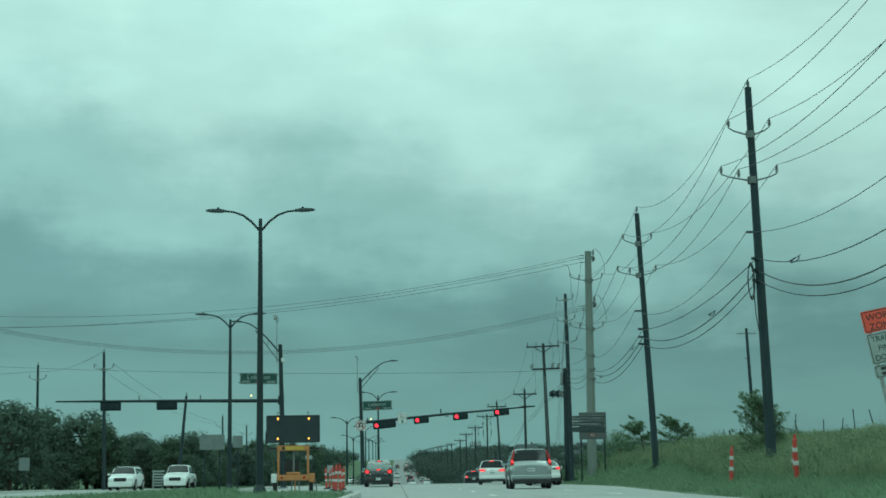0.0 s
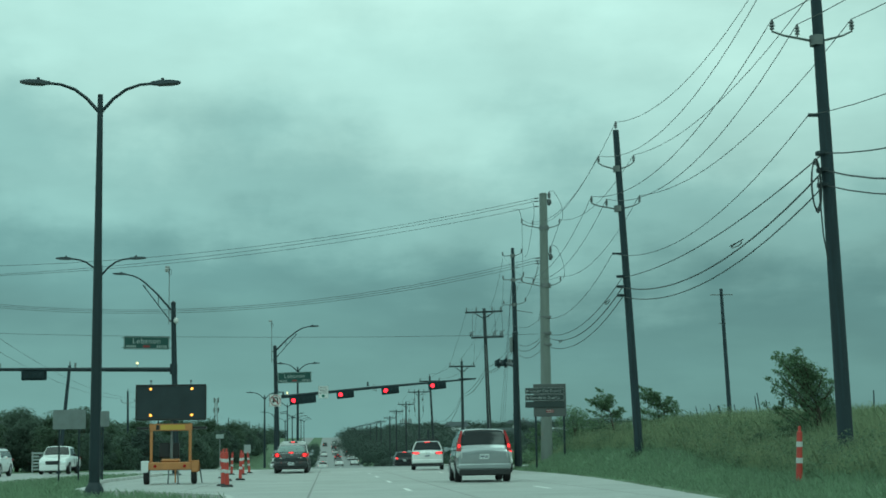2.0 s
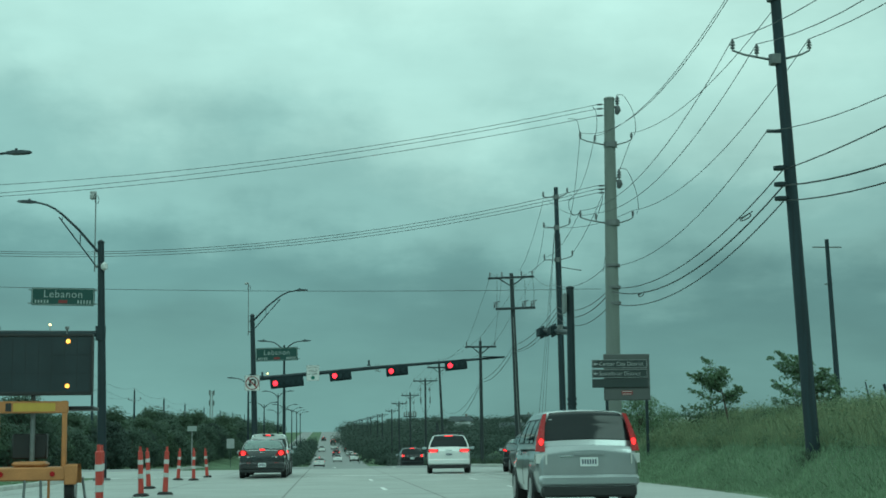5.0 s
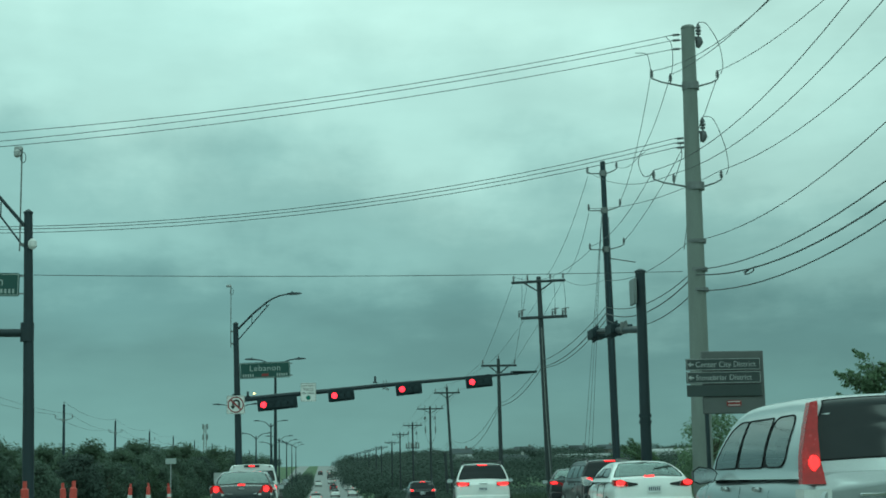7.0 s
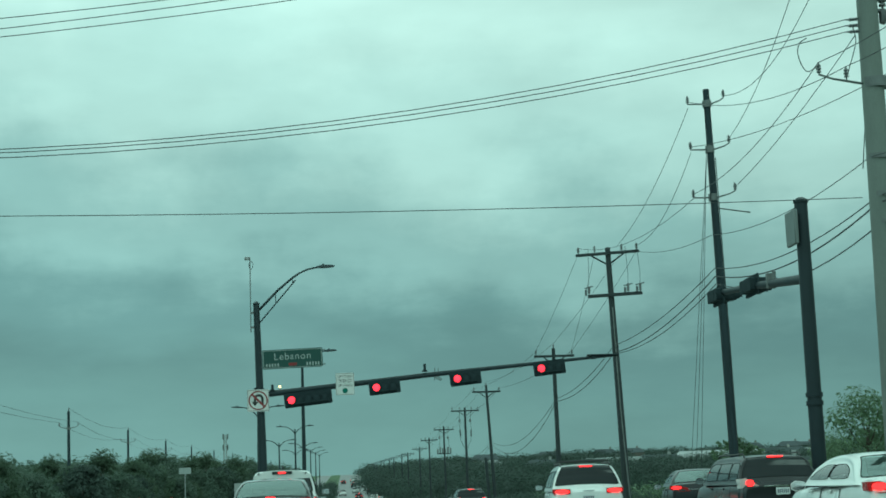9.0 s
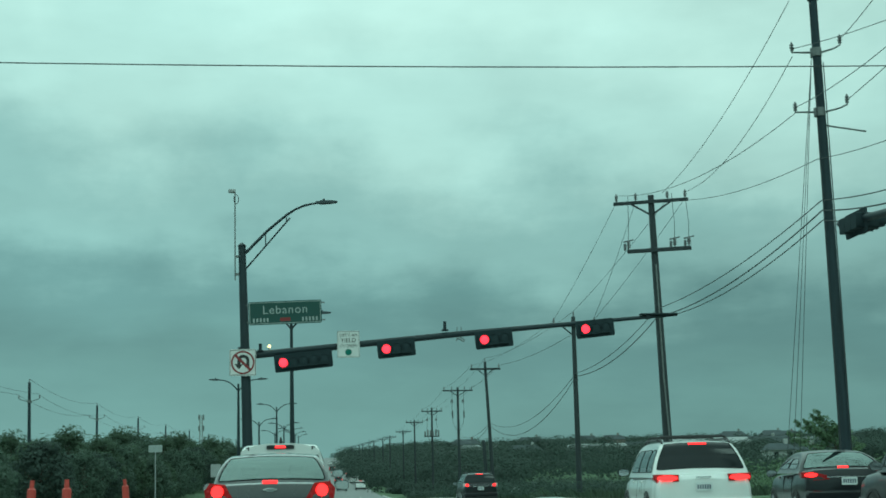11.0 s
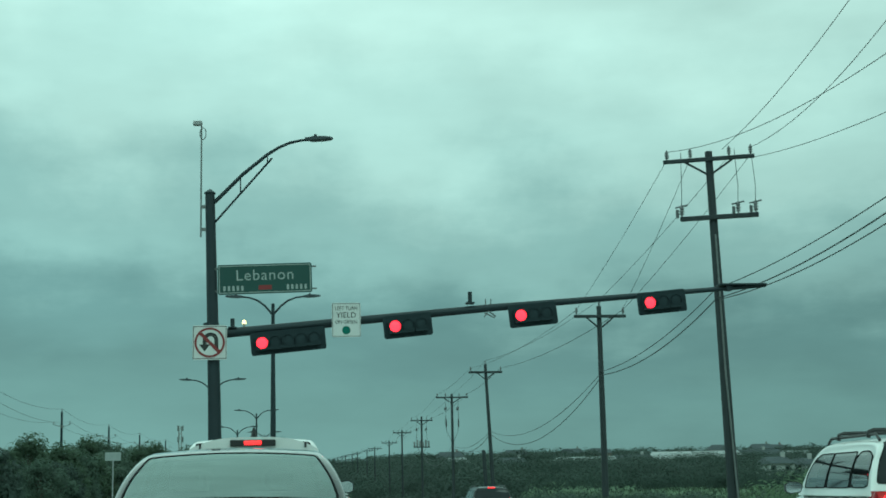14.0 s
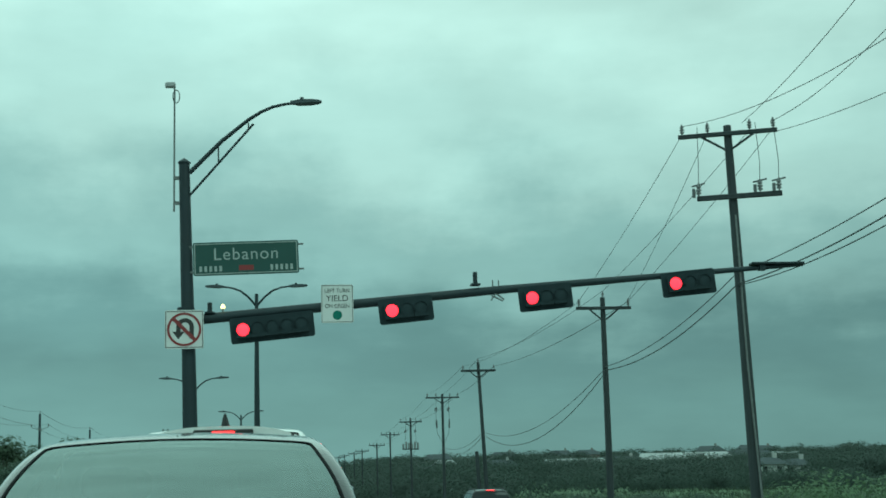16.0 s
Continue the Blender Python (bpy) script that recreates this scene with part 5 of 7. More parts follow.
VB = thing("message_trailer", -5.17, 64.2, 0.02, "orange trailer carrying a dark electronic message board", "message board", rz=2)
bm = B()
box(bm, -1.24, 1.24, -0.10, 0.10, 2.27, 3.54, 0.025)
board = part("board", bm, "board_face", VB, "dark matt display board")
bm = B()
for a, b, c, d in ((-1.25, 1.25, 3.50, 3.56), (-1.25, 1.25, 2.28, 2.34), (-1.26, -1.21, 2.34, 3.50), (1.21, 1.26, 2.34, 3.50)):
    box(bm, a, b, -0.125, 0.11, c, d, 0.008)
part("rim_frame", bm, "plastic_black", board)
for dx, dz in ((-0.72, 3.40), (0.74, 3.40), (-0.72, 2.46), (0.74, 2.46)):
    bm = B()
    tube(bm, [(dx, -0.10, dz), (dx, -0.125, dz)], 0.045, n=12)
    part("flash_lamp", bm, "board_lamp", board, "lit amber corner lamp")
bm = B()
for k in range(1, 9):
    box(bm, -1.2 + k * 0.266, -1.194 + k * 0.266, -0.105, -0.10, 2.36, 3.48)
for k in range(1, 3):
    box(bm, -1.2, 1.2, -0.105, -0.10, 2.34 + k * 0.385, 2.346 + k * 0.385)
part("panel_joint", bm, "plastic_black", board)
for s in (-1, 1):
    bm = B()
    box(bm, s * 0.69 - 0.05, s * 0.69 + 0.05, -0.05, 0.05, 0.62, 2.16, 0.012)
    part("upright", bm, "trailer_orange", VB)
bm = B()
box(bm, -0.76, 0.76, -0.06, 0.06, 1.90, 2.15, 0.015)
part("top_beam", bm, "trailer_orange", VB)
bm = B()
box(bm, -0.36, 0.50, -0.068, -0.06, 1.94, 2.11)
part("label_plate", bm, "trailer_yellow", VB, "yellow label plate")
bm = B()
box(bm, -0.52, -0.40, -0.069, -0.06, 1.94, 2.11)
part("label_mark", bm, "sign_black", VB)
bm = B()
tube(bm, [(0.02, 0.12, 0.7), (0.02, 0.12, 2.35)], 0.05, n=10)
part("lift_mast", bm, "grey_steel", VB)
bm = B()
box(bm, -0.44, 0.28, 0.35, 0.62, 0.95, 1.48, 0.03)
part("control_cabinet", bm, "plastic_black", VB, "dark control cabinet")
bm = B()
box(bm, -0.78, 0.78, -0.40, 1.55, 0.50, 0.78, 0.03)
part("chassis", bm, "trailer_orange", VB)
for dx in (-0.52, 0.52):
    bm = B()
    tube(bm, [(dx, -0.40, 0.64), (dx, -0.425, 0.64)], 0.055, n=12)
    part("marker_lamp", bm, "tail_red", VB, "small unlit red lamp")
bm = B()
box(bm, -0.33, 0.33, -0.30, 0.55, 0.78, 0.90, 0.05)
part("battery_box", bm, "trailer_orange", VB)
for s in (-1, 1):
    bm = B()
    prof = [(-0.42, 0.44), (-0.40, 0.70), (-0.22, 0.84), (0.22, 0.84), (0.40, 0.70), (0.42, 0.44), (0.36, 0.44), (0.20, 0.76), (-0.20, 0.76), (-0.36, 0.44)]
    a = [bm.verts.new((s * 0.76, y, z)) for y, z in prof]
    b = [bm.verts.new((s * 1.01, y, z)) for y, z in prof]
    for k in range(10):
        bm.faces.new((a[k], a[(k + 1) % 10], b[(k + 1) % 10], b[k]))
    box(bm, s * 0.885 - 0.13, s * 0.885 + 0.13, -0.44, -0.40, 0.42, 0.82, 0.02)
    part("mudguard", bm, "sign_white" if s < 0 else "trailer_orange", VB, "white mudguard" if s < 0 else "orange mudguard")
    wheel(VB, s * 0.84, 0.0, 0.34, 0.2)
    bm = B()
    tube(bm, [(s * 0.16 + 0.12, -0.36, 0.52), (s * 0.18 + 0.12, -0.40, 0.02)], 0.03, n=6)
    tube(bm, [(s * 0.18 + 0.12, -0.40, 0.02), (s * 0.18 + 0.12, -0.40, 0.0)], 0.08, n=8)
    part("jack_leg", bm, "grey_steel", VB)
    bm = B()
    box(bm, s * 0.72 - 0.52, s * 0.72 + 0.52, 0.25, 1.35, 1.97, 2.05, 0.02)
    part("solar_panel", bm, "plastic_black", VB, "dark solar panel")
bm = B()
tube(bm, [(1.02, 0.5, 0.55), (1.10, 0.45, 0.02)], 0.03, n=6)
part("side_stand", bm, "grey_steel", VB)
for dx in (-0.72, 0.7):
    bm = B()
    tube(bm, [(dx, 0, 3.54), (dx, 0, 3.68)], 0.02, n=6)
    box(bm, dx - 0.04, dx + 0.04, -0.04, 0.04, 3.66, 3.72)
    part("sensor", bm, "grey_steel", VB)
bm = B()
tube(bm, [(0, 1.5, 0.55), (0, 2.9, 0.5)], 0.05, n=8)
tube(bm, [(0, 2.7, 0.5), (0, 2.7, 0.0)], 0.03, n=8)
part("tow_bar", bm, "trailer_orange", VB)


# channelising posts: orange tubes with pale bands on rubber feet
def channel_post(label, h=1.2, r=0.058):
    e = thing("channel_post", 0, 0, 0, label, "traffic post", "orange channelising posts")
    bm = B()
    tube(bm, [(0, 0, 0.0), (0, 0, 0.03), (0, 0, 0.07), (0, 0, 0.075)], [0.20, 0.20, 0.15, 0.09], n=8)
    part("foot", bm, "rubber", e, "black rubber foot")
    bm = B()
    tube(bm, [(0, 0, 0.06), (0, 0, h * 0.5), (0, 0, h - 0.12), (0, 0, h - 0.10), (0, 0, h)], [r * 1.2, r * 1.05, r, r * 0.55, r * 0.5], n=12)
    part("tube", bm, "barrel_orange", e)
    for zz in (0.36, 0.64):
        bm = B()
        k = 1.25 - 0.3 * zz
        tube(bm, [(0, 0, zz * h), (0, 0, zz * h + 0.11)], r * k + 0.006, n=12)
        part("band", bm, "reflective_white", e, "white reflective band")
    return e


post0 = channel_post("scuffed orange channelising post with white bands on the grass")
post0.matrix_world = pose(10.2, 40.1, land(10.2, 40.1), 0, 3, 0)
for x, y, lean in ((9.95, 31.3, -4), (10.35, 33.2, 5)):
    copy_thing(post0, pose(x, y, land(x, y), 2, lean, 30))
for x, y, lean in ((-2.70, 57.3, 4), (-2.95, 58.9, -2), (-3.5, 69.4, 2), (-3.05, 70.6, -3), (-3.95, 89.0, 0), (-3.94, 95.3, 5), (-4.2, 77.0, 3), (-4.62, 90.0, -3)):
    o = copy_thing(post0, pose(x, y, 0.02, 0, lean, 40 * x))
    tagged(o, "faded orange channelising post with white bands on the road")

# wire fence on the bank: thin steel stakes, some leaning
F = "thin dark leaning fence stake on the bank"
random.seed(5)
for k in range(26):
    y = 24 + k * 2.6 + random.uniform(-0.4, 0.4)
    x = 16.8 + 0.02 * (y - 24) + random.uniform(-0.2, 0.2) + (1.2 if y > 70 else 0)
    bm = B()
    h = random.uniform(0.98, 1.35)
    lx, ly = random.uniform(-0.25, 0.1), random.uniform(-0.15, 0.25)
    thick = 0.055 if k in (15, 16, 21) else 0.022
    tube(bm, [(0, 0, -0.3), (lx * 0.5, ly * 0.5, h * 0.5), (lx, ly, h)], [thick, thick, thick * 0.9], n=6)
    single("fence_post", bm, "wood_pole", x, y, land(x, y), F, "fence post", "stakes of the bank fence")

# ---------------------------------------------------------------- vehicles


def body_loft(stations, zb):
    """Stations of (y, half width, top height): a rounded hull."""
    bm = B()
    rings = []
    keys = [(st[0], st[1], st[2], st[3] if len(st) > 3 else zb) for st in stations]
    at = [k[0] for k in keys]
    fine = sorted(set(at + list(np.linspace(at[0], at[-1], 48))))
    cols = []
    for c in (1, 2, 3):
        v = np.interp(fine, at, [k[c] for k in keys])
        for _ in range(2):
            v[3:-3] = (v[2:-4] + 2 * v[3:-3] + v[4:-2]) / 4
        cols.append(v)
    for y, hw, zt, z0 in zip(fine, *cols):
        h = zt - z0
        half = [(hw * 0.80, z0), (hw * 0.93, z0 + 0.06), (hw * 0.985, z0 + 0.25 * h), (hw, z0 + 0.5 * h), (hw * 0.985, z0 + 0.72 * h), (hw * 0.955, z0 + 0.88 * h),
                (hw * 0.90, z0 + 0.965 * h), (hw * 0.78, zt), (hw * 0.4, zt + 0.012)]
        ring = [bm.verts.new((x, y, z)) for x, z in half] + [bm.verts.new((0, y, zt + 0.018))] + [bm.verts.new((-x, y, z)) for x, z in reversed(half)]
        rings.append(ring)
    n = len(rings[0])
    for r, s in zip(rings, rings[1:]):
        for k in range(n):
            bm.faces.new((r[k], r[(k + 1) % n], s[(k + 1) % n], s[k]))
    bm.faces.new(rings[0])
    bm.faces.new(rings[-1][::-1])
    return bm


def plate_poly(bm, pts, inward):
    """A flat or ruled outline with thickness along a vector."""
    a = [bm.verts.new(p) for p in pts]
    b = [bm.verts.new(Vector(p) + Vector(inward)) for p in pts]
    bm.faces.new(a)
    bm.faces.new(b[::-1])
    for i in range(len(a)):
        j = (i + 1) % len(a)
        bm.faces.new((a[i], b[i], b[j], a[j]))


def curve_through(pts, n=12):
    """A smooth line through points of (y, z), as two arrays with rising y."""
    p = [np.array(q, float) for q in pts]
    p = [2 * p[0] - p[1]] + p + [2 * p[-1] - p[-2]]
    out = []
    for k in range(1, len(p) - 2):
        for i in range(n):
            t = i / n
            out.append(0.5 * (2 * p[k] + (p[k + 1] - p[k - 1]) * t + (2 * p[k - 1] - 5 * p[k] + 4 * p[k + 1] - p[k + 2]) * t * t
                              + (3 * p[k] - p[k - 1] - 3 * p[k + 1] + p[k + 2]) * t ** 3))
    out.append(p[-2])
    out = np.array(out)
    return np.maximum.accumulate(out[:, 0] + np.arange(len(out)) * 1e-6), out[:, 1]


def rounded(p, q, r):
    """Pulls the corners of the square -1..1 into arcs."""
    ap, aq = abs(p) - (1 - r), abs(q) - (1 - r)
    if ap > 0 and aq > 0:
        f = max(ap, aq) / math.hypot(ap, aq)
        return math.copysign(1 - r + ap * f, p), math.copysign(1 - r + aq * f, q)
    return p, q


def greenhouse(e, g, paint, glass, rear_glass, splits, tail=0.0):
    """Cabin shell with rounded panes let into it. g: y of rear base, rear roof, front roof, front base; base z, roof z; half widths at base and roof.
    splits: along the side glass, 0 at the rear end, 1 at the front; tail: how far the rearmost pane's end leans."""
    yb0, yr0, yr1, yb1, zb, zr, hb, hr = g
    low = zb - 0.06
    ys, zs = curve_through([(yb0, low), (lerp(yb0, yr0, 0.5), lerp(zb, zr, 0.5) + 0.035), (yr0, zr), ((yr0 + yr1) / 2, zr + 0.045), (yr1, zr + 0.005),
                            (lerp(yr1, yb1, 0.5), lerp(zr, zb, 0.5) + 0.035), (yb1, low)])

    def top(y):
        return float(np.interp(y, ys, zs))

    def wid(z):
        s = (z - zb) / (zr - zb)
        return lerp(hb, hr, s) + 0.03 * math.sin(math.pi * min(1.0, max(0.0, s)))

    def bend(x, y, z):
        u = (y - yb0) / (yb1 - yb0)
        k = 0.12 * max(0.0, 1 - u / 0.3) ** 1.5 - 0.22 * max(0.0, (u - 0.65) / 0.35) ** 1.5
        return Vector((x, y + k * (x / hb) ** 2, z))

    def corner(y):
        zt = top(y)
        rc = min(0.085, 0.5 * (zt - low))
        return zt, rc, wid(zt - rc), 0.10

    def top_z(x, y):
        zt, rc, w1, rx = corner(y)
        a = abs(x) - (w1 - rx)
        if a <= 0:
            return zt + 0.03 * (1 - (x / (w1 - rx)) ** 2)
        return zt - rc + rc * math.sqrt(max(0.0, 1 - (a / rx) ** 2))

    # side panes: y range and a map onto the shell
    sa, sb = yb0 + 0.10 + tail, yb1 - 0.30
    runs = [(lerp(sa, sb, a), lerp(sa, sb, b)) for a, b in splits]

    def side_map(run, sx):
        a, b = run

        def f(p, q, off):
            v = (q + 1) / 2
            lean = -0.12 if b > 0.97 * sb else 0.06
            y = lerp(a, b, (p + 1) / 2)
            z0 = zb + 0.035
            z1 = max(z0 + 0.05, min(top(y + 0.02), top(y - 0.02), zr + 0.02) - 0.115)
            z = lerp(z0, z1, v)
            return bend(sx * (wid(z) + off), y + lean * (v - 0.5) * (0.0 if b > 0.97 * sb else 1.0), z)
        return f

    def rear_map(p, q, off, y0=yb0, y1=yr0, inset=0.055):
        t = lerp(0.17, 0.93, (q + 1) / 2)
        y = lerp(y0, y1, t)
        w = max(0.2, wid(top(y)) - inset)
        x = p * w
        d = (top(y + 0.02) - top(y - 0.02)) / 0.04
        nrm = Vector((0, -d, 1)).normalized() * off
        return bend(x, y, top_z(x, y)) + nrm

    def front_map(p, q, off):
        return rear_map(p, q, off, yb1, yr1, 0.06)

    # shell, open where the panes sit
    arc = np.concatenate([[0], np.cumsum(np.hypot(np.diff(ys), np.diff(zs)))])
    yy = np.interp(np.linspace(0, arc[-1], 96), arc, ys)
    bm = B()
    rows, info = [], []
    for y in yy:
        zt, rc, w1, rx = corner(y)
        half = [(wid(low + (zt - rc - low) * k / 12), low + (zt - rc - low) * k / 12, "s") for k in range(13)]
        half += [(w1 - rx + rx * math.cos(a * math.pi / 12), zt - rc + rc * math.sin(a * math.pi / 12), "t") for a in range(1, 6)]
        flat = [((w1 - rx) * (1 - k / 8), "t") for k in range(9)]
        half += [(x, top_z(x, y), "t") for x, _ in flat]
        full = half + [(-x, z, k) for x, z, k in reversed(half[:-1])]
        rows.append([bm.verts.new(bend(x, y, z)) for x, z, k in full])
        info.append([(x, y, z, k) for x, z, k in full])

    def open_at(x, y, z, k):
        if k == "s":
            for a, b in runs:
                lean = 0.0 if b > 0.97 * sb else 0.06
                v = (z - zb - 0.035) / max(0.05, min(top(y), zr + 0.02) - 0.15 - zb)
                p = (y - lean * (v - 0.5) - a) / (b - a)
                if 0.02 < p < 0.98 and 0.0 < v < 0.98:
                    return True
            return False
        for y0, y1 in ((yb0, yr0), (yb1, yr1)):
            t = (y - y0) / (y1 - y0)
            if 0.18 < t < 0.92 and abs(x) < wid(top(y)) - 0.075:
                return True
        return False

    def pillar_at(x, y, z, k):
        v = (z - zb - 0.035) / max(0.05, min(top(y), zr + 0.02) - 0.15 - zb)
        return k == "s" and runs[0][0] + 0.12 < y < runs[-1][1] - 0.10 and 0.0 < v < 0.98

    for i in range(len(rows) - 1):
        for j in range(len(rows[0]) - 1):
            cs = (info[i][j], info[i][j + 1], info[i + 1][j + 1], info[i + 1][j])
            if all(open_at(*c) for c in cs):
                continue
            f = bm.faces.new((rows[i][j], rows[i][j + 1], rows[i + 1][j + 1], rows[i + 1][j]))
            if all(pillar_at(*c) for c in cs):
                f.material_index = 1
    part("cabin_shell", bm, [paint, "rubber_seal"], e)

    def pane(f, name, mat, r, rim, n=12, lip=0.0):
        bm = B()
        grid = [[bm.verts.new(f(*rounded(-1 + 2 * i / n, -1 + 2 * j / n, r), 0.004)) for i in range(n + 1)] for j in range(n + 1)]
        for j in range(n):
            for i in range(n):
                bm.faces.new((grid[j][i], grid[j][i + 1], grid[j + 1][i + 1], grid[j + 1][i]))
        ob = part(name, bm, mat, e)
        heart = Vector((0, (yb0 + yb1) / 2, zb))
        if sum(q.normal.dot(q.center - heart) for q in ob.data.polygons) < 0:
            ob.data.flip_normals()
        bm = B()
        ring = []
        m = 16
        edge = [(-1 + 2 * i / m, -1) for i in range(m)] + [(1, -1 + 2 * i / m) for i in range(m)] + [(1 - 2 * i / m, 1) for i in range(m)] + [(-1, 1 - 2 * i / m) for i in range(m)]
        for p, q in edge:
            a, b = rounded(p, q, r)
            ring.append([bm.verts.new(f(a * s, b * s2, o)) for s, s2, o in ((1 - rim[0], 1 - rim[1], 0.0), (1 - rim[0], 1 - rim[1], 0.009), (1 + rim[0] * 0.3, 1 + rim[1] * 0.3, 0.009), (1 + rim[0] * 0.3, 1 + rim[1] * 0.3, -0.004))])
        for a, b in zip(ring, ring[1:] + ring[:1]):
            for k in range(3):
                bm.faces.new((a[k], b[k], b[k + 1], a[k + 1]))
        part("window_seal", bm, "rubber_seal", ob)

    for sx in (-1, 1):
        for run in runs:
            wdt = run[1] - run[0]
            pane(side_map(run, sx), "side_window", glass, 0.5 if run is runs[0] else 0.10, (0.02 / wdt, 0.045))
    pane(rear_map, "rear_window", rear_glass, 0.09, (0.015, 0.022))
    pane(front_map, "windscreen", glass, 0.15, (0.045, 0.06))
    # inside: shelf, rear bench, front seats with headrests
    bm = B()
    box(bm, -hb + 0.10, hb - 0.10, yb0 + 0.12, yb1 - 0.15, zb - 0.05, zb - 0.02)
    part("interior_floor", bm, "plastic_black", e)
    yrow = lerp(yb0, yb1, 0.30)
    for yy, w in ((yrow, 0.52), (lerp(yb0, yb1, 0.60), 0.28)):
        for sx in (-0.36, 0.36):
            bm = B()
            box(bm, sx - w / 2, sx + w / 2, yy, yy + 0.16, zb - 0.03, zb + 0.12, 0.05)
            box(bm, sx - 0.13, sx + 0.13, yy + 0.02, yy + 0.12, zb + 0.13, min(zb + 0.31, zr - 0.1), 0.04)
            part("seat", bm, "cloth", e)


def car_mirror(e, x, y, z, paint):
    for sx in (-1, 1):
        bm = B()
        prof = [(0.02, 0.02), (0.06, 0.07), (0.2, 0.09), (0.26, 0.05), (0.26, -0.05), (0.2, -0.08), (0.06, -0.06)]
        a = [bm.verts.new((sx * (x + dx), y, z + dz)) for dx, dz in prof]
        b = [bm.verts.new((sx * (x + 0.02 + dx * 0.85), y + 0.14, z + dz * 0.75)) for dx, dz in prof]
        bm.faces.new(a)
        bm.faces.new(b[::-1])
        for i in range(7):
            j = (i + 1) % 7
            bm.faces.new((a[i], b[i], b[j], a[j]))
        mi = part("door_mirror", bm, paint, e)
        bm = B()
        plate_poly(bm, [(sx * (x + dx * 0.92 + 0.012), y - 0.004, z + dz * 0.85) for dx, dz in prof], (0, 0.003, 0))
        part("mirror_glass", bm, "chrome", mi)


def tail_lamp(e, outline, mat, y0, y1, label="", lit=None, slope=0.0, name="tail_lamp"):
    """One lamp on each side; outline in x (outwards) and z. lit: (x, z, r) of the glowing part."""
    for sx in (-1, 1):
        bm = B()
        pts = outline if sx > 0 else outline[::-1]
        a = [bm.verts.new((sx * x, y0 + slope * (z - outline[0][1]) + 3.0 * max(0, x - 0.70) ** 2, z)) for x, z in pts]
        b = [bm.verts.new((sx * x, y1 + slope * (z - outline[0][1]) + 3.0 * max(0, x - 0.70) ** 2, z)) for x, z in pts]
        bm.faces.new(a)
        bm.faces.new(b[::-1])
        for i in range(len(a)):
            j = (i + 1) % len(a)
            bm.faces.new((a[i], b[i], b[j], a[j]))
        tl = part(name, bm, mat, e, label)
        if lit:
            x, z, rx, rz = lit
            yy = y0 + slope * (z - outline[0][1]) + 3.0 * max(0, x - rx * 0.5 - 0.70) ** 2
            bm = B()
            n = 14
            ring = [bm.verts.new((sx * (x + rx * math.cos(t * math.tau / n)), yy - 0.012, z + rz * math.sin(t * math.tau / n))) for t in range(n)]
            back = [bm.verts.new((v.co.x, yy + 0.03, v.co.z)) for v in ring]
            bm.faces.new(ring)
            for i in range(n):
                j = (i + 1) % n
                bm.faces.new((ring[i], back[i], back[j], ring[j]))
            part("brake_light", bm, "brake_lit", tl, "glowing red brake light")


def number_plate(e, z, y, w=0.31, h=0.155):
    bm = B()
    poly_prism(bm, round_rect(-w / 2, w / 2, z - h / 2, z + h / 2, 0.02), y - 0.012, y)
    pl = part("number_plate", bm, "plate", e, "pale plate with dark bars")
    bm = B()
    for k in range(6):
        cx = -w * 0.36 + k * w * 0.144
        box(bm, cx - 0.013, cx + 0.013, y - 0.015, y - 0.012, z - h * 0.26, z + h * 0.26)
    part("plate_bar", bm, "plate_ink", pl)


def arch(e, x, y, r, paint_w):
    for sx in (-1, 1):
        bm = B()
        n = 12
        for k in range(n):
            a, b = math.pi * k / n, math.pi * (k + 1) / n
            q = [(sx * x, y + rr * math.cos(t), r * 0.92 + rr * math.sin(t)) for rr, t in ((r * 1.0, a), (r * 1.16, a), (r * 1.16, b), (r * 1.0, b))]
            plate_poly(bm, q, (-sx * 0.12, 0, 0))
        part("wheel_arch", bm, "plastic_black", e)


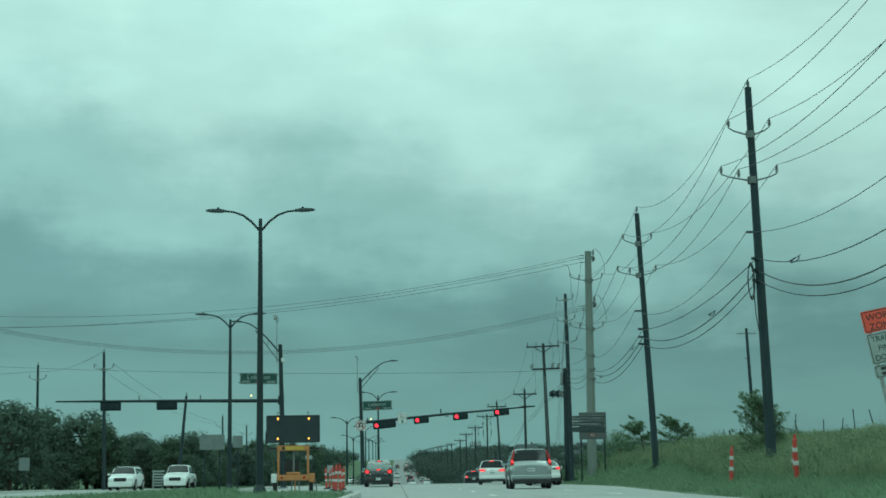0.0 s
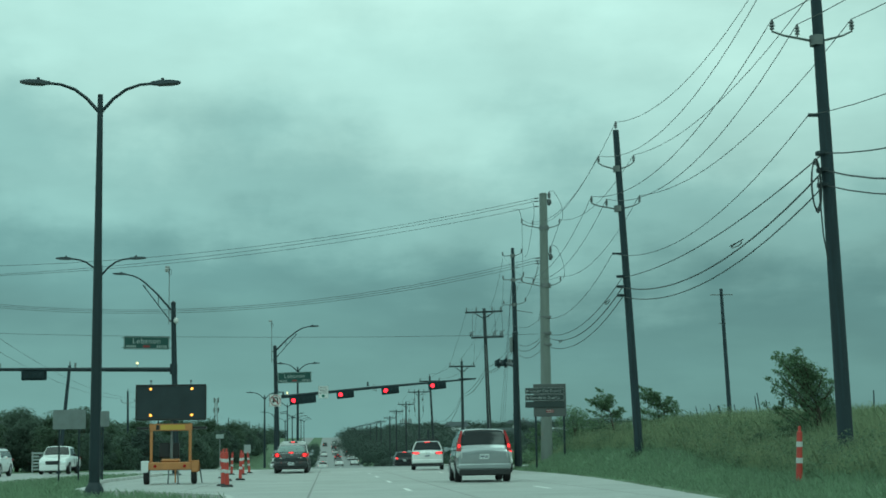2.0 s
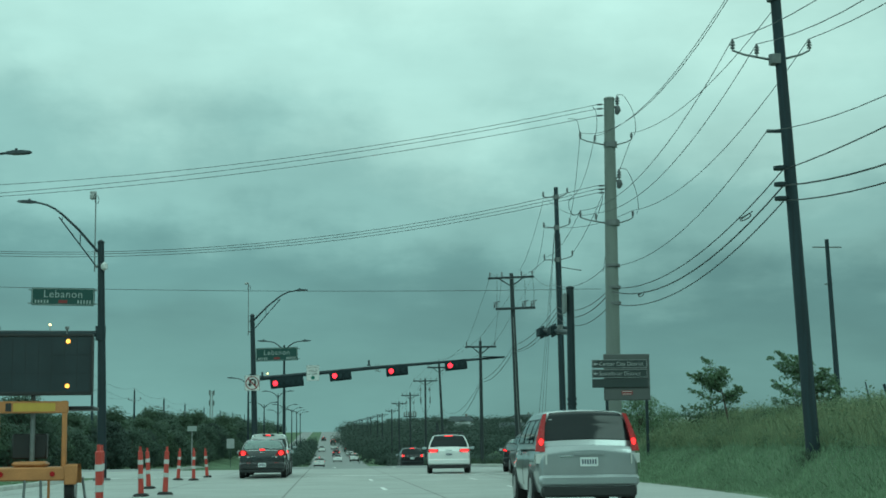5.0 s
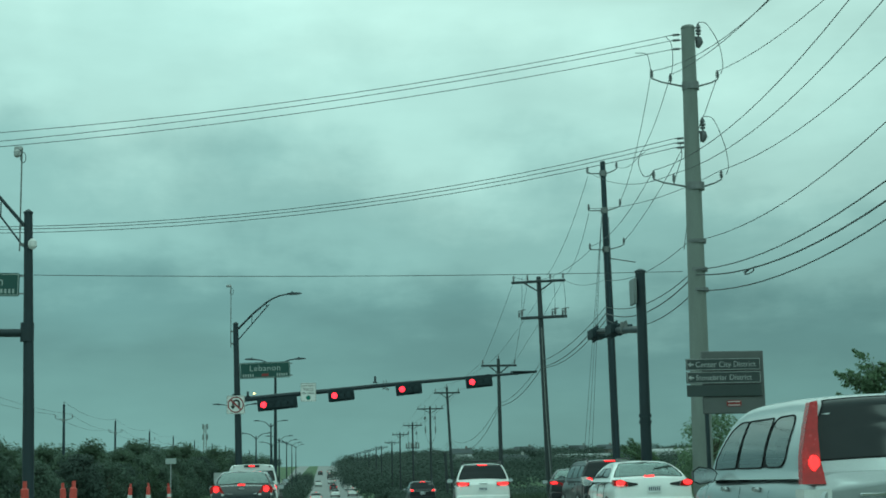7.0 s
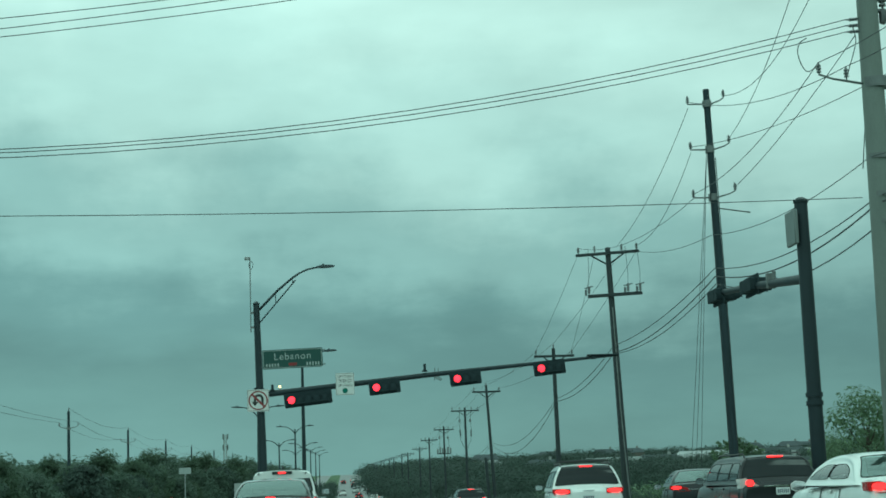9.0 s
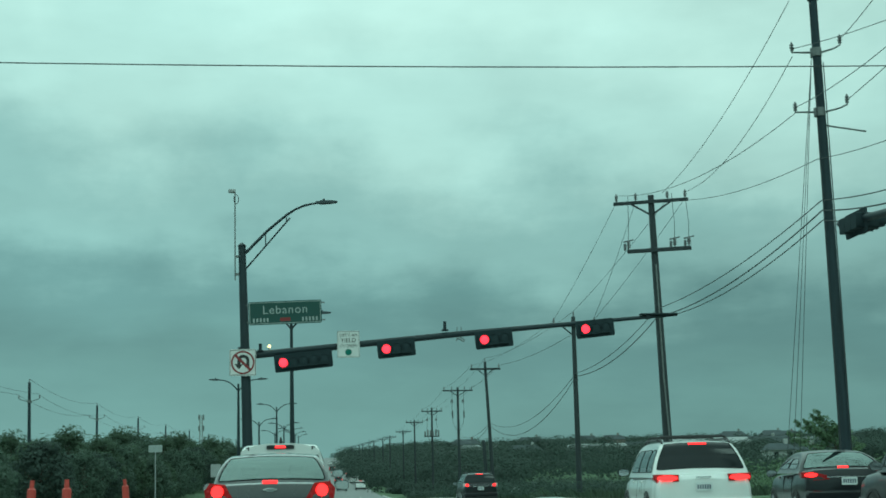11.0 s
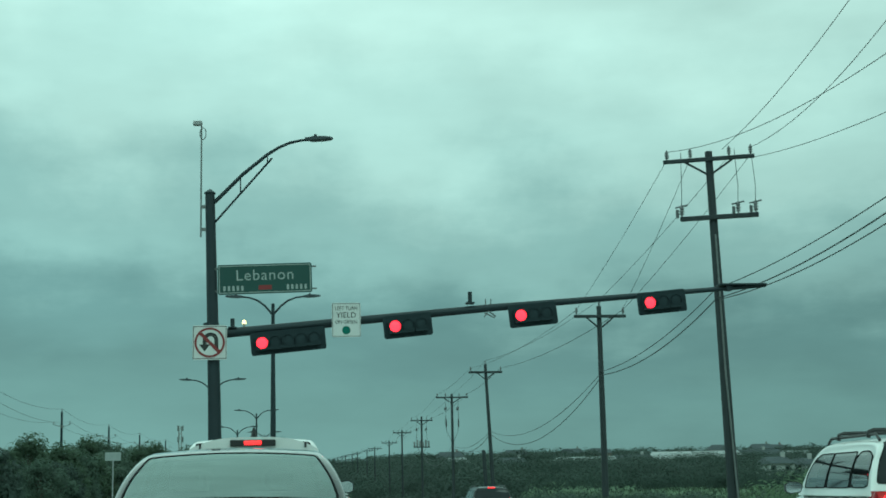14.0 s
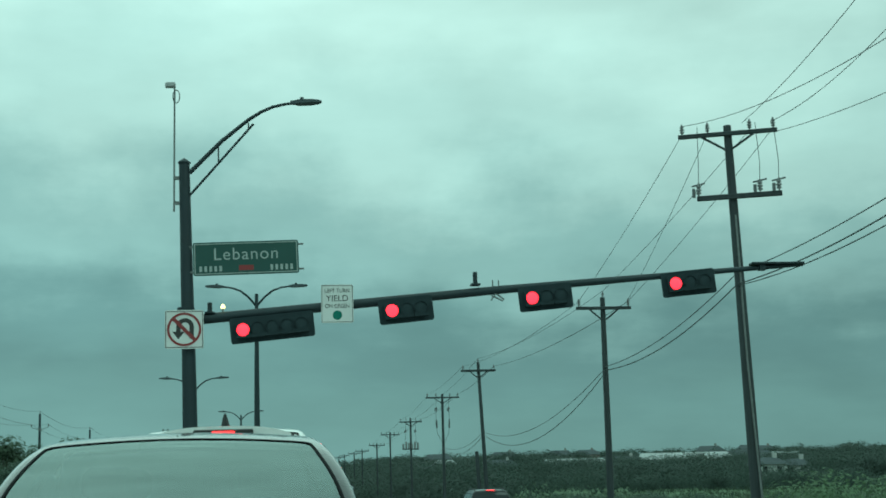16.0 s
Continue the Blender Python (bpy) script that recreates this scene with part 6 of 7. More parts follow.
def vehicle(x, y, rz, name, label, category, spec):
    s = spec
    e = thing(name, x, y, 0.02 + profile(y), label, category, "vehicles on the road", rz)
    W2, paint = s["W"] / 2, s["paint"]
    part("body", body_loft(s["stations"], s.get("zb", 0.24)), paint, e)
    greenhouse(e, s["g"], paint, s.get("glass", "glass"), s.get("rear_glass", "glass"), s["splits"], s.get("tail", 0.0))
    for yy in s["axles"]:
        for sx in (-1, 1):
            wheel(e, sx * (W2 - 0.115), yy, s["wr"], 0.23)
        arch(e, W2 + 0.004, yy, s["wr"], paint)
    bm = B()
    box(bm, -W2 * 0.90, W2 * 0.90, -0.035, 0.25, 0.22, s.get("valance", 0.40), 0.04)
    part("lower_bumper", bm, "plastic_black", e)
    bm = B()
    zb = s.get("bumper", 0.62)
    box(bm, -W2 * 0.945, W2 * 0.945, -0.055, 0.3, s.get("valance", 0.40) - 0.01, zb, 0.045)
    part("bumper", bm, paint, e)
    bm = B()
    box(bm, -W2 * 0.86, W2 * 0.86, s["L"] - 0.3, s["L"] + 0.03, 0.24, 0.60, 0.05)
    fb = part("front_bumper", bm, paint, e)
    if s.get("front"):
        bm = B()
        box(bm, -W2 * 0.45, W2 * 0.45, s["L"] - 0.1, s["L"] + 0.035, 0.62, 0.86, 0.03)
        part("grille", bm, "plastic_black", e, "dark grille")
        for sx in (-1, 1):
            bm = B()
            box(bm, sx * W2 * 0.68 - 0.17, sx * W2 * 0.68 + 0.17, s["L"] - 0.25, s["L"] + 0.01, 0.70, 0.86, 0.04)
            part("headlamp", bm, "head_lit", e, "unlit headlamp with a faint added glow")
    car_mirror(e, W2 - 0.02, s["mirror"][0], s["mirror"][1], s.get("mirror_paint", paint))
    number_plate(e, s["plate_z"], s.get("plate_y", -0.03))
    for args in s["lamps"]:
        tail_lamp(e, *args)
    if s.get("third"):
        a, b, c, d, yy = s["third"]
        bm = B()
        box(bm, a, b, yy - 0.02, yy + 0.03, c, d, 0.008)
        part("high_brake_light", bm, "brake_lit", e, "glowing red high brake light")
    if s.get("rails"):
        yb0, yr0, yr1, yb1, zz, zr, hb, hr = s["g"]
        for sx in (-1, 1):
            bm = B()
            tube(bm, [(sx * (hr - 0.03), yr0 + 0.05, zr + 0.02), (sx * (hr - 0.03), yr0 + 0.18, zr + 0.095), (sx * (hr - 0.03), yr1 - 0.25, zr + 0.095), (sx * (hr - 0.03), yr1 - 0.1, zr + 0.03)], 0.02, n=6)
            part("roof_rail", bm, "plastic_black", e)
        if s["rails"] > 1:
            for yy in (yr0 + 0.45, yr1 - 0.6):
                bm = B()
                tube(bm, [(-hr + 0.02, yy, zr + 0.06), (-hr + 0.03, yy, zr + 0.13), (-hr + 0.09, yy, zr + 0.15), (hr - 0.09, yy, zr + 0.15), (hr - 0.03, yy, zr + 0.13), (hr - 0.02, yy, zr + 0.06)], 0.028, n=6)
                part("roof_bar", bm, "plastic_black", e)
    if s.get("strip"):
        for x0, x1, z0, z1, yy, mat in s["strip"]:
            bm = B()
            box(bm, x0, x1, yy - 0.012, yy + 0.01, z0, z1, 0.003)
            part("trim_strip", bm, mat, e)
    for sx in (-1, 1):
        for yy in s.get("handles", ()):
            bm = B()
            box(bm, sx * W2 * 0.975 - 0.02, sx * W2 * 0.975 + 0.02, yy - 0.10, yy + 0.10, s["g"][4] - 0.165, s["g"][4] - 0.125, 0.012)
            part("door_handle", bm, s.get("handle_paint", paint), e)
        for yy in s.get("doors", ()):
            bm = B()
            zt, z0 = s["g"][4] - 0.02, s.get("zb", 0.24)
            line = [(W2 * f, z0 + k * (zt - z0)) for f, k in ((0.975, 0.2), (0.985, 0.25), (1.0, 0.5), (0.985, 0.72), (0.955, 0.88))]
            for (x0, a), (x1, b) in zip(line, line[1:]):
                plate_poly(bm, [(sx * (x0 + 0.003), yy - 0.005, a), (sx * (x0 + 0.003), yy + 0.005, a), (sx * (x1 + 0.003), yy + 0.005, b), (sx * (x1 + 0.003), yy - 0.005, b)], (-sx * 0.02, 0, 0))
            part("door_gap", bm, "plastic_black", e)
    return e


SEDAN_SPLIT = [(0.10, 0.50), (0.53, 0.97)]
SUV_SPLIT = [(0.05, 0.30), (0.315, 0.62), (0.635, 0.97)]


def sedan_stations(W, L, deck, hood, belt, lip=0.02):
    h = W / 2
    return [(-0.01, h * 0.86, deck - 0.16, 0.34), (0.04, h * 0.92, deck - 0.03 + lip), (0.14, h * 0.945, deck + lip), (0.34, h * 0.96, deck), (0.9, h * 0.985, deck + 0.01), (1.6, h, belt + 0.0), (2.6, h, belt - 0.01),
            (3.2, h * 0.995, belt - 0.02), (L - 1.15, h * 0.985, hood + 0.02), (L - 0.6, h * 0.95, hood - 0.04), (L - 0.22, h * 0.88, hood - 0.13), (L - 0.03, h * 0.76, hood - 0.26, 0.3)]


def suv_stations(W, L, belt, hood):
    h = W / 2
    return [(-0.01, h * 0.88, belt - 0.10, 0.36), (0.06, h * 0.94, belt - 0.02), (0.3, h * 0.97, belt), (1.0, h, belt), (2.4, h, belt - 0.02), (3.2, h * 0.995, belt - 0.03),
            (L - 1.1, h * 0.985, hood), (L - 0.5, h * 0.95, hood - 0.06), (L - 0.18, h * 0.88, hood - 0.14), (L - 0.02, h * 0.78, hood - 0.3, 0.3)]


# black sedan ahead in our lane
vehicle(-1.51, 91.2, 0, "sedan", "black sedan waiting with its brake lights lit", "car", dict(
    tail=0.35, L=5.09, W=1.85, paint="paint_charcoal", stations=sedan_stations(1.85, 5.09, 1.07, 0.98, 1.0), g=(0.72, 1.55, 2.75, 3.75, 1.07, 1.462, 0.85, 0.67),
    splits=SEDAN_SPLIT, rear_glass="glass_rear", axles=(1.10, 3.9), wr=0.33, mirror=(3.15, 1.02), plate_z=0.52, plate_y=-0.055, bumper=0.62, valance=0.36,
    lamps=[([(0.50, 0.86), (0.90, 0.86), (0.92, 1.00), (0.84, 1.10), (0.62, 1.08), (0.56, 0.96)], "tail_red", -0.035, 0.2, "red tail lamp", (0.73, 0.98, 0.085, 0.09)),
           ([(0.50, 0.80), (0.90, 0.80), (0.90, 0.85), (0.50, 0.85)], "tail_clear", -0.035, 0.15, "clear reversing lamp", None, 0.0, "reversing_lamp")],
    third=(-0.105, 0.105, 1.075, 1.13, 0.10), handles=(2.0, 3.0), doors=(1.45, 2.55),
    strip=[(-0.10, 0.10, 0.985, 1.005, -0.012, "chrome"), (-0.055, 0.055, 0.97, 1.02, -0.012, "chrome"), (-0.50, -0.26, 0.835, 0.85, -0.03, "chrome"), (0.36, 0.46, 0.83, 0.855, -0.03, "chrome"), (-0.48, 0.48, 0.78, 0.785, -0.028, "plastic_black")]))

ACCORD = dict(
    tail=0.35, L=4.88, W=1.86, paint="paint_white", stations=sedan_stations(1.86, 4.88, 1.07, 0.95, 0.98), g=(0.42, 1.45, 2.65, 3.6, 1.06, 1.41, 0.865, 0.60),
    splits=SEDAN_SPLIT, rear_glass="glass_rear", axles=(0.98, 3.82), wr=0.33, mirror=(3.05, 1.0), plate_z=0.84, bumper=0.66, valance=0.44,
    lamps=[([(0.58, 0.90), (0.74, 0.88), (0.885, 0.92), (0.89, 1.04), (0.74, 1.05), (0.60, 1.00)], "tail_red", -0.03, 0.2, "red tail lamp", (0.75, 0.975, 0.10, 0.055)),
           ([(0.36, 0.925), (0.57, 0.89), (0.59, 1.0), (0.36, 0.96)], "plastic_black", -0.025, 0.1, "dark inner lamp", None, 0.0, "inner_lamp")],
    third=(-0.11, 0.11, 1.10, 1.14, 0.55), handles=(1.9, 2.9), doors=(1.4, 2.4), strip=[(-0.55, 0.55, 0.40, 0.43, -0.06, "chrome")])
vehicle(8.2, 79.5, -2, "sedan", "white sedan with lit brake lights beside the verge", "car", ACCORD)
DARK = dict(ACCORD)
DARK.update(paint="paint_black", lamps=[([(0.40, 0.88), (0.70, 0.86), (0.92, 0.92), (0.93, 1.03), (0.70, 1.03), (0.45, 0.96)], "tail_red", -0.03, 0.2, "red tail lamp", (0.76, 0.97, 0.13, 0.045))],
            strip=[(-0.45, 0.45, 0.905, 0.93, -0.03, "chrome")])
vehicle(9.8, 99.5, -8, "sedan", "dark sedan with lit brake lights near the crossing", "car", DARK)

BLACK = vehicle(9.6, 91.5, 0, "crossover", "black crossover with roof rails and lit brake lights", "car", dict(
    L=4.77, W=1.88, paint="paint_black", stations=suv_stations(1.88, 4.77, 1.08, 1.05), g=(0.10, 0.55, 3.0, 3.75, 1.08, 1.60, 0.895, 0.67),
    splits=SUV_SPLIT, axles=(0.95, 3.7), wr=0.36, mirror=(3.1, 1.12), plate_z=0.86, bumper=0.66, valance=0.46, glass="glass_dark", rear_glass="window_dark", rails=1,
    lamps=[([(0.52, 0.98), (0.90, 0.94), (0.92, 1.14), (0.80, 1.16), (0.66, 1.08)], "tail_clear", -0.03, 0.25, "clear and red tail lamp", (0.72, 1.05, 0.09, 0.075))],
    third=(-0.17, 0.17, 1.60, 1.635, 0.42), handles=(1.6, 2.7), doors=(1.2, 2.2), strip=[(-0.42, 0.42, 0.96, 0.985, -0.028, "chrome")]))

vehicle(6.28, 97.4, -4, "crossover", "white crossover with black roof bars and wide red lamps", "car", dict(
    L=4.65, W=1.90, paint="paint_white", stations=suv_stations(1.90, 4.65, 1.05, 1.02), g=(0.12, 0.62, 2.9, 3.65, 1.06, 1.62, 0.90, 0.67),
    splits=SUV_SPLIT, axles=(0.9, 3.7), wr=0.36, mirror=(3.0, 1.1), mirror_paint="plastic_black", plate_z=0.82, bumper=0.62, valance=0.40, glass="glass", rear_glass="window_dark", rails=2,
    lamps=[([(0.46, 0.92), (0.86, 0.90), (0.92, 0.98), (0.90, 1.06), (0.46, 1.05)], "tail_red", -0.035, 0.2, "wide red tail lamp", (0.67, 0.985, 0.19, 0.05))],
    third=(-0.17, 0.17, 1.605, 1.635, 0.50), handles=(1.6, 2.7), doors=(1.2, 2.2), strip=[(-0.14, 0.14, 0.985, 1.01, -0.03, "chrome")]))

vehicle(5.48, 57.7, -1, "crossover", "silver crossover with tall red tail lamps in the lane", "car", dict(
    tail=0.34, L=4.53, W=1.82, paint="paint_silver", stations=suv_stations(1.82, 4.53, 1.10, 1.05), g=(0.10, 0.45, 2.6, 3.5, 1.10, 1.66, 0.875, 0.66),
    splits=SUV_SPLIT, axles=(0.9, 3.52), wr=0.34, mirror=(2.75, 1.08), mirror_paint="plastic_black", plate_z=0.82, bumper=0.60, valance=0.42, glass="glass", rear_glass="window_dark",
    lamps=[([(0.75, 1.00), (0.90, 1.00), (0.865, 1.22), (0.80, 1.45), (0.73, 1.64), (0.665, 1.655), (0.72, 1.42), (0.75, 1.2)], "tail_red", -0.01, 0.10, "tall red tail lamp", (0.80, 1.16, 0.038, 0.062), 0.58),
           ([(0.72, 0.78), (0.90, 0.80), (0.90, 0.96), (0.72, 0.96)], "tail_clear", -0.03, 0.2, "clear reversing lamp", None, 0.0, "reversing_lamp")],
    handles=(1.5, 2.6), doors=(1.15, 2.1), strip=[(-0.5, -0.28, 0.905, 0.925, -0.028, "chrome"), (-0.25, 0.25, 0.93, 0.98, -0.035, "paint_silver")]))


def pickup(x, y, rz, label, front=False):
    h = 0.97
    st = [(0.0, h * 0.93, 1.08, 0.5), (0.05, h * 0.955, 1.14), (0.4, h * 0.965, 1.14), (1.7, h * 0.975, 1.14), (1.75, h * 0.98, 1.15), (3.6, h * 0.98, 1.15), (4.1, h * 0.97, 1.16), (4.7, h * 0.95, 1.12), (5.2, h * 0.90, 1.02), (5.35, h * 0.8, 0.85, 0.4)]
    e = vehicle(x, y, rz, "pickup_truck", label, "pickup truck", dict(
        L=5.35, W=1.94, paint="paint_white", stations=st, zb=0.42, g=(1.80, 1.92, 3.35, 4.15, 1.15, 1.74, 0.86, 0.70),
        splits=[(0.04, 0.46), (0.50, 0.97)],
        axles=(1.2, 4.4), wr=0.38, mirror=(3.6, 1.22), mirror_paint="plastic_black", plate_z=0.62, plate_y=-0.06, bumper=0.66, valance=0.48, rear_glass="glass_dark", glass="glass_dark" if front else "glass", front=front,
        lamps=[([(0.78, 0.82), (0.93, 0.82), (0.93, 1.10), (0.78, 1.10)], "tail_red", -0.02, 0.15, "red tail lamp", (0.855, 1.0, 0.05, 0.07))],
        third=(-0.10, 0.10, 1.715, 1.76, 1.80), handles=(2.4, 3.2), doors=(1.85, 2.75)))
    bm = B()
    box(bm, -0.78, 0.78, -0.025, 0.05, 0.72, 1.13, 0.02)
    tg = part("tailgate", bm, "paint_white", e)
    bm = B()
    box(bm, -0.13, 0.13, -0.035, -0.02, 1.0, 1.06, 0.01)
    part("tailgate_handle", bm, "plastic_black", tg)
    bm = B()
    box(bm, -0.26, 0.26, 1.80, 1.87, 1.70, 1.775, 0.01)
    part("lamp_housing", bm, "plastic_black", e)
    bm = B()
    arcs = [k / 8 for k in range(-8, 9)]
    poly_prism(bm, [(0.75 * k, 1.805 - 0.15 * abs(k) ** 3.2) for k in arcs] + [(0.70, 1.58), (-0.70, 1.58)], 1.84, 2.06)
    part("roof_header", bm, "paint_white", e)
    bm = B()
    tube(bm, [(0, 2.3, 1.82), (0.0, 2.2, 1.90), (0, 2.18, 1.93)], [0.04, 0.02, 0.008], n=6)
    part("roof_fin", bm, "plastic_black", e)
    bm = B()
    box(bm, -0.80, 0.80, 0.10, 1.66, 1.13, 1.165)
    part("bed_cover", bm, "plastic_black", e)
    for sx in (-1, 1):
        bm = B()
        tube(bm, [(sx * 0.60, 1.835, 1.68), (sx * 0.60, 1.835, 1.73), (sx * 0.60, 2.05, 1.735), (sx * 0.60, 2.3, 1.77)], 0.014, n=6)
        part("roof_strip", bm, "plastic_black", e)
    return e


FAR_PICKUP = pickup(-1.55, 96.75, 0, "white pickup truck waiting with its brake lights lit")
pickup(-17.0, 112.5, 180, "white pickup truck coming the other way", front=True)
XSUV = vehicle(-19.3, 102.0, 180, "crossover", "white crossover coming the other way", "car", dict(
    L=4.7, W=1.89, paint="paint_white", stations=suv_stations(1.89, 4.7, 1.06, 1.04), g=(0.10, 0.55, 2.9, 3.65, 1.06, 1.58, 0.86, 0.65),
    splits=SUV_SPLIT, axles=(0.9, 3.7), wr=0.37, mirror=(3.0, 1.1), plate_z=0.82, bumper=0.66, glass="glass_dark", rear_glass="glass_dark", front=True, rails=1,
    lamps=[([(0.55, 0.92), (0.92, 0.92), (0.90, 1.04), (0.6, 1.04)], "tail_red", -0.03, 0.2, "red tail lamp", None)]))
for x, y, rz in ((-10.5, 330, 180), (-12.6, 400, 180), (3.2, 352, 0), (6.9, 410, 0), (6.7, 560, 0), (-0.5, 455, 0)):
    copy_thing(XSUV, pose(x, y, profile(y) + 0.02, 0, 0, rz))
for x, y in ((6.8, 356), (3.1, 480), (-0.4, 300), (3.3, 690)):
    tagged(copy_thing(FAR_PICKUP, pose(x, y, profile(y) + 0.02, 0, 0, 0)), "white pickup truck driving away up the far road")
for x, y in ((3.2, 404), (6.9, 470), (3.0, 560), (-0.4, 640), (7.6, 149)):
    tagged(copy_thing(BLACK, pose(x, y, profile(y) + 0.02, 0, 0, 0)), "black crossover with roof rails beyond the crossing")

# ---------------------------------------------------------------- trees, woods, houses, grass


def leaf_cloud(verts, faces, c, rx, ry, rz, n, size, rng, fill=0.4, scatter=0.3):
    """Leaves as small bent quads in a lumpy shell round c; verts and faces collect arrays."""
    p = rng.normal(size=(n, 3))
    p /= np.linalg.norm(p, axis=1, keepdims=True) + 1e-9
    q = np.array(c) + p * (rng.random((n, 1)) ** fill) * np.array([rx, ry, rz])
    # leaves face outwards and up, with some scatter
    face = p + np.array([0, 0, 0.45]) + rng.normal(size=(n, 3)) * scatter
    face /= np.linalg.norm(face, axis=1, keepdims=True) + 1e-9
    a = np.cross(face, rng.normal(size=(n, 3)))
    a /= np.linalg.norm(a, axis=1, keepdims=True) + 1e-9
    b = np.cross(face, a)
    b /= np.linalg.norm(b, axis=1, keepdims=True) + 1e-9
    s = size * (0.6 + 0.8 * rng.random((n, 1)))
    verts.append(np.stack([q - a * s, q + b * s * 0.45, q + a * s, q - b * s * 0.45], 1).reshape(-1, 3))


def quick_mesh(name, verts, faces, mat, corners=4):
    """A mesh of loose faces with the same number of corners each, from a list of vertex arrays."""
    co = np.concatenate(verts).astype(np.float32)
    n = len(co) // corners
    me = bpy.data.meshes.new(name)
    me.vertices.add(len(co))
    me.vertices.foreach_set("co", co.ravel())
    me.loops.add(len(co))
    me.loops.foreach_set("vertex_index", np.arange(len(co), dtype=np.int32))
    me.polygons.add(n)
    me.polygons.foreach_set("loop_start", np.arange(0, len(co), corners, dtype=np.int32))
    me.update(calc_edges=True)
    me.materials.append(M[mat])
    return me


def make_tree(seed, h, w, mat, leaves=2600, size=0.16, trunk=0.16, bare=0.25, lumps=16, wind=0.0, label="dense dark green roadside tree", name="tree", group="roadside trees"):
    rng = np.random.default_rng(seed)
    e = thing(name, 0, 0, 0, label, "tree", group)
    bm = B()
    top = (wind * w * 0.4, 0.0, h * 0.72)
    tube(bm, [(0, 0, -0.4), (0.04 * h * (rng.random() - .5), 0, h * 0.25), (0.08 * h * (rng.random() - .5), 0, h * 0.5), top], [trunk, trunk * 0.8, trunk * 0.5, trunk * 0.15], n=8)
    cs = []
    for k in range(lumps):
        a = k * 2.4 + rng.random()
        t = bare + (1 - bare) * ((k + 0.5) / lumps)
        prof = math.sin(math.pi * min(1.0, 0.22 + 0.75 * (t - bare) / (1 - bare))) ** 0.7
        r = w * 0.5 * prof * (0.45 + 0.5 * rng.random())
        c = (r * math.cos(a) + wind * w * 0.25 * t, r * math.sin(a), h * (0.06 + 0.86 * t))
        cs.append(c)
        b0 = (0, 0, h * max(0.18, t * 0.6))
        mid = tuple(np.array(b0) * 0.5 + np.array(c) * 0.5 + np.array([0, 0, -0.04 * h]))
        tube(bm, [b0, mid, c], [trunk * 0.34, trunk * 0.2, trunk * 0.06], n=5)
    part("trunk", bm, "bark", e, "forked brown trunk and limbs")
    verts, faces = [], []
    for c in cs:
        lr = w * (0.13 + 0.12 * rng.random())
        leaf_cloud(verts, faces, c, lr * 1.15, lr * 1.15, lr * 0.8, leaves // lumps, size, rng, 0.28, 0.24)
    ob = new("crown", quick_mesh("crown", verts, faces, mat))
    ob.parent = e
    tagged(ob, "crown of many small leaves")
    return e


random.seed(11)
proto = [make_tree(1, 7.0, 6.5, "leaves_a", 5200, 0.19, 0.2, 0.08, 30), make_tree(2, 6.2, 5.6, "leaves_c", 4800, 0.185, 0.18, 0.06, 28),
         make_tree(3, 7.8, 5.4, "leaves_b", 4800, 0.185, 0.2, 0.10, 28), make_tree(4, 5.2, 6.2, "leaves_a", 4600, 0.185, 0.16, 0.04, 28)]
spots = [(-30.5, 112), (-36, 108), (-41, 118), (-33, 124), (-46, 108), (-27.5, 130)]
for k in range(96):
    y = 123 + (k % 48) * 6.2 + random.uniform(-2, 2)
    x = -18.2 - (k // 48) * 5.5 - random.uniform(0, 2.5)
    spots.append((x, y))
spots += [(-52, 95), (-58, 104), (-38, 100), (-64, 116), (-31, 100), (-28.5, 120)]
for k, (x, y) in enumerate(spots):
    src = proto[k % 4]
    sc = random.choice((0.62, 0.74, 0.82, 0.9, 1.04)) * (0.70 + 0.30 * smooth01((y - 130) / 150))
    m = pose(x, y, land(x, y), 0, 0, random.uniform(0, 360))
    if k < 4:
        src.matrix_world = m
    else:
        o = copy_thing(src, m)
        o.scale = (sc, sc, sc * random.uniform(0.9, 1.05))
for x, y, sc in ((-27.0, 124, 0.95), (-31.5, 126, 1.0), (-24.0, 131, 0.72), (-22.0, 127, 0.6)):
    o = copy_thing(proto[0], pose(x, y, land(x, y), 0, 0, 31 * sc))
    o.scale = (sc, sc, sc)
# a taller clump in the tree line
for x, y, sc in ((-21.8, 300, 1.05), (-23.5, 303, 0.95), (-20.6, 306, 0.9)):
    o = copy_thing(proto[2], pose(x, y, land(x, y), 0, 0, 40))
    o.scale = (sc, sc, sc)

# trees on the bank to the right


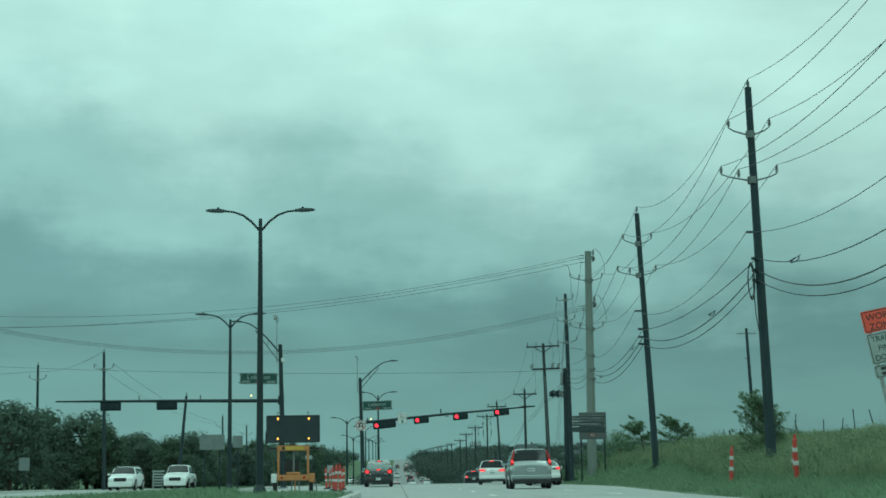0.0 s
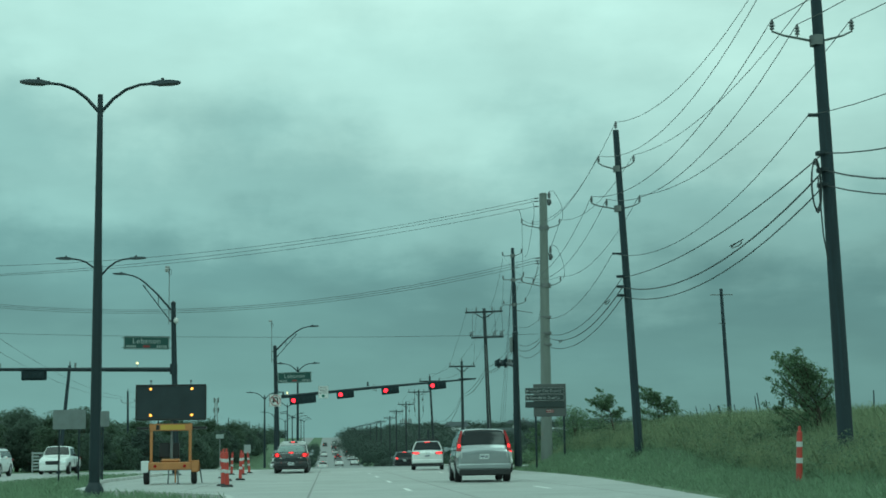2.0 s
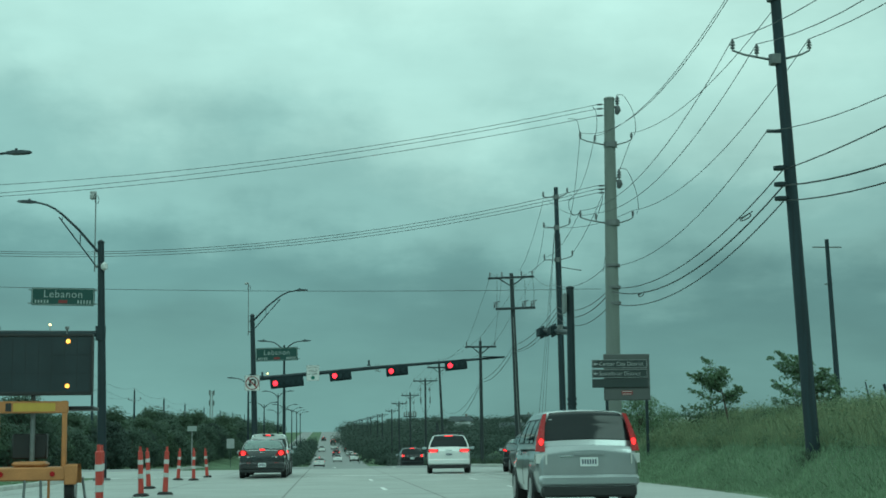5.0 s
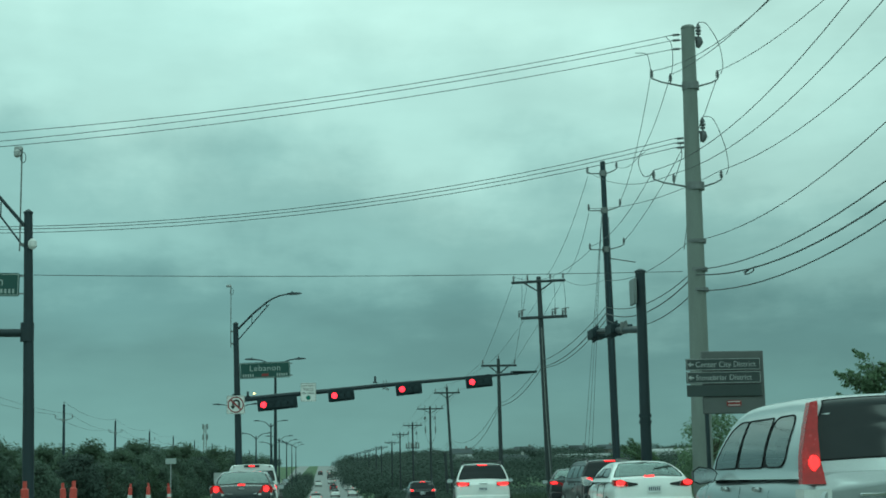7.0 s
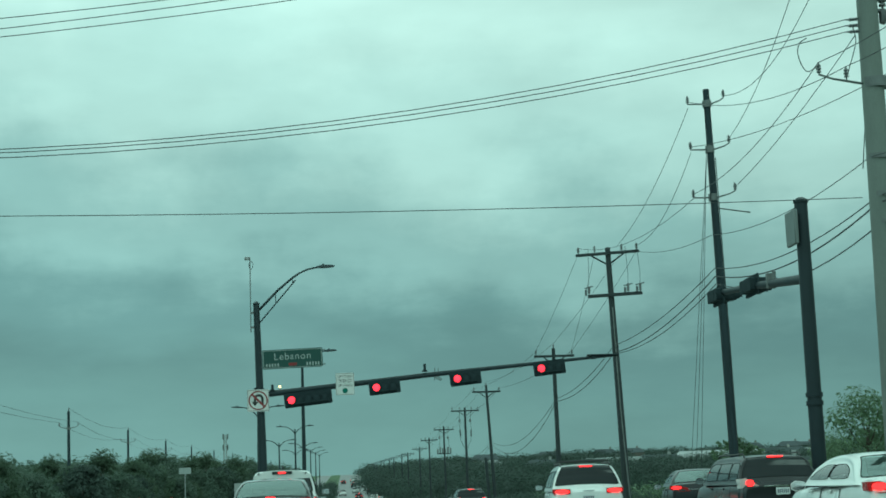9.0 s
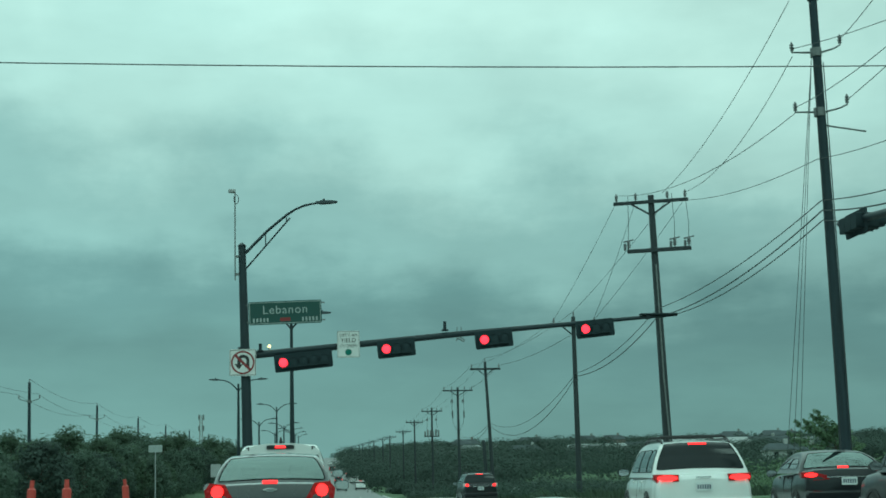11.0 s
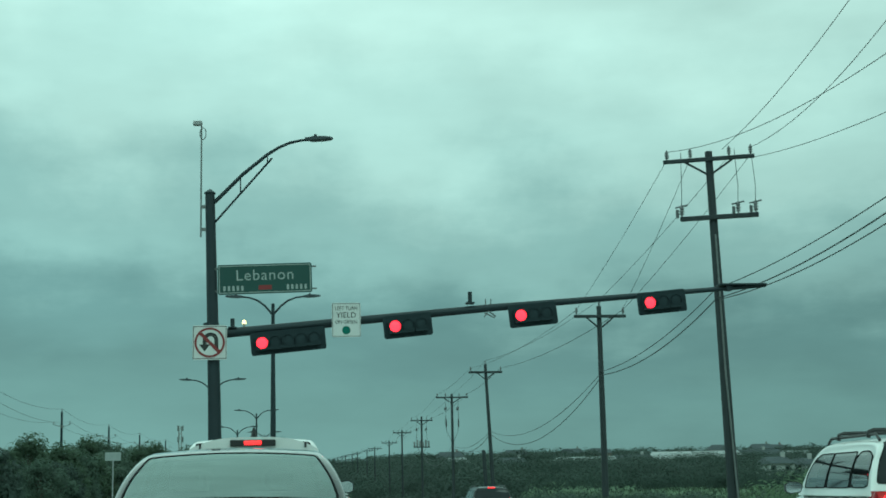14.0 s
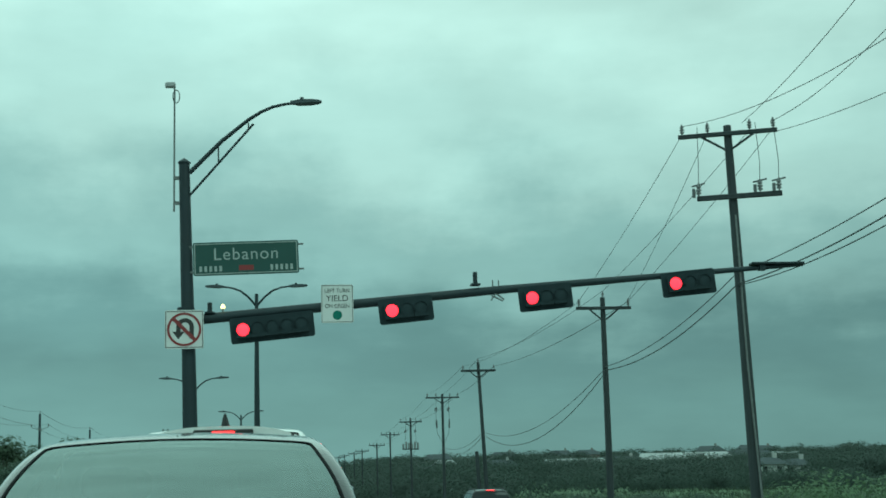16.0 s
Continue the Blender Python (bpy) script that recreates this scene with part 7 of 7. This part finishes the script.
def windswept(seed, h, w, limbs, label, bare=0.12, size=0.045, thick=0.07, spray=1.0, low=14, high=74):
    """A young tree whose leafy plumes stream up and to one side, with gaps between them."""
    rng = np.random.default_rng(seed)
    e = thing("tree", 0, 0, 0, label, "tree", "trees on the bank")
    bm = B()
    verts, faces = [], []
    line = [np.array([0.16 * w, 0, -0.4]), np.array([0.18 * w, 0.02, h * 0.3]), np.array([0.10 * w, 0, h * 0.52]), np.array([0.0, 0, h * 0.76])]
    tube(bm, [tuple(p) for p in line], [thick, thick * 0.75, thick * 0.4, thick * 0.12], n=7)
    for k in range(limbs):
        u = bare + (0.86 - bare) * (k + 0.5 * rng.random()) / limbs
        f = u * 3
        i = min(2, int(f))
        root = line[i] + (line[i + 1] - line[i]) * (f - i)
        left = rng.random() < 0.68
        lift = radians(lerp(low, high, (u - bare) / (0.86 - bare)) + rng.normal() * 9)
        reach = w * (0.62 if left else 0.36) * (0.30 + 0.75 * math.sin(math.pi * min(1.0, u + 0.10))) * (0.65 + 0.5 * rng.random())
        d = np.array([(-1 if left else 0.9) * math.cos(lift), rng.normal() * 0.35, math.sin(lift)])
        d /= np.linalg.norm(d)
        end = root + d * reach + np.array([-0.10 * reach, 0, 0.10 * reach])
        mid = root + d * reach * 0.5 - np.array([0, 0, 0.04 * reach])
        tube(bm, [tuple(root), tuple(mid), tuple(end)], [thick * 0.3, thick * 0.2, thick * 0.06], n=5)
        for m in range(9):
            t = 0.18 + 0.84 * m / 8
            c = (1 - t) ** 2 * root + 2 * t * (1 - t) * mid + t * t * end
            fat = w * 0.066 * spray * (0.45 + math.sin(math.pi * min(1.0, t * 0.9)))
            leaf_cloud(verts, faces, c + rng.normal(size=3) * 0.02 * w, fat * 1.3, fat * 1.1, fat * 0.7, int(20 * spray), size, rng)
        for m in range(3):
            c = end + np.array([-0.05 - 0.05 * m, 0, 0.03 + 0.04 * m]) * w * 0.4
            leaf_cloud(verts, faces, c, 0.035 * w, 0.03 * w, 0.022 * w, 9, size * 0.9, rng)
    part("trunk", bm, "bark", e, "thin leaning stem and limbs")
    ob = new("crown", quick_mesh("crown", verts, faces, "leaves_light"))
    ob.parent = e
    tagged(ob, "feathery windswept foliage")
    return e


big = windswept(21, 2.95, 2.2, 46, "dense windswept young tree on the grassy bank", 0.10, 0.040, 0.09, 1.15, 26, 70)
big.matrix_world = pose(13.85, 50.7, 1.0, 0, 0, 0)
small = windswept(22, 3.9, 2.2, 15, "small ragged tree leaning on the grassy bank", 0.58, 0.055, 0.06, 1.0, -8, 56)
small.matrix_world = pose(13.75, 80.6, 0.73, 0, 0, 0)
sm2 = windswept(23, 3.1, 2.4, 18, "small ragged tree beside a wooden pole", 0.40, 0.055, 0.06, 1.0, 0, 60)
sm2.matrix_world = pose(15.15, 75.5, 1.16, 0, 0, 0)
tr = make_tree(24, 3.8, 3.1, "leaves_light", 4500, 0.075, 0.1, 0.05, 18, label="bushy green tree behind the corner pole")
tr.matrix_world = pose(16.2, 104.5, land(16.2, 104.5), 0, 0, 0)
for x, y, sc in ((18.3, 107.5, 0.8), (17.4, 111.5, 0.7)):
    o = copy_thing(tr, pose(x, y, land(x, y), 0, 0, x * 40))
    o.scale = (sc, sc, sc)
tb_tree = windswept(25, 3.6, 2.4, 16, "small ragged tree at the foot of a tall pole", 0.4, 0.07, 0.07, 1.0, -5, 55)
tb_tree.matrix_world = pose(16.4, 119.8, land(16.4, 119.8), 0, 0, 0)
bush = make_tree(26, 1.7, 2.4, "leaves_b", 900, 0.08, 0.05, 0.02, 12, label="low shrub in the rough grass", name="shrub", group="shrubs in the grass")
bush.matrix_world = pose(14.6, 84, land(14.6, 84) - 0.9, 0, 0, 0)
for k in range(8):
    x, y = random.uniform(13.6, 15.5), random.uniform(76, 100)
    o = copy_thing(bush, pose(x, y, land(x, y) - 0.15, 0, 0, random.uniform(0, 360)))
    sc = random.uniform(0.3, 0.55)
    o.scale = (sc, sc, sc * random.uniform(0.8, 1.1))
for x, y, sc in ((13.3, 50.3, 0.42), (14.3, 51.0, 0.46), (12.9, 52.0, 0.36), (12.25, 66.8, 0.26), (12.9, 67.9, 0.32), (12.2, 42.9, 0.36), (16.2, 47.5, 0.4), (17.0, 58.0, 0.45), (16.4, 66.0, 0.4)):
    o = copy_thing(bush, pose(x, y, land(x, y) - 0.08, 0, 0, 50 * x))
    o.scale = (sc, sc, sc)
for k in range(22):
    x, y = random.uniform(9, 30), random.uniform(134, 260)
    o = copy_thing(bush, pose(x, y, land(x, y) - 0.15, 0, 0, random.uniform(0, 360)))
    sc = random.uniform(0.4, 0.9)
    o.scale = (sc, sc, sc * 0.8)


def woods(name, spots, mat, label, seed, n=46, size=0.9):
    rng = np.random.default_rng(seed)
    verts, faces = [], []
    for x, y, r, h in spots:
        z = land(x, y)
        for j in range(3):
            leaf_cloud(verts, faces, (x + (j - 1) * r * 0.55, y + rng.normal() * r * 0.2, z + h * (0.40 + 0.12 * rng.random())), r * 0.62, r * 0.62, h * 0.52, n // 3, size, rng, 0.2, 0.16)
    ob = new(name, quick_mesh(name, verts, faces, mat))
    return tagged(ob, label, "woodland", kind="stuff")


random.seed(31)
sp = []
for k in range(84):
    y0 = random.uniform(330, 600)
    x0 = random.uniform(20, 50 + (y0 - 90) * 0.36) if k % 4 else random.uniform(16, 28)
    tall = random.uniform(4.2, 6.0) + 0.004 * (y0 - 330)
    for j in range(7):
        r = random.uniform(2.6, 5.2)
        sp.append((x0 + random.gauss(0, 7), y0 + random.gauss(0, 5), r, tall * random.uniform(0.75, 1.05)))
woods("far_woods", sp, "leaves_c", "dark belt of trees beyond the field", 3, 600, 0.25)
sp = []
for k in range(520):
    y = random.uniform(640, 1150)
    x = random.uniform(12, 60 + (y - 90) * 0.38) if k % 3 else random.uniform(-60 - (y - 90) * 0.38, -30)
    sp.append((x, y, random.uniform(4, 8), random.uniform(4.5, 8)))
woods("far_woods", sp, "leaves_c", "wooded ridge on the skyline", 4, 480, 0.58)
sp = []
for k in range(260):
    y = random.uniform(300, 640)
    x = random.uniform(-40 - (y - 90) * 0.3, -21)
    sp.append((x, y, random.uniform(3.5, 6), random.uniform(5.5, 8)))
woods("far_woods", sp, "leaves_a", "belt of trees along the oncoming carriageway", 5, 330, 0.50)
sp = [(16 + 1.1 * k + random.gauss(0, 0.8), 130 + random.uniform(-6, 10), random.uniform(1.0, 1.8), random.uniform(1.3, 1.9) + 0.05 * k) for k in range(26)]
woods("roadside_scrub", sp, "leaves_light", "pale green scrub at the corner of the field", 9, 700, 0.09)
sp = [(random.uniform(9.8, 26), random.uniform(136, 262), random.uniform(0.7, 1.5), random.uniform(0.6, 1.5)) for k in range(190)]
woods("roadside_scrub", sp, "leaves_c", "low dark weeds and bushes beside the far road", 12, 200, 0.10)
sp = []
for k in range(130):
    side = 13 * random.random() ** 0.7
    sp.append((10.5 + side + random.gauss(0, 0.8), random.uniform(250, 430), random.uniform(0.8, 1.4) + 0.12 * side, (0.9 + 0.30 * side) * random.uniform(0.6, 1.25)))
woods("roadside_scrub", sp, "leaves_c", "dark thicket along the far road", 13, 260, 0.27)
sp = [(random.uniform(-7.2, -3.2), random.uniform(265, 520), random.uniform(1.2, 2.2), random.uniform(1.8, 4.2)) for k in range(60)]
woods("median_scrub", sp, "leaves_c", "dark bushes on the far median", 14, 260, 0.2)
sp = [(random.uniform(16.5, 23), random.uniform(235, 340), random.uniform(0.8, 1.8), random.uniform(0.9, 2.2)) for k in range(90)]
woods("roadside_scrub", sp, "leaves_c", "scrub and saplings beside the far road", 8, 160, 0.18)
sp = [(random.uniform(24, 95), random.uniform(262, 330), random.uniform(1.5, 3.2), random.uniform(2.0, 3.6)) for k in range(120)]
woods("field_scrub", sp, "leaves_c", "dark scrub at the field edge", 6, 260, 0.2)


def house(x, y, w, d, h, wall, roof, rz=0, label="pale house with a pitched roof", chimney=True, group="houses beyond the field"):
    z = land(x, y)
    e = thing("house", x, y, z, label, "house", group, rz)
    bm = B()
    box(bm, -w / 2, w / 2, -d / 2, d / 2, -1.0, h)
    part("wall", bm, wall, e)
    bm = B()
    o = 0.5
    rh = d * 0.32
    a = [bm.verts.new(p) for p in ((-w / 2 - o, -d / 2 - o, h), (w / 2 + o, -d / 2 - o, h), (w / 2 + o, d / 2 + o, h), (-w / 2 - o, d / 2 + o, h))]
    r = [bm.verts.new((-w / 2 + d * 0.22, 0, h + rh)), bm.verts.new((w / 2 - d * 0.22, 0, h + rh))]
    bm.faces.new((a[0], a[1], r[1], r[0]))
    bm.faces.new((a[2], a[3], r[0], r[1]))
    bm.faces.new((a[1], a[2], r[1]))
    bm.faces.new((a[3], a[0], r[0]))
    bm.faces.new(a[::-1])
    rf = part("roof", bm, roof, e, smooth=0)
    if chimney:
        bm = B()
        box(bm, w * 0.2, w * 0.2 + 0.9, -0.4, 0.4, h + rh * 0.4, h + rh + 1.0, 0.03)
        part("chimney", bm, wall, rf)
    n = max(2, int(w / 3))
    for k in range(n):
        cx = -w / 2 + w * (k + 0.5) / n
        bm = B()
        box(bm, cx - 0.55, cx + 0.55, -d / 2 - 0.05, -d / 2 + 0.02, h * 0.3, h * 0.3 + 1.4)
        part("window", bm, "window_dark", e)
    return e


house(106, 415, 7, 5, 2.6, "wall_pale", "roof_dark", 8, "white two-part house below the woods")
house(114, 420, 6, 5, 2.1, "wall_pale", "roof_dark", -6, "low white house below the woods")
for k, (x, y, w) in enumerate(((90, 560, 22), (114, 600, 16), (138, 605, 34), (70, 590, 12), (50, 575, 9), (168, 640, 26), (190, 655, 16))):
    house(x, y, w, 8, 2.6 + (k % 3) * 0.5, "wall_pale", "roof_pale" if k % 2 == 0 else "roof_dark", (k * 7) % 11 - 5, "pale long-roofed building on the slope", k % 2 == 1)
for k in range(7):
    x, y = 60 + k * 31 + (k * 37) % 11, 700 + (k * 53) % 160
    house(x, y, 12, 8, 4.5, "wall_brick" if k % 3 == 0 else "wall_grey", "roof_dark", (k * 13) % 21 - 10, "distant house with a dark roof on the ridge")
# lattice mast on the skyline
e = thing("lattice_mast", -50, 700, land(-50, 700), "thin pale lattice mast on the skyline", "mast")
bm = B()
for a in range(3):
    t = a * math.tau / 3
    tube(bm, [(1.0 * math.cos(t), 1.0 * math.sin(t), 0), (0.6 * math.cos(t), 0.6 * math.sin(t), 19)], 0.2, n=4)
for k in range(9):
    z = 1 + 2 * k
    r = 1.0 - 0.4 * z / 19
    for a in range(3):
        t, u = a * math.tau / 3, (a + 1) * math.tau / 3
        tube(bm, [(r * math.cos(t), r * math.sin(t), z), (r * math.cos(u), r * math.sin(u), z + 2)], 0.06, n=4)
part("lattice", bm, "sign_back", e)
for zz in (12.5, 17.0):
    for a in range(3):
        t = a * math.tau / 3
        bm = B()
        box(bm, 1.2 * math.cos(t) - 0.3, 1.2 * math.cos(t) + 0.3, 1.2 * math.sin(t) - 0.2, 1.2 * math.sin(t) + 0.2, zz, zz + 2.2)
        part("antenna_panel", bm, "sign_dull", e)


def grass(name, n, mat, seed, where, hmin, hmax, width, label, lean=0.3):
    """Blades, four to a tuft, each a thin bent five-cornered leaf."""
    rng = np.random.default_rng(seed)
    foot = []
    while len(foot) < n // 4:
        p = where(rng)
        if p is not None:
            foot.append((p[0], p[1], land(p[0], p[1]) + 0.02))
    f = np.repeat(np.array(foot), 4, axis=0)
    m = len(f)
    f[:, :2] += rng.normal(size=(m, 2)) * 0.12
    ang = rng.random(m) * math.tau
    hh = hmin + (hmax - hmin) * rng.random(m) ** 1.5
    w = width * (0.6 + 0.8 * rng.random(m))
    d = np.stack([w * np.cos(ang), w * np.sin(ang), 0 * w], 1)
    tip = np.stack([rng.normal(size=m) * lean * hh - 0.12 * hh, rng.normal(size=m) * lean * hh, hh], 1)
    midp = tip * np.array([0.4, 0.4, 0.6])
    co = np.stack([f - d, f + d, f + d * 0.7 + midp, f + tip, f - d * 0.7 + midp], 1).reshape(-1, 3)
    ob = new(name, quick_mesh(name, [co], None, mat, 5))
    return tagged(ob, label, "grass", kind="stuff")


def bank(rng):
    y = 20 + 82 * rng.random()
    over = 2.6 + 9 * rng.random() ** 1.3
    x = right_edge(min(y, 84)) + over
    return x, y


def verge(rng):
    y = 20 + 75 * rng.random()
    x = right_edge(min(y, 84)) + 0.3 + 3.2 * rng.random()
    return (x, y) if not paved(x, y) else None


def median(rng):
    y = 25 + 64 * rng.random()
    x = -12 + 11 * rng.random()
    return (x, y) if x < left_edge(y) - 0.25 else None


def field(rng):
    y = 128 + 140 * rng.random() ** 1.3
    x = 9.0 + (28 + 0.25 * (y - 120)) * rng.random()
    return x, y


def weeds(name, n, mat, seed, where, hmin, hmax, leaves, size, label):
    """Leafy clumps scattered over a stretch of ground."""
    rng = np.random.default_rng(seed)
    verts, faces = [], []
    while len(verts) < n:
        p = where(rng)
        if p is None:
            continue
        h = hmin + (hmax - hmin) * rng.random() ** 2
        r = h * (0.5 + 0.5 * rng.random())
        leaf_cloud(verts, faces, (p[0], p[1], land(*p) + h * 0.42), r, r, h * 0.55, leaves, size * (0.7 + 0.6 * rng.random()), rng)
    ob = new(name, quick_mesh(name, verts, faces, mat))
    return tagged(ob, label, "weeds", kind="stuff")


def bank_foot(rng):
    y = 22 + 74 * rng.random()
    return right_edge(min(y, 84)) + 2.4 + 3.0 * rng.random(), y


def kerb_side(rng):
    y = 20 + 68 * rng.random()
    return right_edge(min(y, 84)) + 0.35 + 0.5 * rng.random() ** 2, y


weeds("bank_weeds", 620, "weed_pale", 41, bank, 0.25, 0.85, 95, 0.034, "pale yellow-green weeds among the tall grass")
weeds("bank_weeds", 420, "weed_dark", 42, bank_foot, 0.3, 0.95, 110, 0.04, "darker leafy weeds at the foot of the bank")
weeds("kerb_weeds", 130, "weed_dark", 43, kerb_side, 0.08, 0.30, 60, 0.025, "small clumps of weed along the kerb")
grass("tall_grass", 170000, "grass_tall", 1, bank, 0.12, 0.60, 0.006, "tall rough yellow-green grass on the bank", 0.20)
grass("verge_grass", 60000, "grass_short", 2, verge, 0.05, 0.22, 0.010, "mown green grass along the kerb", 0.4)
grass("median_grass", 22000, "grass_short", 3, median, 0.06, 0.26, 0.014, "short green grass on the median", 0.4)
grass("field_grass", 30000, "grass_field", 4, field, 0.15, 0.55, 0.025, "rough grass beyond the crossing", 0.3)
